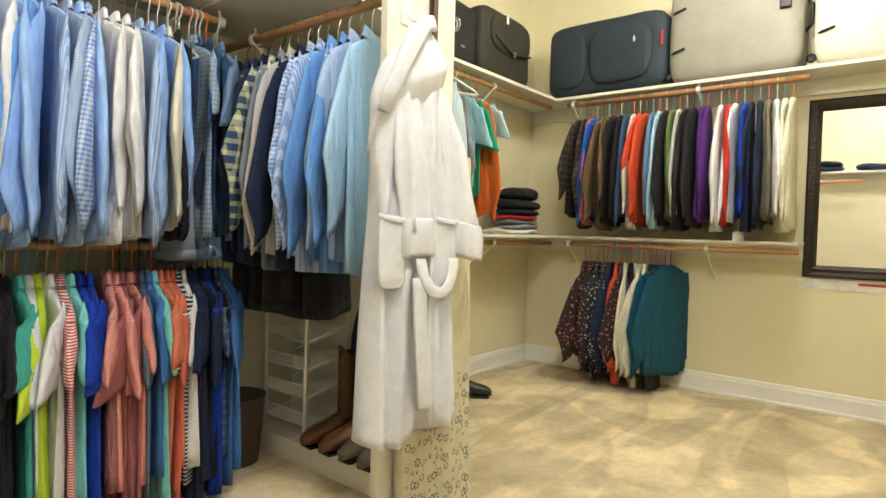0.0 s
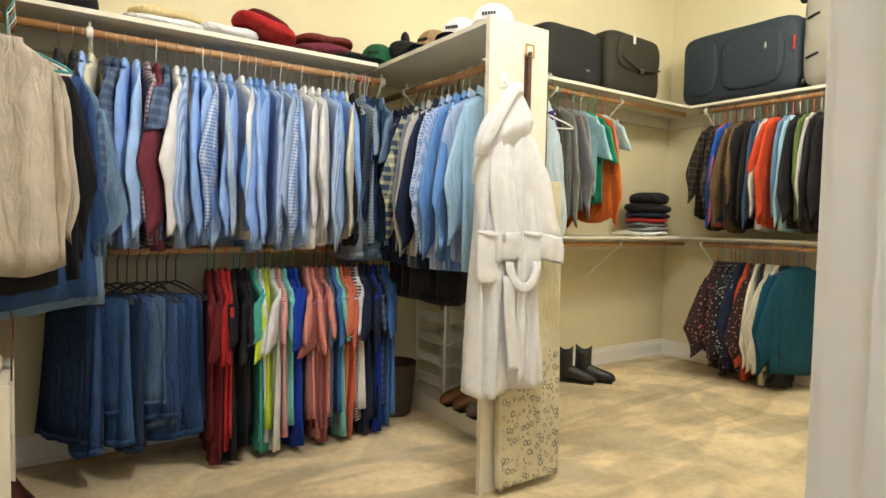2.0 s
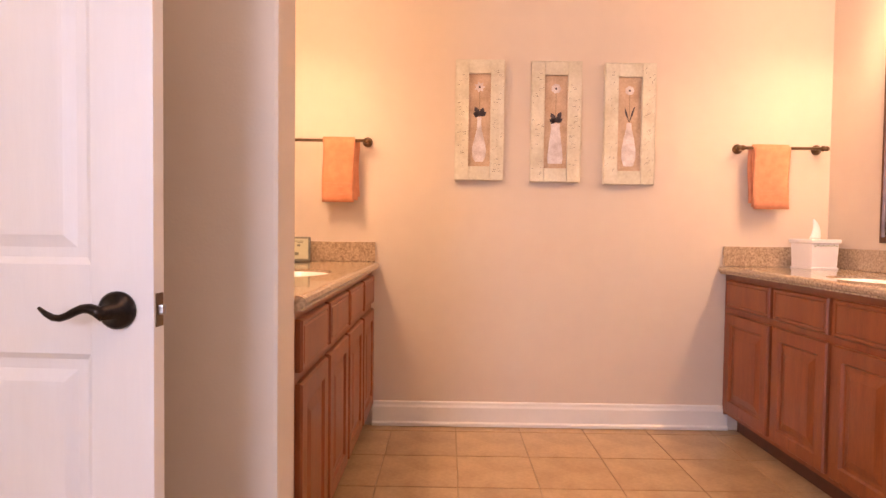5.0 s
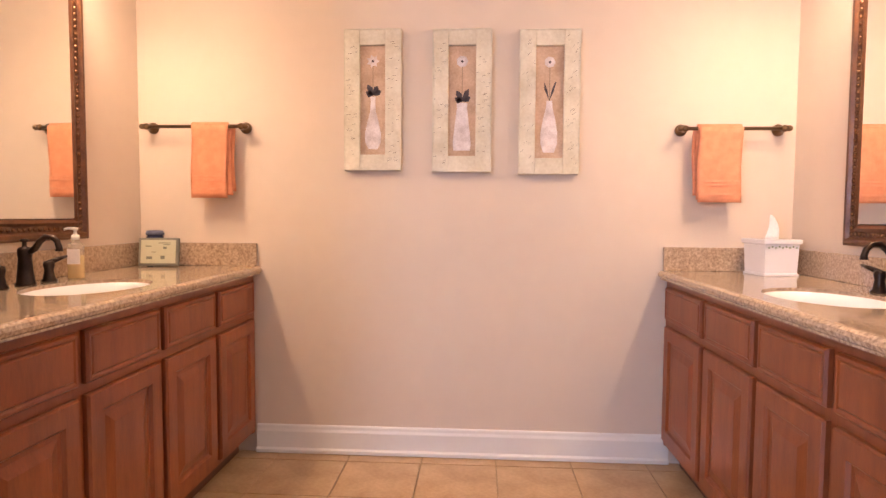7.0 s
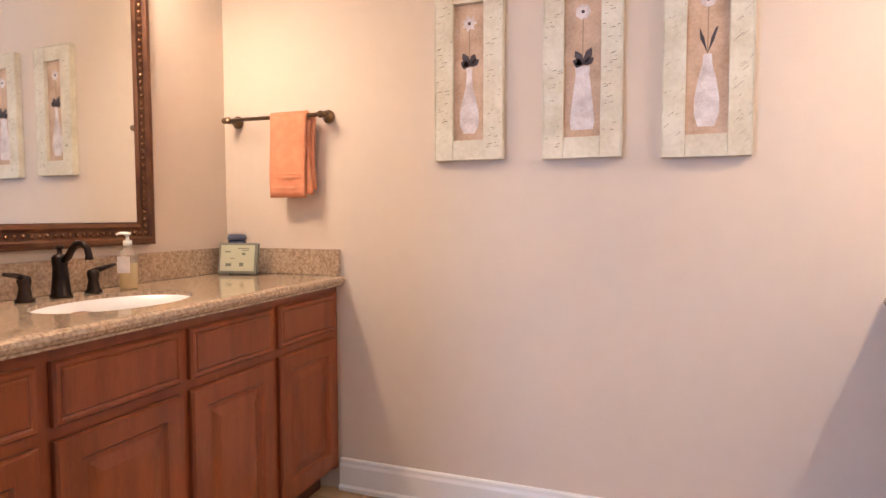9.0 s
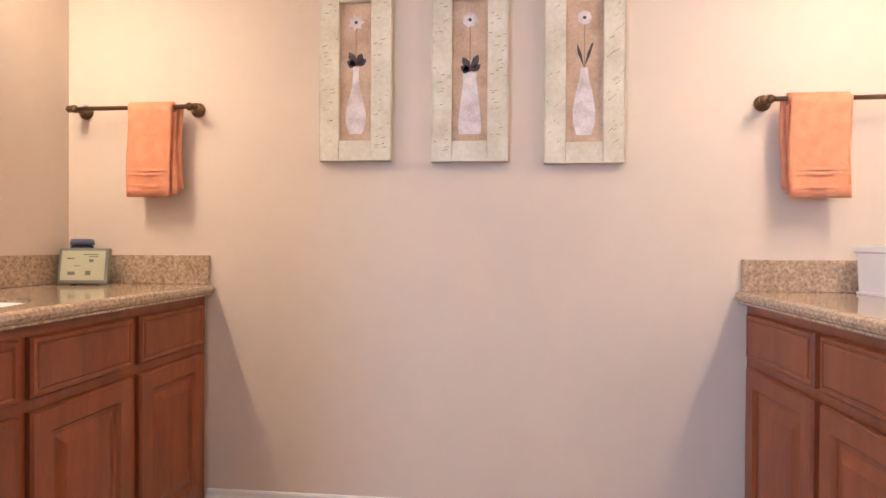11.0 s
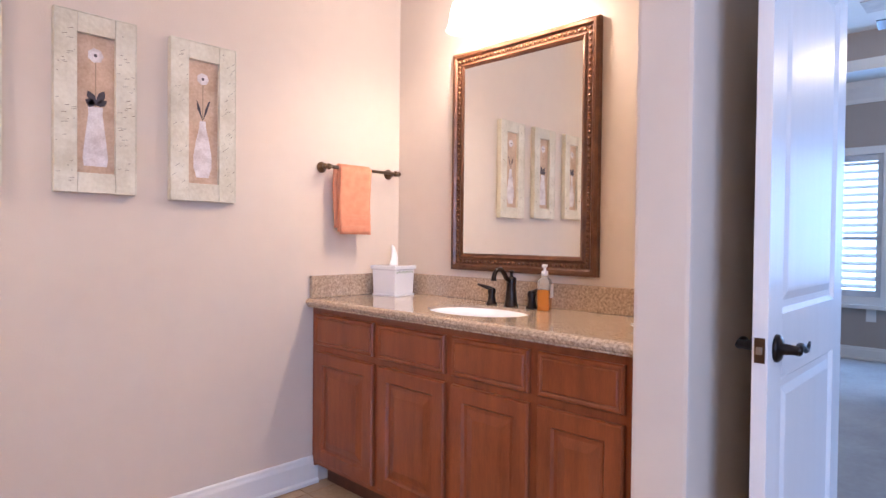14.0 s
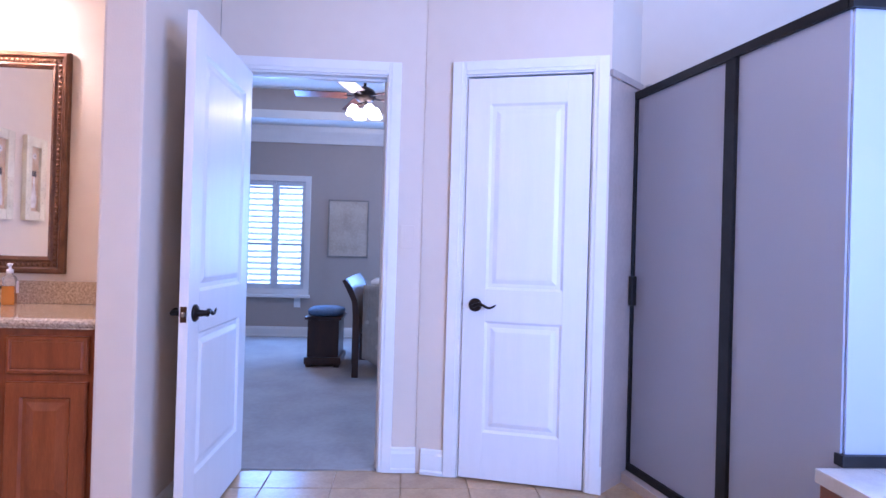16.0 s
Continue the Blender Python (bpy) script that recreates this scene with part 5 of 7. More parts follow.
# luggage
def suitcase(name, label, size, at, mat, rz=0, hard=False, tag=None, wheels=True):
    """Lying on its long side: size is length, depth, height; the front faces local -y."""
    L, D, Hh = size
    t = thing(name, label, "suitcase", pose(*at, 0, 0, rz))
    part("shell", soft(bmesh.new(), (L, D, Hh), at[0], (0, 0, Hh / 2), 0.003, 11, 0.015), mat, t, smooth=True)
    if not hard:
        part("front_pocket", soft(bmesh.new(), (L * 0.52, 0.06, Hh * 0.78), 4, (L * 0.14, -D * 0.5, Hh * 0.49), 0.003, 6, 0.18), mat, t, smooth=True)
        part("front_pocket", soft(bmesh.new(), (L * 0.30, 0.05, Hh * 0.78), 6, (-L * 0.30, -D * 0.5, Hh * 0.49), 0.003, 6, 0.18), mat, t, smooth=True)
        part("zipper", tube(bmesh.new(), [(L * 0.36, -D * 0.5 - 0.033, Hh * 0.15), (L * 0.36, -D * 0.5 - 0.033, Hh * 0.8)], 0.0025, 6), BLACKM, t, "dark zipper")
        part("badge", soft(bmesh.new(), (0.018, 0.008, 0.05), 2, (L * 0.27, -D * 0.5 - 0.034, Hh * 0.62), 0, 3, 0.5), STEEL, t, "silver oval badge", True)
    else:
        for z in (0.3, 0.7):
            part("strap_bar", tube(bmesh.new(), [(-L * 0.5, -D * 0.3, Hh * z), (-L * 0.44, -D * 0.5 - 0.006, Hh * z), (-L * 0.36, -D * 0.5 - 0.006, Hh * (z + 0.03))], 0.008, 8), BLACKM, t, "black plastic bar", True)
        part("lock_plate", slab(L * 0.34, L * 0.42, -D * 0.5 - 0.02, -D * 0.46, Hh * 0.55, Hh * 0.95, bevel=0.006), BLACKM, t, "black lock plate")
        part("lock_window", slab(L * 0.36, L * 0.40, -D * 0.5 - 0.024, -D * 0.5 - 0.018, Hh * 0.66, Hh * 0.84, bevel=0.002), STEEL, t)
    part("carry_handle", tube(bmesh.new(), [(L * 0.5 - 0.01, -0.02, Hh * 0.35), (L * 0.5 + 0.028, -0.02, Hh * 0.42), (L * 0.5 + 0.03, -0.02, Hh * 0.6), (L * 0.5 - 0.01, -0.02, Hh * 0.68)], 0.010, 8), BLACKM, t, smooth=True)
    if wheels:
        for z in (0.06, 0.94):
            part("wheel", lathe(bmesh.new(), [(0, -0.012), (0.024, -0.012), (0.027, 0), (0.024, 0.012), (0, 0.012)], 14, (-L * 0.5 - 0.008, -D * 0.35, Hh * z + (0.012 if z < 0.5 else -0.01)), "y"), BLACKM, t, "black wheel", True)
    if tag:
        part("luggage_tag", slab(L * 0.47, L * 0.485, -D * 0.5 - 0.02, -D * 0.5 - 0.012, Hh * 0.5, Hh * 0.68, bevel=0.002), tag, t, "red luggage tag")
    return t


nylonk = surf("black_nylon", (0.008, 0.008, 0.008), (0.005, 0.005, 0.005), 40, 0.7, 0.4, 500)
nylono = surf("olive_nylon", (0.026, 0.022, 0.010), (0.018, 0.015, 0.007), 40, 0.7, 0.4, 500)
nylonb = surf("blue_grey_nylon", (0.020, 0.032, 0.048), (0.013, 0.022, 0.034), 40, 0.65, 0.4, 500)
greyc = surf("grey_shell", (0.30, 0.28, 0.23), (0.25, 0.23, 0.19), 6, 0.5, 0.25, 300)
crmc = surf("cream_shell", (0.72, 0.68, 0.55), (0.66, 0.62, 0.5), 6, 0.5, 0.2, 300)
redt = surf("red_tag", (0.5, 0.03, 0.02), None, 10, 0.5)
suitcase("suitcase", "blue-grey soft suitcase lying on its side on the upper shelf", (0.84, 0.28, 0.50), (-4.09, 1.51, SB2 + 0.003), nylonb, 0, tag=redt, wheels=False)
suitcase("suitcase", "grey hard suitcase with black bars on the upper shelf", (0.74, 0.27, 0.62), (-3.29, 1.52, SB2 + 0.003), greyc, 0, hard=True)
suitcase("suitcase", "cream hard suitcase at the end of the upper shelf", (0.72, 0.27, 0.58), (-2.51, 1.52, SB2 + 0.003), crmc, 0, hard=True)
bg = thing("laptop_bag", "black nylon laptop bag standing on the upper shelf", "bag", pose(-4.60, 0.19, SB2 + 0.003, 0, 0, 90))
part("body", soft(bmesh.new(), (0.56, 0.25, 0.36), 3, (0, 0, 0.18), 0.008, 9, 0.02), nylonk, bg, smooth=True)
part("badge", slab(0.10, 0.135, -0.131, -0.124, 0.09, 0.105, bevel=0.002), STEEL, bg, "small white label")
part("carry_handle", tube(bmesh.new(), [(0.26, -0.06, 0.1), (0.295, -0.07, 0.13), (0.295, -0.07, 0.23), (0.26, -0.06, 0.26)], 0.008, 8), nylonk, bg, smooth=True)
bg = thing("garment_bag", "olive nylon garment bag with flap standing on the upper shelf", "bag", pose(-4.60, 0.78, SB2 + 0.003, 0, 0, 90))
part("body", soft(bmesh.new(), (0.58, 0.27, 0.42), 5, (0, 0, 0.21), 0.010, 9, 0.02), nylono, bg, smooth=True)
part("flap", soft(bmesh.new(), (0.46, 0.05, 0.24), 8, (0.03, -0.13, 0.28), 0.006, 6, 0.2), nylono, bg, smooth=True)
part("flap_edge", tube(bmesh.new(), [(-0.17, -0.155, 0.24), (0.03, -0.16, 0.165), (0.24, -0.155, 0.20)], 0.007, 8), nylono, bg, smooth=True)
part("buckle", slab(0.02, 0.05, -0.166, -0.156, 0.15, 0.18, bevel=0.002), STEEL, bg, "metal buckle")
part("luggage_tag", slab(-0.06, -0.035, -0.158, -0.154, 0.34, 0.40, bevel=0.001), PLASTW, bg, "white paper tag")

# folded clothes on shelves
pile("folded_jumper", "black folded jumper on the upper shelf", "jumper", [(bkp, 0.30, 0.46, 0.10)], (-4.60, -2.68, SZ))
pile("folded_blanket", "pale yellow folded blanket on the upper shelf", "blanket", [(whp, 0.26, 0.36, 0.04), (cloth((0.75, 0.62, 0.32)), 0.24, 0.30, 0.05)], (-4.58, -2.20, SZ), 6)
pile("folded_towel", "white folded towel on the upper shelf", "towel", [(whp, 0.26, 0.26, 0.055)], (-4.57, -1.96, SZ))
t = pile("folded_jumper", "bright red folded jumper leaning over the shelf edge", "jumper", [(red, 0.28, 0.28, 0.065), (dred, 0.18, 0.20, 0.04)], (-4.55, -1.80, SZ + 0.045), 4)
t.rotation_euler[0] = radians(-16)
pile("folded_jumper", "dark red folded jumper on the upper shelf", "jumper", [(bur, 0.26, 0.30, 0.06), (cloth((0.2, 0.04, 0.03)), 0.24, 0.28, 0.05)], (-4.57, -1.50, SZ))
pile("folded_trousers_flat", "dark folded trousers on the upper shelf", "trousers", [(bkp, 0.24, 0.26, 0.04)], (-4.56, -1.36, SZ))
pile("folded_stack", "stack of folded dark, red and grey jumpers on the lower shelf", "jumpers", [(whp, 0.25, 0.34, 0.035), (cloth((0.3, 0.3, 0.29)), 0.25, 0.33, 0.04), (cloth((0.16, 0.16, 0.17)), 0.25, 0.33, 0.04), (red, 0.25, 0.33, 0.035), (nvp, 0.26, 0.34, 0.045), (bkp, 0.27, 0.37, 0.07), (bkp, 0.24, 0.30, 0.09)], (-4.56, 1.10, 1.003), 6)
pile("folded_cloth", "cream folded cloth on the lower shelf", "cloth", [(crp, 0.22, 0.18, 0.03)], (-4.52, 0.80, 1.003), 10)


def cap(label, at, mat, rz, brim=None):
    t = thing("baseball_cap", label, "cap", pose(*at, 0, 0, rz))
    prof = [(0.092 * math.cos(a) ** 0.7 if a < 1.55 else 0.0, 0.012 + 0.105 * math.sin(a)) for a in (0, 0.25, 0.5, 0.75, 1.0, 1.25, 1.45, 1.57)]
    part("crown", lathe(bmesh.new(), [(0.09, 0.0)] + prof, 20), mat, t, smooth=True)
    rows = []
    for k in range(9):
        a = -1.15 + 2.3 * k / 8
        rows.append([(0.085 * math.cos(a), 0.085 * math.sin(a), 0.012), (0.085 * math.cos(a) + 0.075 * math.cos(a * 0.45), 0.085 * math.sin(a) * 0.98, -0.004 + 0.016 * math.cos(a * 1.3)), (0.085 * math.cos(a) + 0.075 * math.cos(a * 0.45), 0.085 * math.sin(a) * 0.98, -0.001 + 0.016 * math.cos(a * 1.3)), (0.085 * math.cos(a), 0.085 * math.sin(a), 0.016)])
    part("brim", loft(bmesh.new(), rows), brim or mat, t, smooth=True)
    part("button", lathe(bmesh.new(), [(0, 0.113), (0.008, 0.113), (0.008, 0.12), (0, 0.122)], 10), mat, t, smooth=True)
    for k in range(5):
        part("stitched_letter_bar", slab(0.088, 0.0925, -0.03 + 0.012 * k, -0.022 + 0.012 * k, 0.05, 0.062), BLACKM, t, "dark stitched lettering")
    return t


cap("white baseball cap on the shelf above the shirts", (-3.73, -1.09, SZ + 0.002), whp, -50)
cap("white baseball cap on the shelf above the shirts", (-3.95, -1.10, SZ + 0.002), whp, -60, bkp)
cap("tan baseball cap on the shelf above the shirts", (-4.16, -1.10, SZ + 0.002), cloth((0.35, 0.24, 0.12)), -70, bkp)
cap("dark green baseball cap on the upper shelf", (-4.56, -1.19, SZ + 0.012), cloth((0.02, 0.12, 0.05)), -40)
t = thing("black_pouch", "crumpled black cloth pouch on the upper shelf", "pouch", (-4.45, -1.06, SZ))
part("bag", soft(bmesh.new(), (0.22, 0.2, 0.14), 9, (0, 0, 0.07), 0.04, 7, 0.4, 9), bkp, t, smooth=True)
part("ear", soft(bmesh.new(), (0.05, 0.05, 0.10), 4, (-0.03, -0.02, 0.15), 0.02, 4, 0.5, 12), bkp, t, smooth=True)

# framed mirror on the closet wall
carved = surf("carved_dark_wood", (0.035, 0.02, 0.012), (0.015, 0.009, 0.006), 50, 0.35, 1.0, 90, metal=0.2)
mr = thing("closet_mirror", "tall mirror in a dark carved wooden frame on the closet wall", "mirror")
MX0, MX1, MZ0, MZ1, fw = -2.905, -2.42, 0.80, 1.84, 0.075
part("glass", slab(MX0 + fw - 0.01, MX1 - fw + 0.01, 1.655, 1.664, MZ0 + fw - 0.01, MZ1 - fw + 0.01), MIRROR, mr, "mirror glass")
prof = ((0, 0.002), (0, 0.022), (0.012, 0.03), (0.03, 0.026), (0.048, 0.032), (0.062, 0.02), (fw, 0.008))
part("frame", loft(bmesh.new(), [[(MX0 + i, 1.668 - d, MZ0 + i), (MX1 - i, 1.668 - d, MZ0 + i), (MX1 - i, 1.668 - d, MZ1 - i), (MX0 + i, 1.668 - d, MZ1 - i)] for i, d in prof], False), carved, mr)
for k in range(44):
    z = MZ0 + 0.03 + (MZ1 - MZ0 - 0.06) * k / 43
    part("carved_ridge", slab(MX0 + 0.012, MX0 + 0.045, 1.632, 1.642, z - 0.007, z + 0.007, bevel=0.003), carved, mr)
sg = thing("wall_sticker", "small navy and white oval sticker on the closet wall", "sticker")
part("backing", soft(bmesh.new(), (0.10, 0.004, 0.05), 1, (-2.68, 1.667, 1.965), 0, 4, 0.35), surf("navy_print", (0.02, 0.035, 0.12), None, 20, 0.5), sg)
part("lettering_bar", slab(-2.72, -2.64, 1.6635, 1.6645, 1.958, 1.973), PLASTW, sg, "white lettering")
sg = thing("paper_strip", "white paper strip with red lettering below the mirror", "paper")
part("sheet", slab(-2.93, -2.3, 1.664, 1.6675, 0.73, 0.79), surf("paper", (0.75, 0.72, 0.62), None, 20, 0.8), sg)
part("lettering_bar", slab(-2.63, -2.5, 1.6625, 1.6635, 0.763, 0.778), redt, sg, "red lettering")
tagged(part("paper_card", slab(-3.24, -3.175, 1.396, 1.3985, 0.985, 1.055), surf("paper", (0.75, 0.72, 0.62))), "white paper card fixed to the lower shelf edge", "card")

# shoe rack of white wire
rk = thing("shoe_rack", "white wire shoe rack with five sloping baskets on the plinth", "shoe rack")
RX0, RX1, RY0, RY1 = -4.66, -4.38, -0.85, -0.615
for x in (RX0, RX1):
    pts = [(x, RY0, 0.101), (x, RY0, 0.72), (x, RY0 + 0.03, 0.775), (x, RY0 + 0.09, 0.80), (x, RY1, 0.80), (x, RY1, 0.101)]
    part("side_frame", tube(bmesh.new(), pts, 0.008, 8), WIREW, rk, smooth=True)
for k, z in enumerate((0.16, 0.28, 0.40, 0.52, 0.65)):
    sh = part("basket_rim", tube(bmesh.new(), [(RX0, RY0 + 0.008, z), (RX1, RY0 + 0.008, z), (RX1, RY1, z + 0.05), (RX0, RY1, z + 0.05), (RX0, RY0 + 0.008, z)], 0.004, 6), WIREW, rk)
    bm = bmesh.new()
    for q in range(15):
        x = RX0 + 0.01 + (RX1 - RX0 - 0.02) * q / 14
        tube(bm, [(x, RY0 + 0.01, z + 0.05), (x, RY0 + 0.012, z), (x, RY0 + 0.03, z - 0.012), (x, RY1, z + 0.04)], 0.0018, 4)
    for q in range(9):
        y = RY0 + 0.03 + (RY1 - RY0 - 0.04) * q / 8
        tube(bm, [(RX1 - 0.004, y, z + 0.05 + 0.02 * q / 8), (RX1 - 0.004, y, z + 0.04 * q / 8)], 0.0018, 4)
    part("basket_mesh", bm, WIREW, sh)
    part("top_wire", tube(bmesh.new(), [(RX0, RY0 + 0.01, z + 0.05), (RX1, RY0 + 0.01, z + 0.05)], 0.003, 6), WIREW, sh)
tagged(part("navy_cloth", soft(bmesh.new(), (0.26, 0.10, 0.62), 3, (-4.16, -0.655, 0.415), 0.02, 6, 0.25), nvp), "dark navy cloth bundle beside the shoe rack", "cloth")


def boot(label, at, rz, mat, shaft=0.22, L=0.29):
    t = thing("boot", label, "boot", pose(*at, 0, 0, rz), "boots by the plinth")
    rings = []
    for u, w, h in ((0.0, 0.012, 0.03), (0.04, 0.03, 0.045), (0.15, 0.043, 0.06), (0.35, 0.047, 0.075), (0.55, 0.04, 0.095), (0.75, 0.036, 0.12), (0.92, 0.034, 0.12), (1.0, 0.022, 0.10)):
        x = L * (0.5 - u)
        rings.append([(x, w * math.cos(a), 0.014 + h * 0.5 + h * 0.5 * math.sin(a)) for a in (2 * math.pi * q / 16 for q in range(16))])
    part("foot", loft(bmesh.new(), rings), mat, t, smooth=True)
    if shaft:
        bm = bmesh.new()
        rings = []
        for u in (0, 0.2, 0.5, 0.8, 1.0):
            z = 0.09 + shaft * u
            rings.append([(-L * 0.3 + 0.055 * math.cos(a), 0.042 * math.sin(a), z + 0.02 * math.cos(2 * a) * u) for a in (2 * math.pi * q / 18 for q in range(18))])
        loft(bm, rings + [[(p[0] * 0.96 - L * 0.012, p[1] * 0.9, p[2] - 0.02) for p in rings[-1]]], False)
        part("shaft", bm, mat, t, smooth=True)
    part("sole", slab(-L * 0.47, L * 0.44, -0.036, 0.036, 0.001, 0.015, bevel=0.006), BLACKM, t, "dark sole")
    part("heel", slab(-L * 0.49, -L * 0.25, -0.033, 0.033, 0.0, 0.03, bevel=0.004), BLACKM, t, "dark heel")
    return t


tan, gryl, blkl = surf("tan_leather", (0.16, 0.065, 0.02), (0.10, 0.04, 0.012), 14, 0.45, 0.2, 90), surf("grey_leather", (0.16, 0.13, 0.10), (0.10, 0.08, 0.065), 14, 0.6, 0.2, 90), surf("black_leather", (0.018, 0.015, 0.014), (0.010, 0.008, 0.008), 14, 0.4, 0.2, 90)
for k, (x, mt, lab, sf) in enumerate(((-4.29, tan, "brown leather cowboy boot on the plinth", 0.30), (-4.18, tan, "brown leather cowboy boot on the plinth", 0.30), (-4.07, gryl, "worn grey-brown leather shoe on the plinth", 0.0), (-3.965, gryl, "worn grey-brown leather shoe on the plinth", 0.0))):
    boot(lab, (x, -0.775, 0.101), -97 + 3 * k, mt, sf)
for k in range(2):
    boot("black leather ankle boot on the closet carpet", (-4.52 + 0.05 * k, 0.34 + 0.13 * k, 0.005), 35, blkl, 0.14, 0.27)
for k in range(2):
    boot("dark reddish leather shoe on the closet carpet", (-4.3, -2.86 + 0.12 * k, 0.005), 20, surf("oxblood_leather", (0.06, 0.014, 0.01), (0.035, 0.008, 0.006), 14, 0.4, 0.15, 90), 0)
bk = thing("waste_bin", "brown woven waste bin beside the plinth", "bin", (-4.62, -1.03, 0.004))
part("bin_wall", lathe(bmesh.new(), [(0.0, 0.0), (0.10, 0.0), (0.125, 0.28), (0.13, 0.285), (0.12, 0.285), (0.095, 0.01), (0.0, 0.01)], 24), surf("brown_plastic", (0.10, 0.07, 0.05), (0.07, 0.05, 0.035), 20, 0.6), bk, smooth=True)
cb = thing("shoe_cubby", "low cream wooden shoe cubby by the near wall", "shelf unit")
for b in ((-3.95, -3.93, -3.01, -2.74, 0.005, 0.56), (-4.35, -4.33, -3.01, -2.74, 0.005, 0.56)):
    part("side_board", slab(*b, bevel=0.003), SHELFW, cb)
for z in (0.05, 0.28, 0.54):
    part("shelf_board", slab(-4.329, -3.951, -3.01, -2.745, z, z + 0.018, bevel=0.002), SHELFW, cb)
pile("folded_scarf", "beige folded scarf lying on the shoe cubby", "scarf", [(cloth((0.5, 0.42, 0.33)), 0.3, 0.2, 0.06)], (-4.1, -2.87, 0.559))
for k in range(3):
    tagged(part("hanging_belt", slab(-4.40 + 0.10 * k, -4.365 + 0.10 * k, -2.745, -2.74, 0.62 - 0.05 * k, RZ - 0.055, bevel=0.001), lea), "dark belt hanging below the jackets", "belt")
cl = thing("ceiling_lamp", "round white glass ceiling lamp in the closet", "ceiling lamp")
part("dome", lathe(bmesh.new(), [(0.15, 2.998), (0.15, 2.98), (0.13, 2.93), (0.08, 2.90), (0.0, 2.89)], 28, (-3.0, 0.45, 0)), glow("lit_dome", (1, 0.94, 0.8), 4), cl, smooth=True).visible_shadow = False
cl = thing("ceiling_lamp", "round white glass ceiling lamp near the closet door", "ceiling lamp")
part("dome", lathe(bmesh.new(), [(0.15, 2.998), (0.15, 2.98), (0.13, 2.93), (0.08, 2.90), (0.0, 2.89)], 28, (-2.65, -1.75, 0)), glow("lit_dome_near", (1, 0.94, 0.85), 4), cl, smooth=True).visible_shadow = False

pile("folded_jeans_flat", "dark folded jeans on the shelf over the jackets", "jeans", [(denr, 0.4, 0.26, 0.06), (bkp, 0.38, 0.25, 0.07)], (-3.3, -2.86, SZ))
pile("folded_jumper", "dark folded jumper on the shelf over the jackets", "jumper", [(nvp, 0.36, 0.26, 0.08)], (-2.8, -2.86, SZ))


# ---- bathroom things ----
weath = surf("weathered_cream_wood", (0.74, 0.69, 0.56), (0.58, 0.52, 0.39), 9, 0.8, 0.7, 40, stretch=(1, 1, 1), detail=8)
crack = surf("crack_dark", (0.16, 0.12, 0.08), None, 20, 0.9)
sepia = surf("sepia_print", (0.66, 0.47, 0.33), (0.46, 0.30, 0.19), 12, 0.7, detail=6)
vasep = surf("vase_print", (0.78, 0.72, 0.70), (0.52, 0.44, 0.41), 22, 0.7)
leafp = surf("leaf_print", (0.05, 0.038, 0.045), (0.10, 0.075, 0.075), 30, 0.7)
stemp = surf("stem_print", (0.34, 0.24, 0.15), None, 30, 0.7)


def flat(bm, pts, y):
    bm.faces.new([bm.verts.new((p[0], y, p[1])) for p in pts])
    return bm


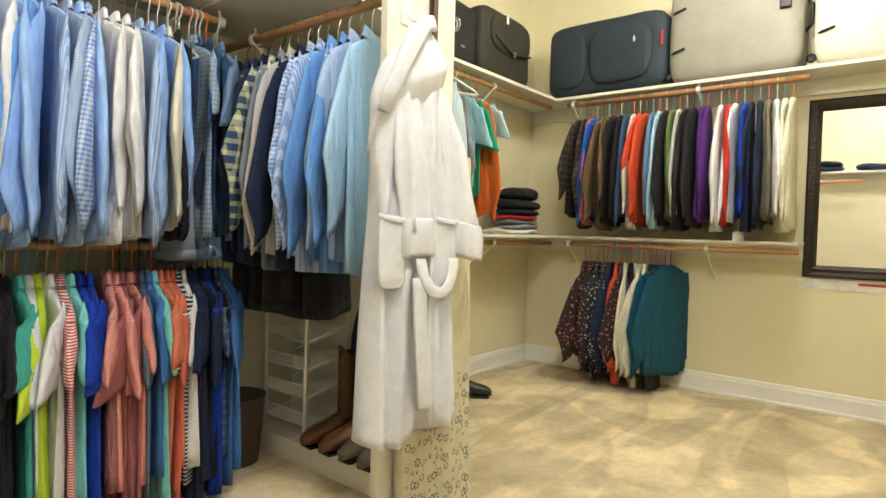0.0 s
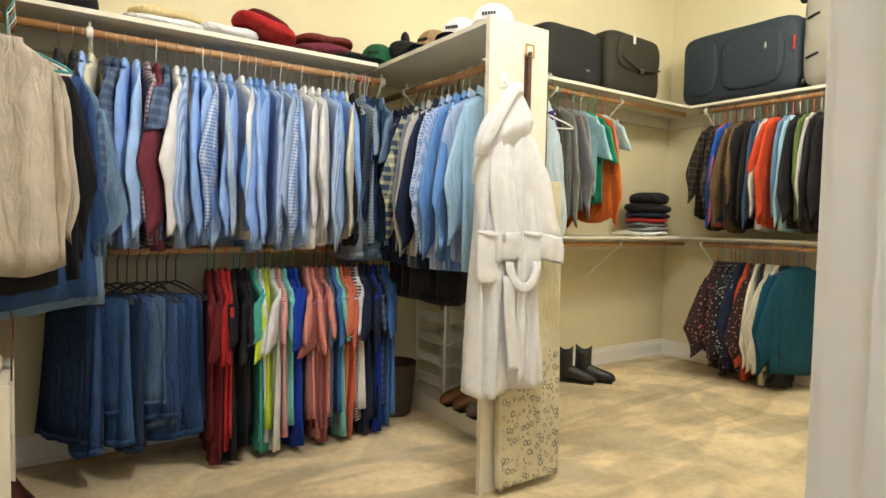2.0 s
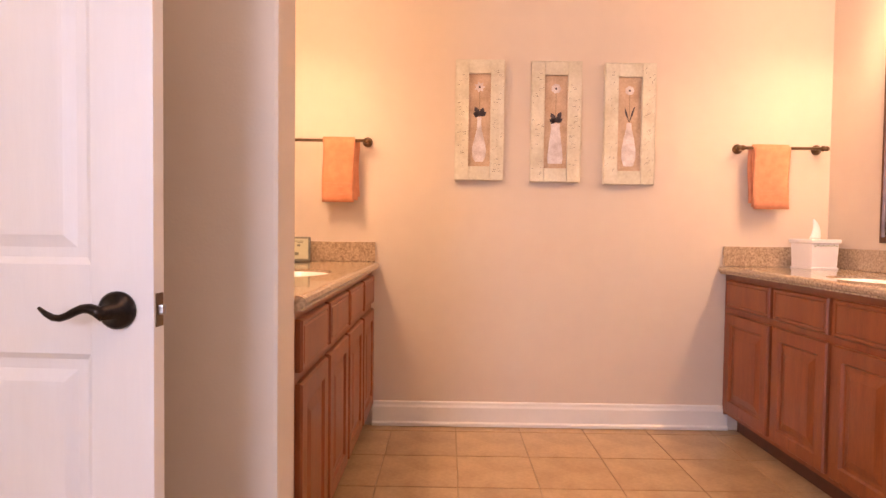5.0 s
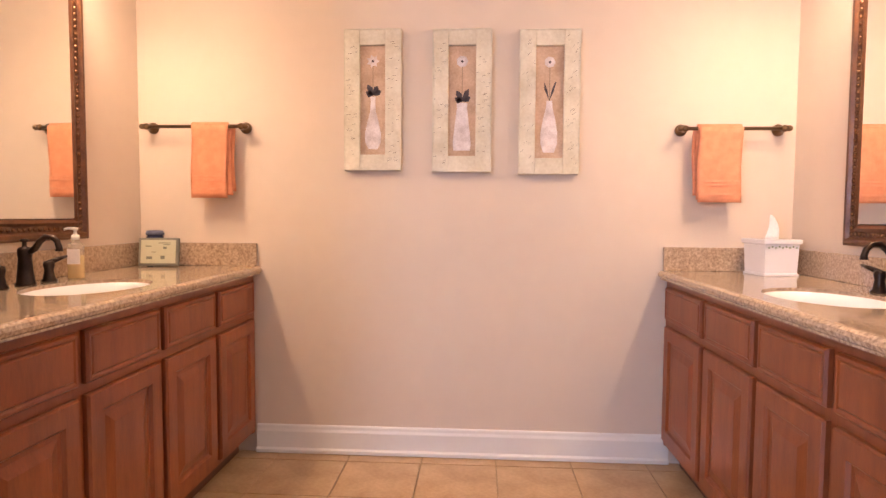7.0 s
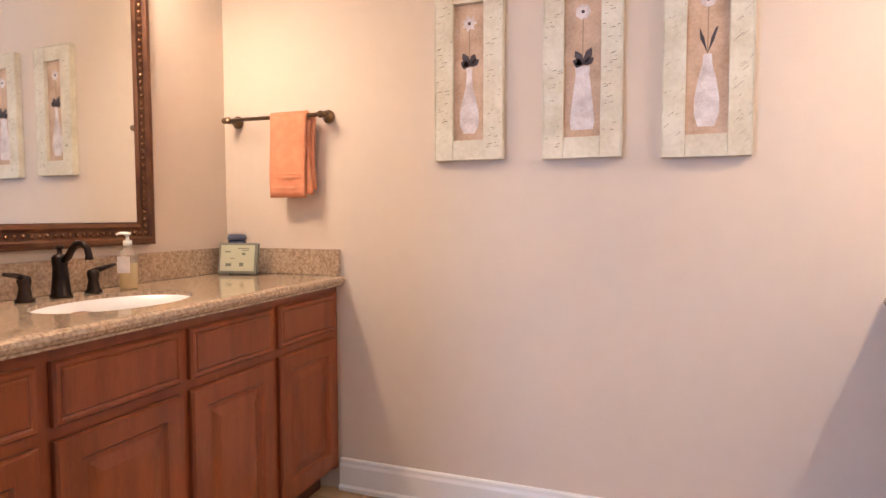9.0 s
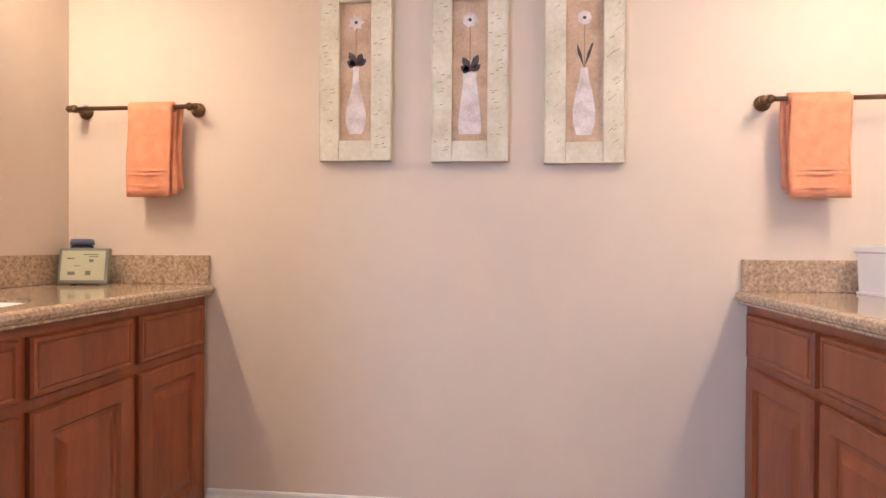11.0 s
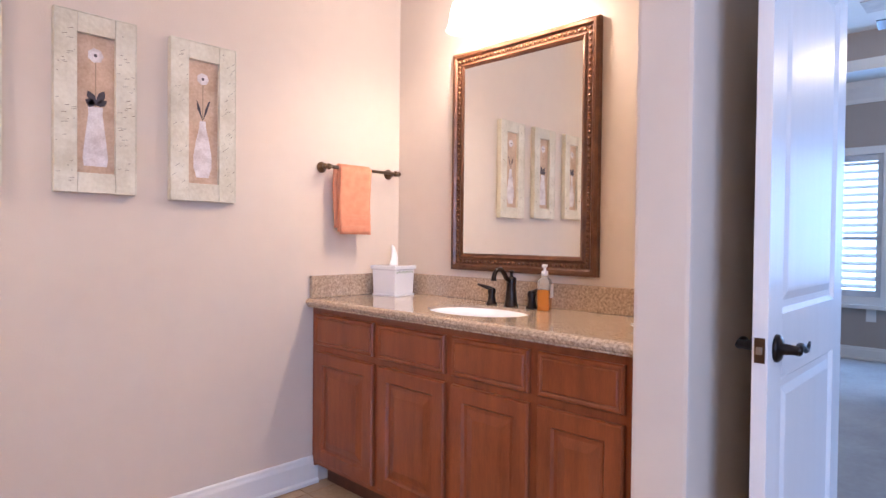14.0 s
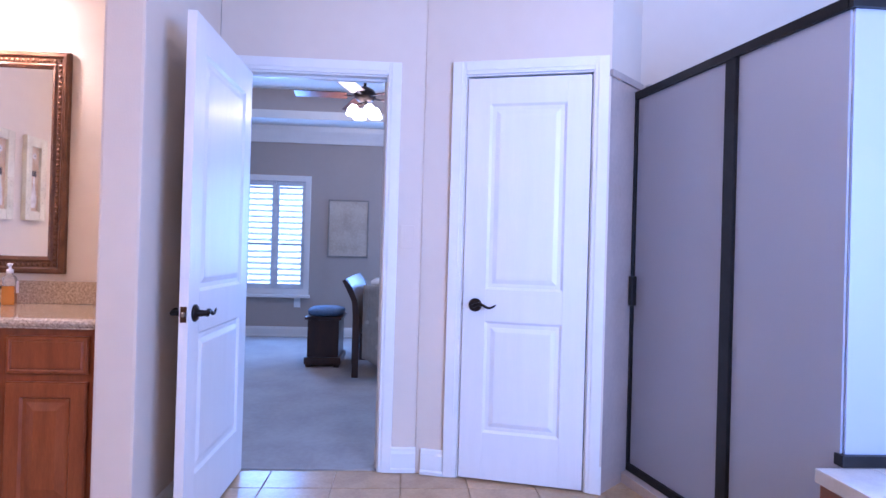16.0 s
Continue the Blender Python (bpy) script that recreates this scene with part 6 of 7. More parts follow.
def picture(x0, x1, z0, z1, kind, seed):
    rnd = random.Random(seed)
    t = thing("wall_picture", ("sepia daisy print in a weathered cream frame", "sepia dark-leaved flower print in a weathered cream frame", "sepia tulip print in a weathered cream frame")[kind], "picture", group="three flower pictures")
    w = 0.066
    for nm, b in (("stile", (x0, x0 + w, z0, z1)), ("stile", (x1 - w, x1, z0, z1)), ("rail", (x0 + w + 0.0008, x1 - w - 0.0008, z1 - w, z1)), ("rail", (x0 + w + 0.0008, x1 - w - 0.0008, z0, z0 + w))):
        part(nm, slab(b[0], b[1], -0.030 if nm == "stile" else -0.0285, -0.008, b[2], b[3], bevel=0.0015), weath, t)
    for b in ((x0 - 0.003, x0, z0 - 0.003, z1 + 0.003), (x1, x1 + 0.003, z0 - 0.003, z1 + 0.003), (x0, x1, z0 - 0.003, z0), (x0, x1, z1, z1 + 0.003)):
        part("edge_strip", slab(b[0], b[1], -0.032, -0.002, b[2], b[3]), weath, t)
    for q in range(70):
        sx = rnd.choice((x0 + w * rnd.random(), x1 - w * rnd.random()))
        z, ln = rnd.uniform(z0 + 0.03, z1 - 0.03), rnd.uniform(0.004, 0.020)
        slope = (0.15, 0.12, 0.8)[kind]
        dx = ln
        a, b = max(x0 + 0.003, min(x1 - 0.003, sx)), max(x0 + 0.003, min(x1 - 0.003, sx + dx))
        if abs(b - a) > 0.002 and (b < x0 + w or a > x1 - w):
            bm = flat(bmesh.new(), [(a, z), (b, z + ln * slope), (b, z + ln * slope + 0.0018), (a, z + 0.0009)], -0.0306)
            part("crack_line", bm, crack, t)
    part("print", slab(x0 + w - 0.004, x1 - w + 0.004, -0.012, -0.006, z0 + w - 0.004, z1 - w + 0.004), sepia, t, "sepia botanical print")
    cx, zb, zt = (x0 + x1) / 2, z0 + w + 0.025, z1 - w
    Hh = zt - zb
    prof = (((0.02, 0), (0.034, 0.03), (0.036, 0.07), (0.026, 0.12), (0.013, 0.17), (0.010, 0.22), (0.012, 0.24)), ((0.036, 0), (0.040, 0.03), (0.034, 0.09), (0.028, 0.14), (0.022, 0.19), (0.024, 0.215)), ((0.024, 0), (0.036, 0.04), (0.036, 0.09), (0.026, 0.15), (0.014, 0.20), (0.012, 0.23)))[kind]
    k = Hh / 0.47
    bm = flat(bmesh.new(), [(cx + r, zb + h * k) for r, h in prof] + [(cx - r, zb + h * k) for r, h in reversed(prof)], -0.0126)
    part("printed_vase", bm, vasep, t)
    top = zb + prof[-1][1] * k
    fz = zb + 0.40 * k
    part("printed_stem", flat(bmesh.new(), [(cx - 0.0015, top), (cx + 0.0015, top), (cx + 0.002, fz), (cx - 0.001, fz)], -0.0128), stemp, t)
    if kind == 2:
        leaves = [[(0, 0), (-0.022, 0.05), (-0.024, 0.085), (-0.010, 0.05)], [(0, 0), (0.010, 0.05), (0.022, 0.08), (0.030, 0.085), (0.018, 0.04)]]
    else:
        leaves = []
        for ang, ln in ((150, 0.034), (115, 0.052), (62, 0.060 if kind else 0.046), (28, 0.040), (172, 0.026)):
            ca, sa = math.cos(radians(ang)), math.sin(radians(ang))
            leaves.append([(ca * ln * u_ - sa * w_, 0.006 + sa * ln * u_ + ca * w_) for u_, w_ in ((0, 0), (0.3, -0.010), (0.65, -0.013), (0.9, -0.006), (1.05, 0.002), (0.75, 0.012), (0.4, 0.009))])
    for lf in leaves:
        part("printed_leaf", flat(bmesh.new(), [(cx + a, top + b * k) for a, b in lf], -0.0129), leafp, t)
    n = 14
    r0, r1 = ((0.030, 0.018), (0.026, 0.023), (0.024, 0.022))[kind]
    bm = flat(bmesh.new(), [(cx + (r0 if q % 2 == 0 else r1) * math.cos(2 * math.pi * q / n), fz + (r0 if q % 2 == 0 else r1) * math.sin(2 * math.pi * q / n)) for q in range(n)], -0.0130)
    part("printed_blossom", bm, vasep, t)
    bm = flat(bmesh.new(), [(cx + 0.006 * math.cos(2 * math.pi * q / 10), fz + 0.006 * math.sin(2 * math.pi * q / 10)) for q in range(10)], -0.0133)
    part("printed_blossom_eye", bm, leafp, t)


picture(-0.642, -0.397, 1.297, 1.905, 0, 1)
picture(-0.252, 0.0, 1.291, 1.901, 1, 2)
picture(0.126, 0.380, 1.282, 1.895, 2, 3)

terryo = surf("coral_terry", (0.86, 0.36, 0.20), (0.76, 0.29, 0.15), 30, 0.95, 1.0, 330)


def towel_bar(x0, x1, z, tx0, tx1, drop, seed):
    t = thing("towel_bar", "bronze towel bar with round end posts on the wall", "towel bar", group="towel bars")
    part("bar", tube(bmesh.new(), [(x0, -0.062, z), (x1, -0.062, z)], 0.008, 12), BARM, t, smooth=True)
    for x in (x0 + 0.012, x1 - 0.012):
        part("post", lathe(bmesh.new(), [(0, -0.001), (0.026, -0.001), (0.026, -0.008), (0.020, -0.014), (0.012, -0.024), (0.011, -0.055), (0.015, -0.062), (0.011, -0.074), (0, -0.076)], 18, (x, 0, z), "y"), BARM, t, smooth=True)
    for x, d in ((x0, -1), (x1, 1)):
        part("finial", lathe(bmesh.new(), [(0, 0), (0.012, 0.0), (0.013, 0.010), (0.008, 0.018), (0, 0.02)], 14, (0, 0, 0), "x"), BARM, t, smooth=True, m=pose(x, -0.062, z) @ Matrix.Diagonal((d, 1, 1, 1)))
    # towel folded over the bar
    tw = thing("hand_towel", "coral orange terry hand towel folded over the bar", "towel", group="hand towels")
    rnd = random.Random(seed)

    def sheet(xa, xb, y, z0, z1, ph, th):
        bm = bmesh.new()
        rings = []
        n = 14
        for i in range(13):
            u = i / 12
            zz = z1 - (z1 - z0) * u
            f, bk = [], []
            for q in range(n + 1):
                v = q / n
                x = xa + (xb - xa) * v + 0.004 * math.sin(u * 5 + ph)
                wv = 0.0035 * math.sin(v * 9 + ph + u * 2) * u
                f.append((x, y - th + wv, zz))
                bk.append((x, y + th * 0.6 + wv, zz))
            rings.append(f + bk[::-1])
        return loft(bm, rings)

    part("front_fold", sheet(tx0, tx1, -0.078, z - drop, z + 0.004, seed, 0.007), terryo, tw, smooth=True)
    part("back_fold", sheet(tx0 + 0.012 * (1 if seed % 2 else -1), tx1 + 0.022 * (1 if seed % 2 else -1), -0.046, z - drop + 0.03, z + 0.004, seed + 1, 0.006), terryo, tw, smooth=True)
    part("side_fold", sheet((tx1 - 0.035) if seed % 2 else tx0, tx1 + 0.012 if seed % 2 else tx0 + 0.05, -0.0615, z - drop + 0.012, z - 0.02, seed + 2, 0.008), terryo, tw, smooth=True)
    part("top_fold", tube(bmesh.new(), [(tx0, -0.062, z), (tx1, -0.062, z)], 0.0185, 16), terryo, tw, smooth=True)
    for dz in (0.22, 0.235, 0.275):
        part("woven_band", slab(tx0 + 0.006, tx1 - 0.002, -0.0885, -0.0865, z - dz - 0.006, z - dz + 0.004, bevel=0.001), surf("coral_band", (0.82, 0.36, 0.20), (0.76, 0.30, 0.16), 40, 0.8, 0.5, 300), tw)


towel_bar(-1.54, -1.085, 1.483, -1.315, -1.155, 0.315, 1)
towel_bar(0.805, 1.235, 1.468, 0.868, 1.045, 0.31, 2)

# tissue box
tb = thing("tissue_box", "white ceramic tissue box cover with green leaf border and a tissue", "tissue box", pose(1.15, -0.135, 0.8625, 0, 0, 8))
bm = loft(bmesh.new(), [[(sx * r, sy * r, z) for sx, sy in ((-1, -1), (1, -1), (1, 1), (-1, 1))] for r, z in ((0.072, 0.0), (0.073, 0.008), (0.068, 0.010), (0.072, 0.125), (0.079, 0.13), (0.080, 0.145), (0.072, 0.148), (0.03, 0.148))])
part("box", bm, PORC, tb)
lfm = surf("green_border", (0.25, 0.32, 0.18), (0.35, 0.4, 0.25), 50, 0.5)
for k in range(9):
    for s in (-1, 1):
        part("painted_leaf", slab(-0.06 + 0.0145 * k, -0.053 + 0.0145 * k, s * 0.0735 - 0.0006, s * 0.0735 + 0.0006, 0.110 + 0.004 * (k % 2), 0.117 + 0.004 * (k % 2)), lfm, tb)
rows = []
for i in range(9):
    u = i / 8
    w = 0.028 * (1 - u) ** 0.6 + 0.003
    rows.append([(w * math.cos(a) + 0.012 * math.sin(u * 3), 0.010 * math.sin(a) * (1 - 0.6 * u) + 0.01 * u, 0.146 + 0.10 * u) for a in (2 * math.pi * q / 14 for q in range(14))])
part("tissue", loft(bmesh.new(), rows), surf("tissue_paper", (0.85, 0.84, 0.82), None, 12, 0.9, 0.5, 80), tb, "white paper tissue", True)
# soap dispensers
amber = clear("amber_soap", (0.85, 0.32, 0.05), 0.12, 0.55)
clearp = clear("clear_plastic", (0.92, 0.85, 0.74), 0.08, 0.75)


def dispenser(label, at, liquid, square):
    t = thing("soap_dispenser", label, "soap bottle", pose(*at, 0, 0, 20) @ Matrix.Diagonal((0.84, 0.84, 0.88, 1)))
    n = 4 if square else 20
    a0 = math.pi / 4 if square else 0
    ring = lambda r, z: [(r * math.cos(a0 + 2 * math.pi * q / n) * (1.2 if square else 1), r * math.sin(a0 + 2 * math.pi * q / n) * (1.2 if square else 1), z) for q in range(n)]
    part("liquid", loft(bmesh.new(), [ring(0.0305, 0.001), ring(0.032, 0.004), ring(0.032, 0.095)]), liquid, t, "orange liquid soap", not square)
    part("bottle_neck", loft(bmesh.new(), [ring(0.032, 0.0955), ring(0.032, 0.13), ring(0.026, 0.142), ring(0.015, 0.147), ring(0.014, 0.16)]), clearp, t)
    part("label", slab(-0.024, 0.024, -0.036 if square else -0.034, -0.0335 if square else -0.0325, 0.06, 0.12), surf("paper_label", (0.78, 0.72, 0.68), None, 40, 0.6), t, "pale paper label")
    part("pump", lathe(bmesh.new(), [(0, 0.158), (0.016, 0.158), (0.016, 0.176), (0.007, 0.179), (0.006, 0.195), (0.012, 0.197), (0.012, 0.207), (0, 0.208)], 16), PLASTW, t, "white pump", True)
    part("spout", tube(bmesh.new(), [(0, 0, 0.203), (-0.03, 0, 0.204), (-0.042, 0, 0.198)], [0.006, 0.005, 0.004], 8), PLASTW, t, smooth=True)


dispenser("clear bottle of amber liquid soap with white pump", (1.185, -1.0, 0.8625), amber, True)
dispenser("foaming hand soap bottle with white pump and printed label", (-1.49, -0.60, 0.8625), clear("pale_soap", (0.85, 0.66, 0.35), 0.12, 0.5), False)
# weather display with candle jar behind, and a small dish
wd = thing("weather_display", "grey framed weather display standing on the worktop", "clock", pose(-1.455, -0.115, 0.865, -9, 0, 8))
part("frame", slab(-0.085, 0.085, -0.010, 0.010, 0.0, 0.125, bevel=0.006), surf("grey_plastic", (0.20, 0.20, 0.16), (0.15, 0.15, 0.12), 20, 0.4), wd)
part("screen", slab(-0.074, 0.074, -0.0115, -0.0102, 0.012, 0.115), surf("lcd_panel", (0.55, 0.55, 0.40), (0.50, 0.50, 0.36), 10, 0.15, coat=0.6), wd, "pale green display panel")
lcd = surf("lcd_ink", (0.16, 0.17, 0.13), None, 30, 0.4)
for x0, x1, z0, z1 in ((-0.05, -0.025, 0.03, 0.042), (0.01, 0.028, 0.03, 0.045), (0.02, 0.035, 0.075, 0.085), (-0.055, -0.03, 0.085, 0.09), (0.0, 0.05, 0.10, 0.103), (0.02, 0.05, 0.093, 0.096), (-0.03, -0.01, 0.06, 0.063)):
    part("digit_bar", slab(x0, x1, -0.0122, -0.0116, z0, z1), lcd, wd)
part("stand", slab(-0.03, 0.03, 0.010, 0.04, 0.0, 0.012, bevel=0.002), surf("grey_plastic", (0.20, 0.20, 0.16)), wd)
cj = thing("candle_jar", "dark blue candle jar with lid behind the display", "candle", (-1.50, -0.06, 0.8625))
part("jar", lathe(bmesh.new(), [(0, 0), (0.034, 0), (0.036, 0.01), (0.036, 0.13), (0.030, 0.137), (0, 0.137)], 20), surf("blue_glass", (0.05, 0.06, 0.12), (0.04, 0.05, 0.10), 10, 0.15), cj, smooth=True)
part("lid", lathe(bmesh.new(), [(0, 0.1375), (0.038, 0.1375), (0.039, 0.145), (0.034, 0.158), (0.02, 0.16), (0, 0.16)], 20), surf("blue_lid", (0.10, 0.11, 0.17), None, 10, 0.35), cj, "blue-grey lid", True)
dp = thing("soap_dish", "small white dish with a folded paper on the worktop", "dish", (1.02, -1.50, 0.8625))
part("dish", lathe(bmesh.new(), [(0, 0), (0.03, 0), (0.05, 0.012), (0.052, 0.014), (0.03, 0.006), (0, 0.005)], 20), PORC, dp, smooth=True)
sw = thing("light_switch", "beige wall plate beside the bedroom door", "switch")
part("plate", slab(1.564, 1.5685, -2.765, -2.69, 1.16, 1.28, bevel=0.002), WALL, sw)
part("rocker", slab(1.561, 1.5645, -2.743, -2.712, 1.19, 1.25, bevel=0.001), WALL, sw)

# ---- shower and tub ----
stile = surf("shower_tile", (0.50, 0.40, 0.34), (0.42, 0.33, 0.28), 5, 0.4, 0.1, 40)
frost = clear("frosted_shower_glass", (0.62, 0.62, 0.70), 0.45, 0.55)
SA, SC = Vector((1.50, -3.90, 0)), Vector((0.30, -4.13, 0))
SB = SA.lerp(SC, 0.575)
sd = (SC - SA).normalized()
sang = math.degrees(math.atan2(sd.y, sd.x))
sh = thing("shower_enclosure", "frosted glass shower enclosure with black metal frame", "shower")
SHM = pose(SA.x, SA.y, 0, 0, 0, sang)
L, Lb = (SC - SA).length, (SB - SA).length
for nm, b in (("wall_post", (0, 0.028, -0.018, 0.018, 0.09, 1.96)), ("mid_post", (Lb - 0.03, Lb + 0.03, -0.02, 0.02, 0.09, 1.96)), ("top_rail", (-0.02, L, -0.02, 0.02, 1.9605, 2.0)), ("bottom_rail", (0.0, L, -0.018, 0.018, 0.052, 0.0895))):
    part(nm, slab(*b, bevel=0.003), BLACKM, sh, m=SHM)
for a, b in ((0.029, Lb - 0.031), (Lb + 0.031, L - 0.002)):
    part("glass_pane", slab(a, b, -0.004, 0.004, 0.09, 1.96), frost, sh, "frosted glass pane", m=SHM)
part("door_pull", slab(0.03, 0.06, -0.04, -0.012, 0.90, 1.05, bevel=0.004), BLACKM, sh, "black door pull", m=SHM @ Matrix.Diagonal((1, -1, 1, 1)))
part("door_pull", slab(0.03, 0.06, 0.012, 0.04, 0.90, 1.05, bevel=0.004), BLACKM, sh, "black door pull", m=SHM @ Matrix.Diagonal((1, -1, 1, 1)))
SD = Vector((SC.x - 0.02, -5.2, 0))
part("side_pane", slab(SC.x - 0.008, SC.x, -5.2, SC.y - 0.005, 0.54, 1.96), frost, sh, "frosted glass side pane")
part("side_top_rail", slab(SC.x - 0.024, SC.x + 0.016, -5.2, SC.y + 0.015, 1.9605, 2.0, bevel=0.003), BLACKM, sh)
part("side_bottom_rail", slab(SC.x - 0.024, SC.x + 0.016, -5.2, SC.y + 0.015, 0.502, 0.5395, bevel=0.003), BLACKM, sh)
part("curb", slab(-0.0, L, -0.06, 0.06, 0.0, 0.05, bevel=0.004), stile, sh, "tiled curb", m=SHM)
setting("wall_shower_tile", slab(1.545, 1.568, -5.98, -3.97, 0, 2.02), stile)
setting("wall_shower_cap", slab(1.53, 1.568, -5.98, -3.97, 2.02, 2.06, bevel=0.006), stile)
PE = DM @ Vector((0, -0.9, 0))
RM = pose(PE.x, PE.y, 0, 0, 0, math.degrees(math.atan2(SA.y - PE.y, SA.x - PE.x)))
bm = slab(0.0, (SA - PE).length + 0.05, 0.0, 0.05, 0, 2.02)
box(bm, -0.005, (SA - PE).length + 0.05, -0.012, 0.05, 2.0205, 2.055, bevel=0.004)
setting("wall_shower_return", bm, stile).matrix_basis = RM
setting("wall_shower_return_upper", slab(0.0, (SA - PE).length + 0.05, 0.005, 0.05, 2.0555, H), WALL).matrix_basis = RM
tbn = thing("bathtub", "built-in bathtub with pale deck and wooden front panel", "bathtub")
bm = slab(-1.9, 0.285, -4.22, -4.03, 0.455, 0.50, bevel=0.006)
box(bm, -1.9, 0.285, -5.4, -5.2, 0.455, 0.50, bevel=0.006)
box(bm, -1.9, -1.65, -5.199, -4.221, 0.455, 0.50, bevel=0.006)
box(bm, 0.06, 0.285, -5.199, -4.221, 0.455, 0.50, bevel=0.006)
part("deck", bm, surf("tub_deck_marble", (0.62, 0.56, 0.50), (0.54, 0.48, 0.43), 12, 0.2, coat=0.2), tbn)
part("front_panel", slab(-1.9, 0.27, -4.07, -4.05, 0.06, 0.454), WOOD, tbn, "cherry-stained wooden front panel")
for k in range(4):
    x = -1.85 + 0.53 * k
    part("raised_panel", slab(x, x + 0.47, -4.05, -4.036, 0.12, 0.41, bevel=0.008), WOOD, tbn)
part("end_panel", slab(0.2702, 0.285, -5.4, -4.05, 0.06, 0.454), WOOD, tbn)
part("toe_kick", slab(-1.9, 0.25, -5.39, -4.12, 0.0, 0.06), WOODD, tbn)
bm = bmesh.new()
rings = [[(-0.795 + a * math.copysign(abs(math.cos(q)) ** 0.6, math.cos(q)), -4.71 + b * math.copysign(abs(math.sin(q)) ** 0.6, math.sin(q)), z) for q in (2 * math.pi * k / 40 for k in range(40))] for a, b, z in ((0.88, 0.52, 0.501), (0.88, 0.52, 0.52), (0.80, 0.44, 0.522), (0.76, 0.40, 0.46), (0.70, 0.35, 0.2), (0.6, 0.28, 0.10))]
loft(bm, rings, False)
bm.faces.new([bm.verts.new(p) for p in rings[-1]])
part("tub", bm, PORC, tbn, "white acrylic tub", True)
bl = thing("bath_ceiling_lamp", "round white ceiling lamp in the bathroom", "ceiling lamp")
part("dome", lathe(bmesh.new(), [(0.14, H - 0.002), (0.14, H - 0.02), (0.12, H - 0.06), (0.07, H - 0.085), (0.0, H - 0.09)], 28, (-0.5, -3.3, 0)), glow("lit_bath_dome", (1, 0.85, 0.65), 3), bl, smooth=True).visible_shadow = False
wn = thing("window_tub", "white framed window over the bathtub", "window", kind="structure")
for b in ((-5.40, -3.85, 0.88, 0.93), (-5.40, -3.85, 2.07, 2.12), (-5.40, -5.35, 0.93, 2.07), (-3.90, -3.85, 0.93, 2.07), (-4.65, -4.60, 0.93, 2.07)):
    part("window_frame", slab(-2.045, -2.005, b[0], b[1], b[2], b[3], bevel=0.004), TRIM, wn)

# ---- bedroom ----
panew = glow("bright_daylight_pane", (0.62, 0.83, 1.0), 3.0)
slatm = surf("shutter_paint", (0.72, 0.74, 0.76), None, 10, 0.45)
for wi, (y0, y1) in enumerate(((-1.40, -0.64), (-3.22, -2.50))):
    w = thing("window_bedroom_%d" % (wi + 1), "white shuttered bedroom window with bright daylight behind", "window", kind="structure")
    part("daylight", slab(6.30, 6.305, y0, y1, 0.62, 2.0), panew, w, "bright daylight")
    for b in ((y0 - 0.07, y0, 0.545, 2.075), (y1, y1 + 0.07, 0.545, 2.075)):
        part("casing_side", slab(6.196, 6.2195, *b, bevel=0.004), TRIM, w)
    part("casing_head", slab(6.19, 6.2195, y0, y1, 2.0, 2.075, bevel=0.004), TRIM, w)
    part("sill", slab(6.15, 6.2195, y0 - 0.09, y1 + 0.09, 0.505, 0.5445, bevel=0.006), TRIM, w)
    part("apron", slab(6.2, 6.2195, y0, y1, 0.545, 0.62, bevel=0.004), TRIM, w)
    ym = (y0 + y1) / 2
    for a, b in ((y0, ym - 0.002), (ym + 0.002, y1)):
        for c in ((a, a + 0.045, 0.62, 2.0), (b - 0.045, b, 0.62, 2.0)):
            part("shutter_stile", slab(6.225, 6.255, c[0], c[1], c[2], c[3], bevel=0.003), slatm, w)
        for z0, z1 in ((0.62, 0.68), (1.17, 1.205), (1.94, 2.0)):
            part("shutter_rail", slab(6.225, 6.255, a + 0.0455, b - 0.0455, z0, z1, bevel=0.003), slatm, w)
        for z in [0.72 + 0.0745 * k for k in range(6)] + [1.245 + 0.0745 * k for k in range(10)]:
            part("slat", slab(-0.03, 0.03, a + 0.046, b - 0.046, -0.004, 0.004, bevel=0.002), slatm, w, m=pose(6.24, 0, z, 0, -32, 0))
crown = [(0, 0), (0.02, 0), (0.03, 0.02), (0.06, 0.05), (0.09, 0.07), (0.10, 0.10), (0, 0.10)]
setting("trim_crown_east", loft(bmesh.new(), [[(6.2195 - u, y, 2.5 + z * 2) for u, z in crown] for y in (-6, 1.5)]), TRIM)
bp = thing("map_picture", "framed pale map print between the bedroom windows", "picture")
for b in ((-2.22, -1.695, 1.04, 1.06), (-2.22, -1.695, 1.765, 1.785), (-2.22, -2.2, 1.0605, 1.7645), (-1.715, -1.695, 1.0605, 1.7645)):
    part("frame_side", slab(6.195, 6.218, b[0], b[1], b[2], b[3], bevel=0.003), surf("grey_frame", (0.30, 0.27, 0.23), None, 10, 0.4), bp)
part("print", slab(6.205, 6.215, -2.1995, -1.7155, 1.0605, 1.7645), surf("pale_map", (0.55, 0.48, 0.38), (0.42, 0.34, 0.26), 4.5, 0.6, detail=9), bp)
tagged(part("wall_outlet", slab(6.212, 6.2195, -1.37, -1.29, 0.38, 0.50, bevel=0.002), PLASTW), "white wall outlet plate", "outlet")
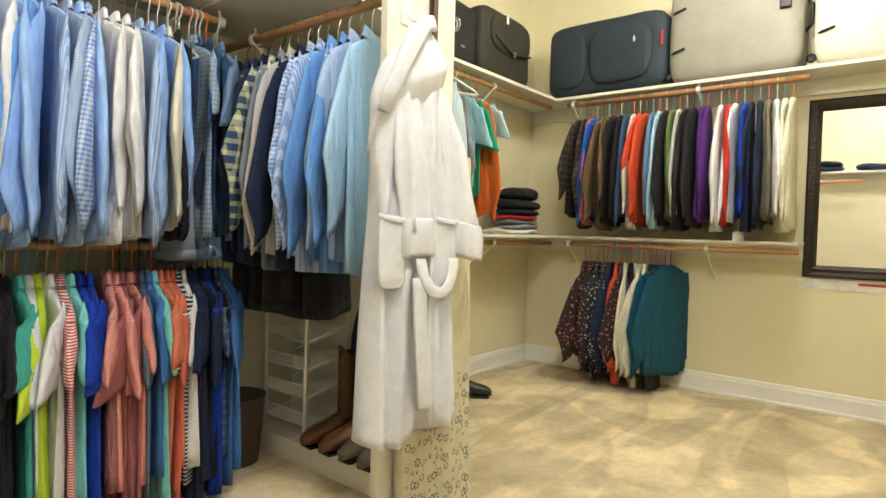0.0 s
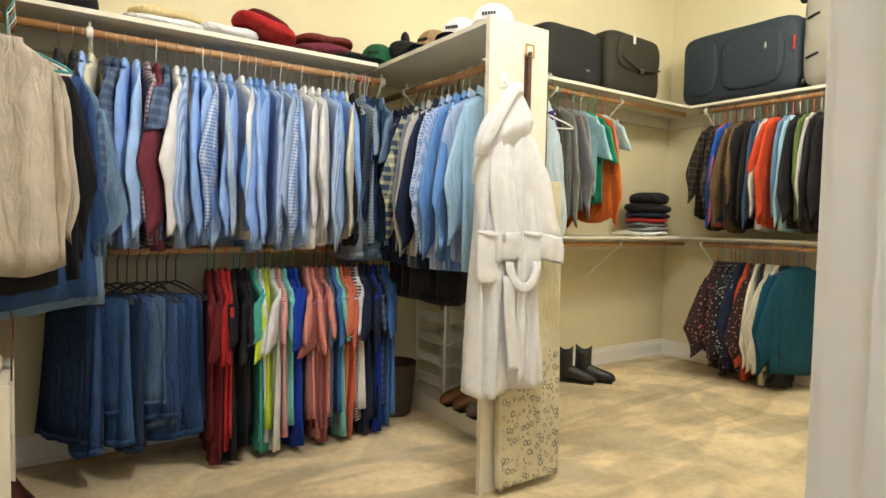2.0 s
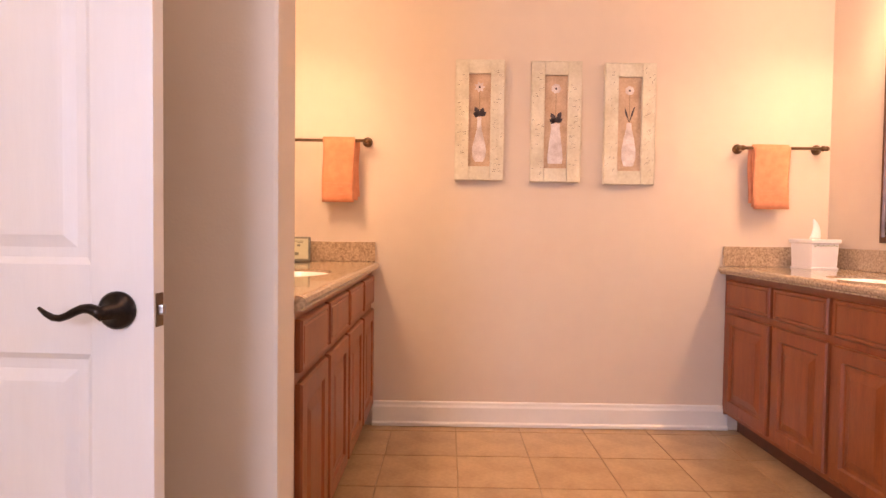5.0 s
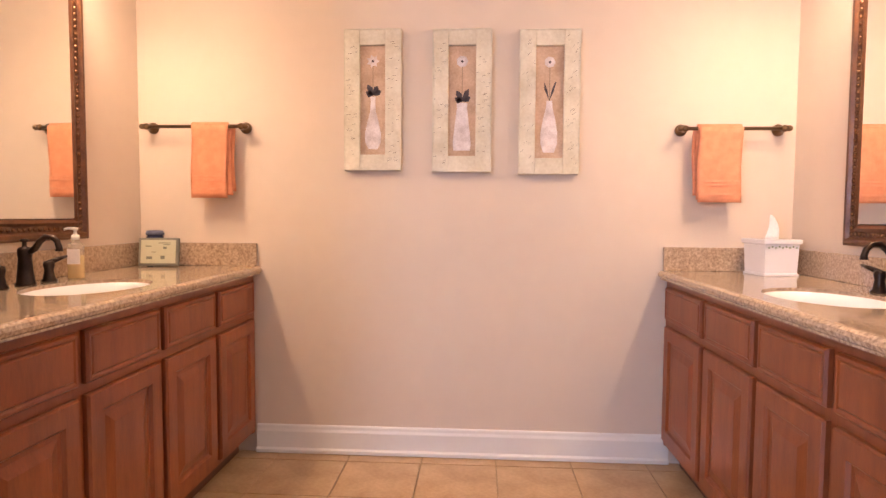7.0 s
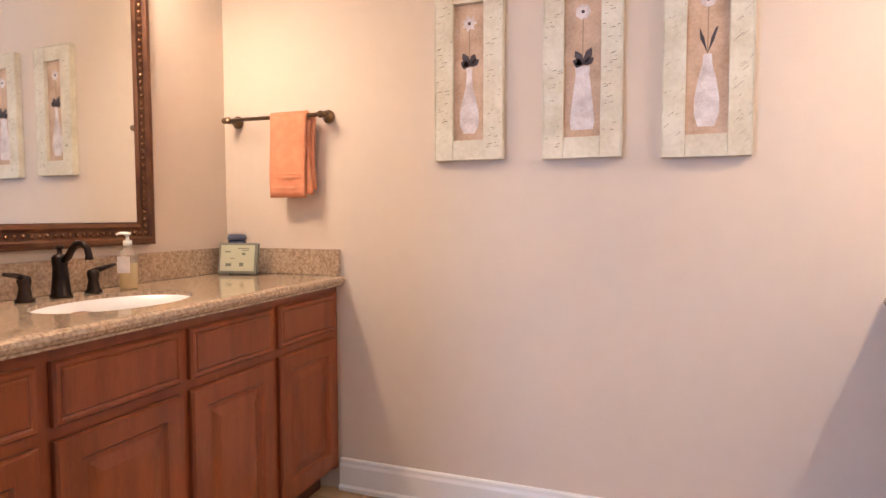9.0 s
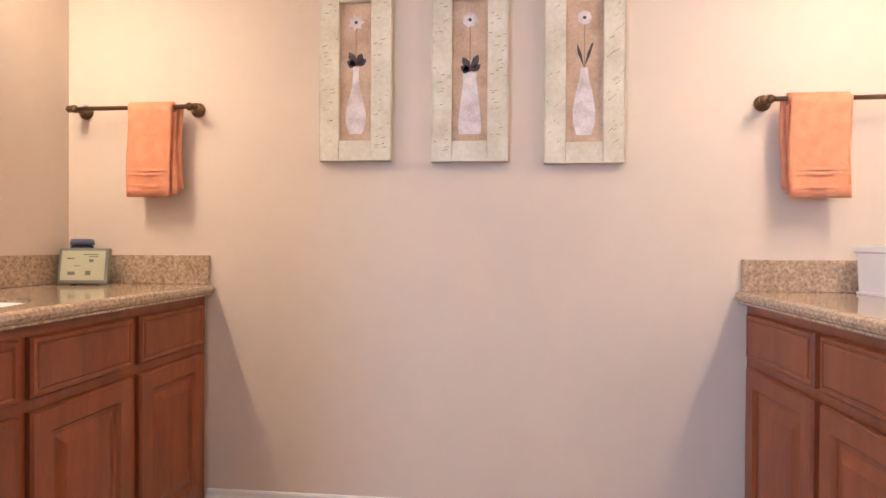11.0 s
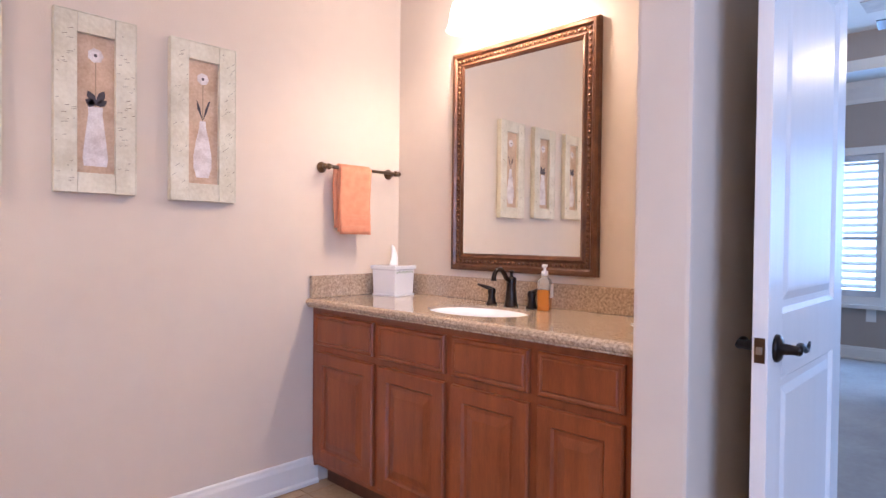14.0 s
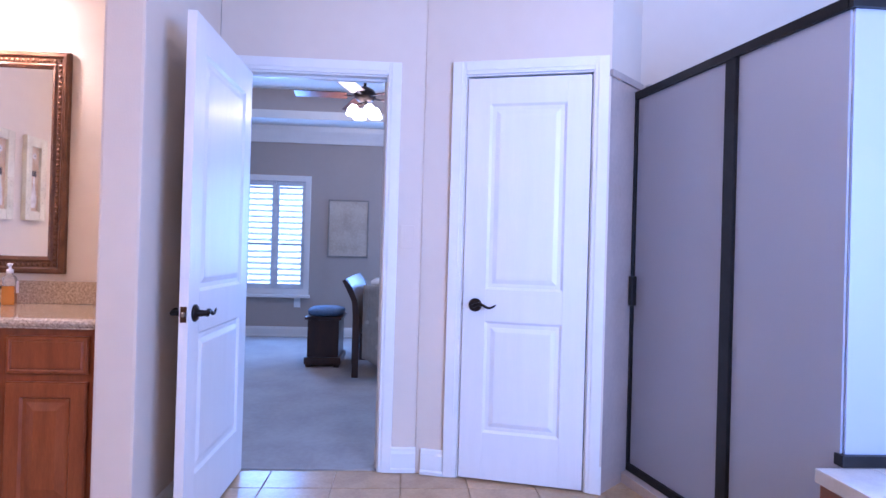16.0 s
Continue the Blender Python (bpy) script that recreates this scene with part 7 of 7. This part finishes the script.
# blanket chest at the foot of the bed
ch = thing("blanket_chest", "dark wooden chest with a blue upholstered top", "chest", (0, -0.07, 0))
part("box", slab(4.26, 4.72, -2.02, -1.72, 0.06, 0.46, bevel=0.006), BEDWOOD, ch)
part("base_moulding", slab(4.235, 4.745, -2.045, -1.695, 0.03, 0.10, bevel=0.012), BEDWOOD, ch)
for x, y in ((4.25, -2.03), (4.25, -1.76), (4.68, -2.03), (4.68, -1.76)):
    part("bracket_foot", slab(x, x + 0.05, y, y + 0.05, 0.003, 0.03), BEDWOOD, ch)
part("rim", slab(4.235, 4.745, -2.045, -1.695, 0.46, 0.485, bevel=0.008), BEDWOOD, ch)
part("cushion", soft(bmesh.new(), (0.50, 0.35, 0.09), 3, (4.49, -1.87, 0.525), 0.004, 6, 0.2), cloth((0.16, 0.26, 0.42)), ch, "blue upholstered cushion", True)
bd = thing("bed", "dark wooden sleigh bed with cream quilt, made up", "bed")
BX0, BX1, BY0, BY1 = 3.80, 5.40, -2.29, -4.30
foot = [(0.0, 0.12), (0.0, 0.55), (0.02, 0.70), (0.06, 0.82), (0.11, 0.885), (0.13, 0.87), (0.10, 0.80), (0.055, 0.68), (0.045, 0.55), (0.045, 0.12)]
part("footboard", loft(bmesh.new(), [[(x, BY0 - 0.01 + u, z) for u, z in foot] for x in (BX0 + 0.05, BX1 - 0.05)]), BEDWOOD, bd)
for x in (BX0, BX1 - 0.05):
    part("bed_post", loft(bmesh.new(), [[(q_, BY0 - 0.03 + u * 1.25, z * 0.995 if z > 0.2 else 0.004) for u, z in foot] for q_ in (x, x + 0.05)]), BEDWOOD, bd)
part("headboard", slab(BX0, BX1, BY1 - 0.08, BY1, 0.1, 1.15, bevel=0.02), BEDWOOD, bd)
for x in (BX0 + 0.02, BX1 - 0.06):
    part("side_rail", slab(x, x + 0.04, BY1, BY0 - 0.035, 0.16, 0.40, bevel=0.006), BEDWOOD, bd)
part("mattress", soft(bmesh.new(), (1.46, 1.94, 0.40), 2, ((BX0 + BX1) / 2, (BY0 + BY1) / 2 - 0.03, 0.60), 0.006, 8, 0.10), cloth((0.62, 0.60, 0.55)), bd, smooth=True)
qm = cloth((0.50, 0.42, 0.33), "print", (0.62, 0.54, 0.42), 7, 0.25)
part("quilt_top", soft(bmesh.new(), (1.60, 1.92, 0.10), 5, ((BX0 + BX1) / 2, (BY0 + BY1) / 2 - 0.04, 0.815), 0.012, 9, 0.12, 4.0), qm, bd, "cream quilt lying over the mattress", True)
for side, x in ((-1, BX0 + 0.01), (1, BX1 - 0.01)):
    rows_ = []
    for i in range(15):
        u = i / 14
        line = []
        for q in range(49):
            v = q / 48
            low = 0.20 - 0.17 * math.exp(-((v - 0.10) / 0.07) ** 2) + 0.05 * math.sin(v * 17)
            line.append((x + side * (0.012 + u * (0.030 + 0.020 * crease(v * 21 + u * 1.5) + 0.012 * math.sin(v * 50))), BY0 - 0.06 - 1.85 * v - 0.02 * u * math.sin(v * 20), 0.83 - (0.83 - low) * u))
        rows_.append(line + [(p[0] - side * 0.012, p[1], p[2]) for p in reversed(line)])
    part("quilt_drop", loft(bmesh.new(), rows_), qm, bd, "cream quilt falling over the bed's side", True)
# ceiling fan
fan = thing("ceiling_fan", "dark bronze ceiling fan with lit glass shades", "ceiling fan", (4.2, -2.28, 2.62))
part("downrod", tube(bmesh.new(), [(0, 0, 0.08), (0, 0, 0.428)], 0.013, 10), BRONZE, fan, smooth=True)
part("canopy", lathe(bmesh.new(), [(0, 0.38), (0.03, 0.38), (0.06, 0.42), (0.065, 0.428), (0, 0.428)], 18), BRONZE, fan, smooth=True)
part("motor", lathe(bmesh.new(), [(0, -0.06), (0.06, -0.06), (0.10, -0.02), (0.11, 0.02), (0.09, 0.06), (0.03, 0.09), (0, 0.09)], 24), BRONZE, fan, smooth=True)
for k in range(5):
    a = 360 / 5 * k + 20
    bld = part("blade", slab(0.17, 0.66, -0.065, 0.065, -0.004, 0.004, bevel=0.003), BEDWOOD, fan, "dark wooden blade", m=pose(0, 0, 0.0, 0, 0, a) @ pose(0, 0, 0, 11, 0, 0))
    part("blade_arm", slab(0.09, 0.20, -0.018, 0.018, -0.008, 0.0, bevel=0.002), BRONZE, fan, m=pose(0, 0, 0.0, 0, 0, a))
lampg = glow("lit_fan_shade", (1, 0.93, 0.85), 9)
for k in range(4):
    a = 2 * math.pi * k / 4 + 0.5
    cx, cy = 0.10 * math.cos(a), 0.10 * math.sin(a)
    part("lamp_arm", tube(bmesh.new(), [(0, 0, -0.06), (cx * 0.6, cy * 0.6, -0.09), (cx, cy, -0.10)], 0.008, 8), BRONZE, fan, smooth=True)
    part("lamp_shade", lathe(bmesh.new(), [(0, -0.10), (0.025, -0.10), (0.05, -0.13), (0.065, -0.18), (0.06, -0.20), (0, -0.20)], 18, (cx * 1.15, cy * 1.15, 0)), lampg, fan, "glowing glass shade", True).visible_shadow = False
tagged(part("ceiling_vent", slab(4.9, 5.2, -1.6, -1.4, 3.04, 3.0495, bevel=0.002), surf("vent_paint", (0.6, 0.55, 0.48), None, 10, 0.5)), "beige ceiling vent plate in the bedroom", "vent")

# ---- floor tiles, laid diagonally offset, last ----
tile_me = {}
TS, GAP = 0.33, 0.005
for i in range(-6, 5):
    for j in range(-19, 0):
        x0, y0 = i * TS + 0.04, j * TS + TS - 0.085
        x1, y1 = x0 + TS - GAP, y0 + TS - GAP
        x0, x1, y0, y1 = max(x0, -1.935), min(x1, 1.575), max(y0, -6.0), min(y1, 0.0)
        if x1 - x0 < 0.01 or y1 - y0 < 0.01:
            continue
        key = (round(x1 - x0, 3), round(y1 - y0, 3))
        if key not in tile_me:
            bm = slab(-key[0] / 2, key[0] / 2, -key[1] / 2, key[1] / 2, -0.012, 0.0, bevel=0.0018)
            me = bpy.data.meshes.new("floor_tile")
            bm.to_mesh(me), bm.free()
            me.materials.append(TILE)
            tile_me[key] = me
        o = new("floor_tile", tile_me[key])
        o.parent = bpy.data.objects["floor_bathroom"]
        o.location = ((x0 + x1) / 2, (y0 + y1) / 2, 0.0)
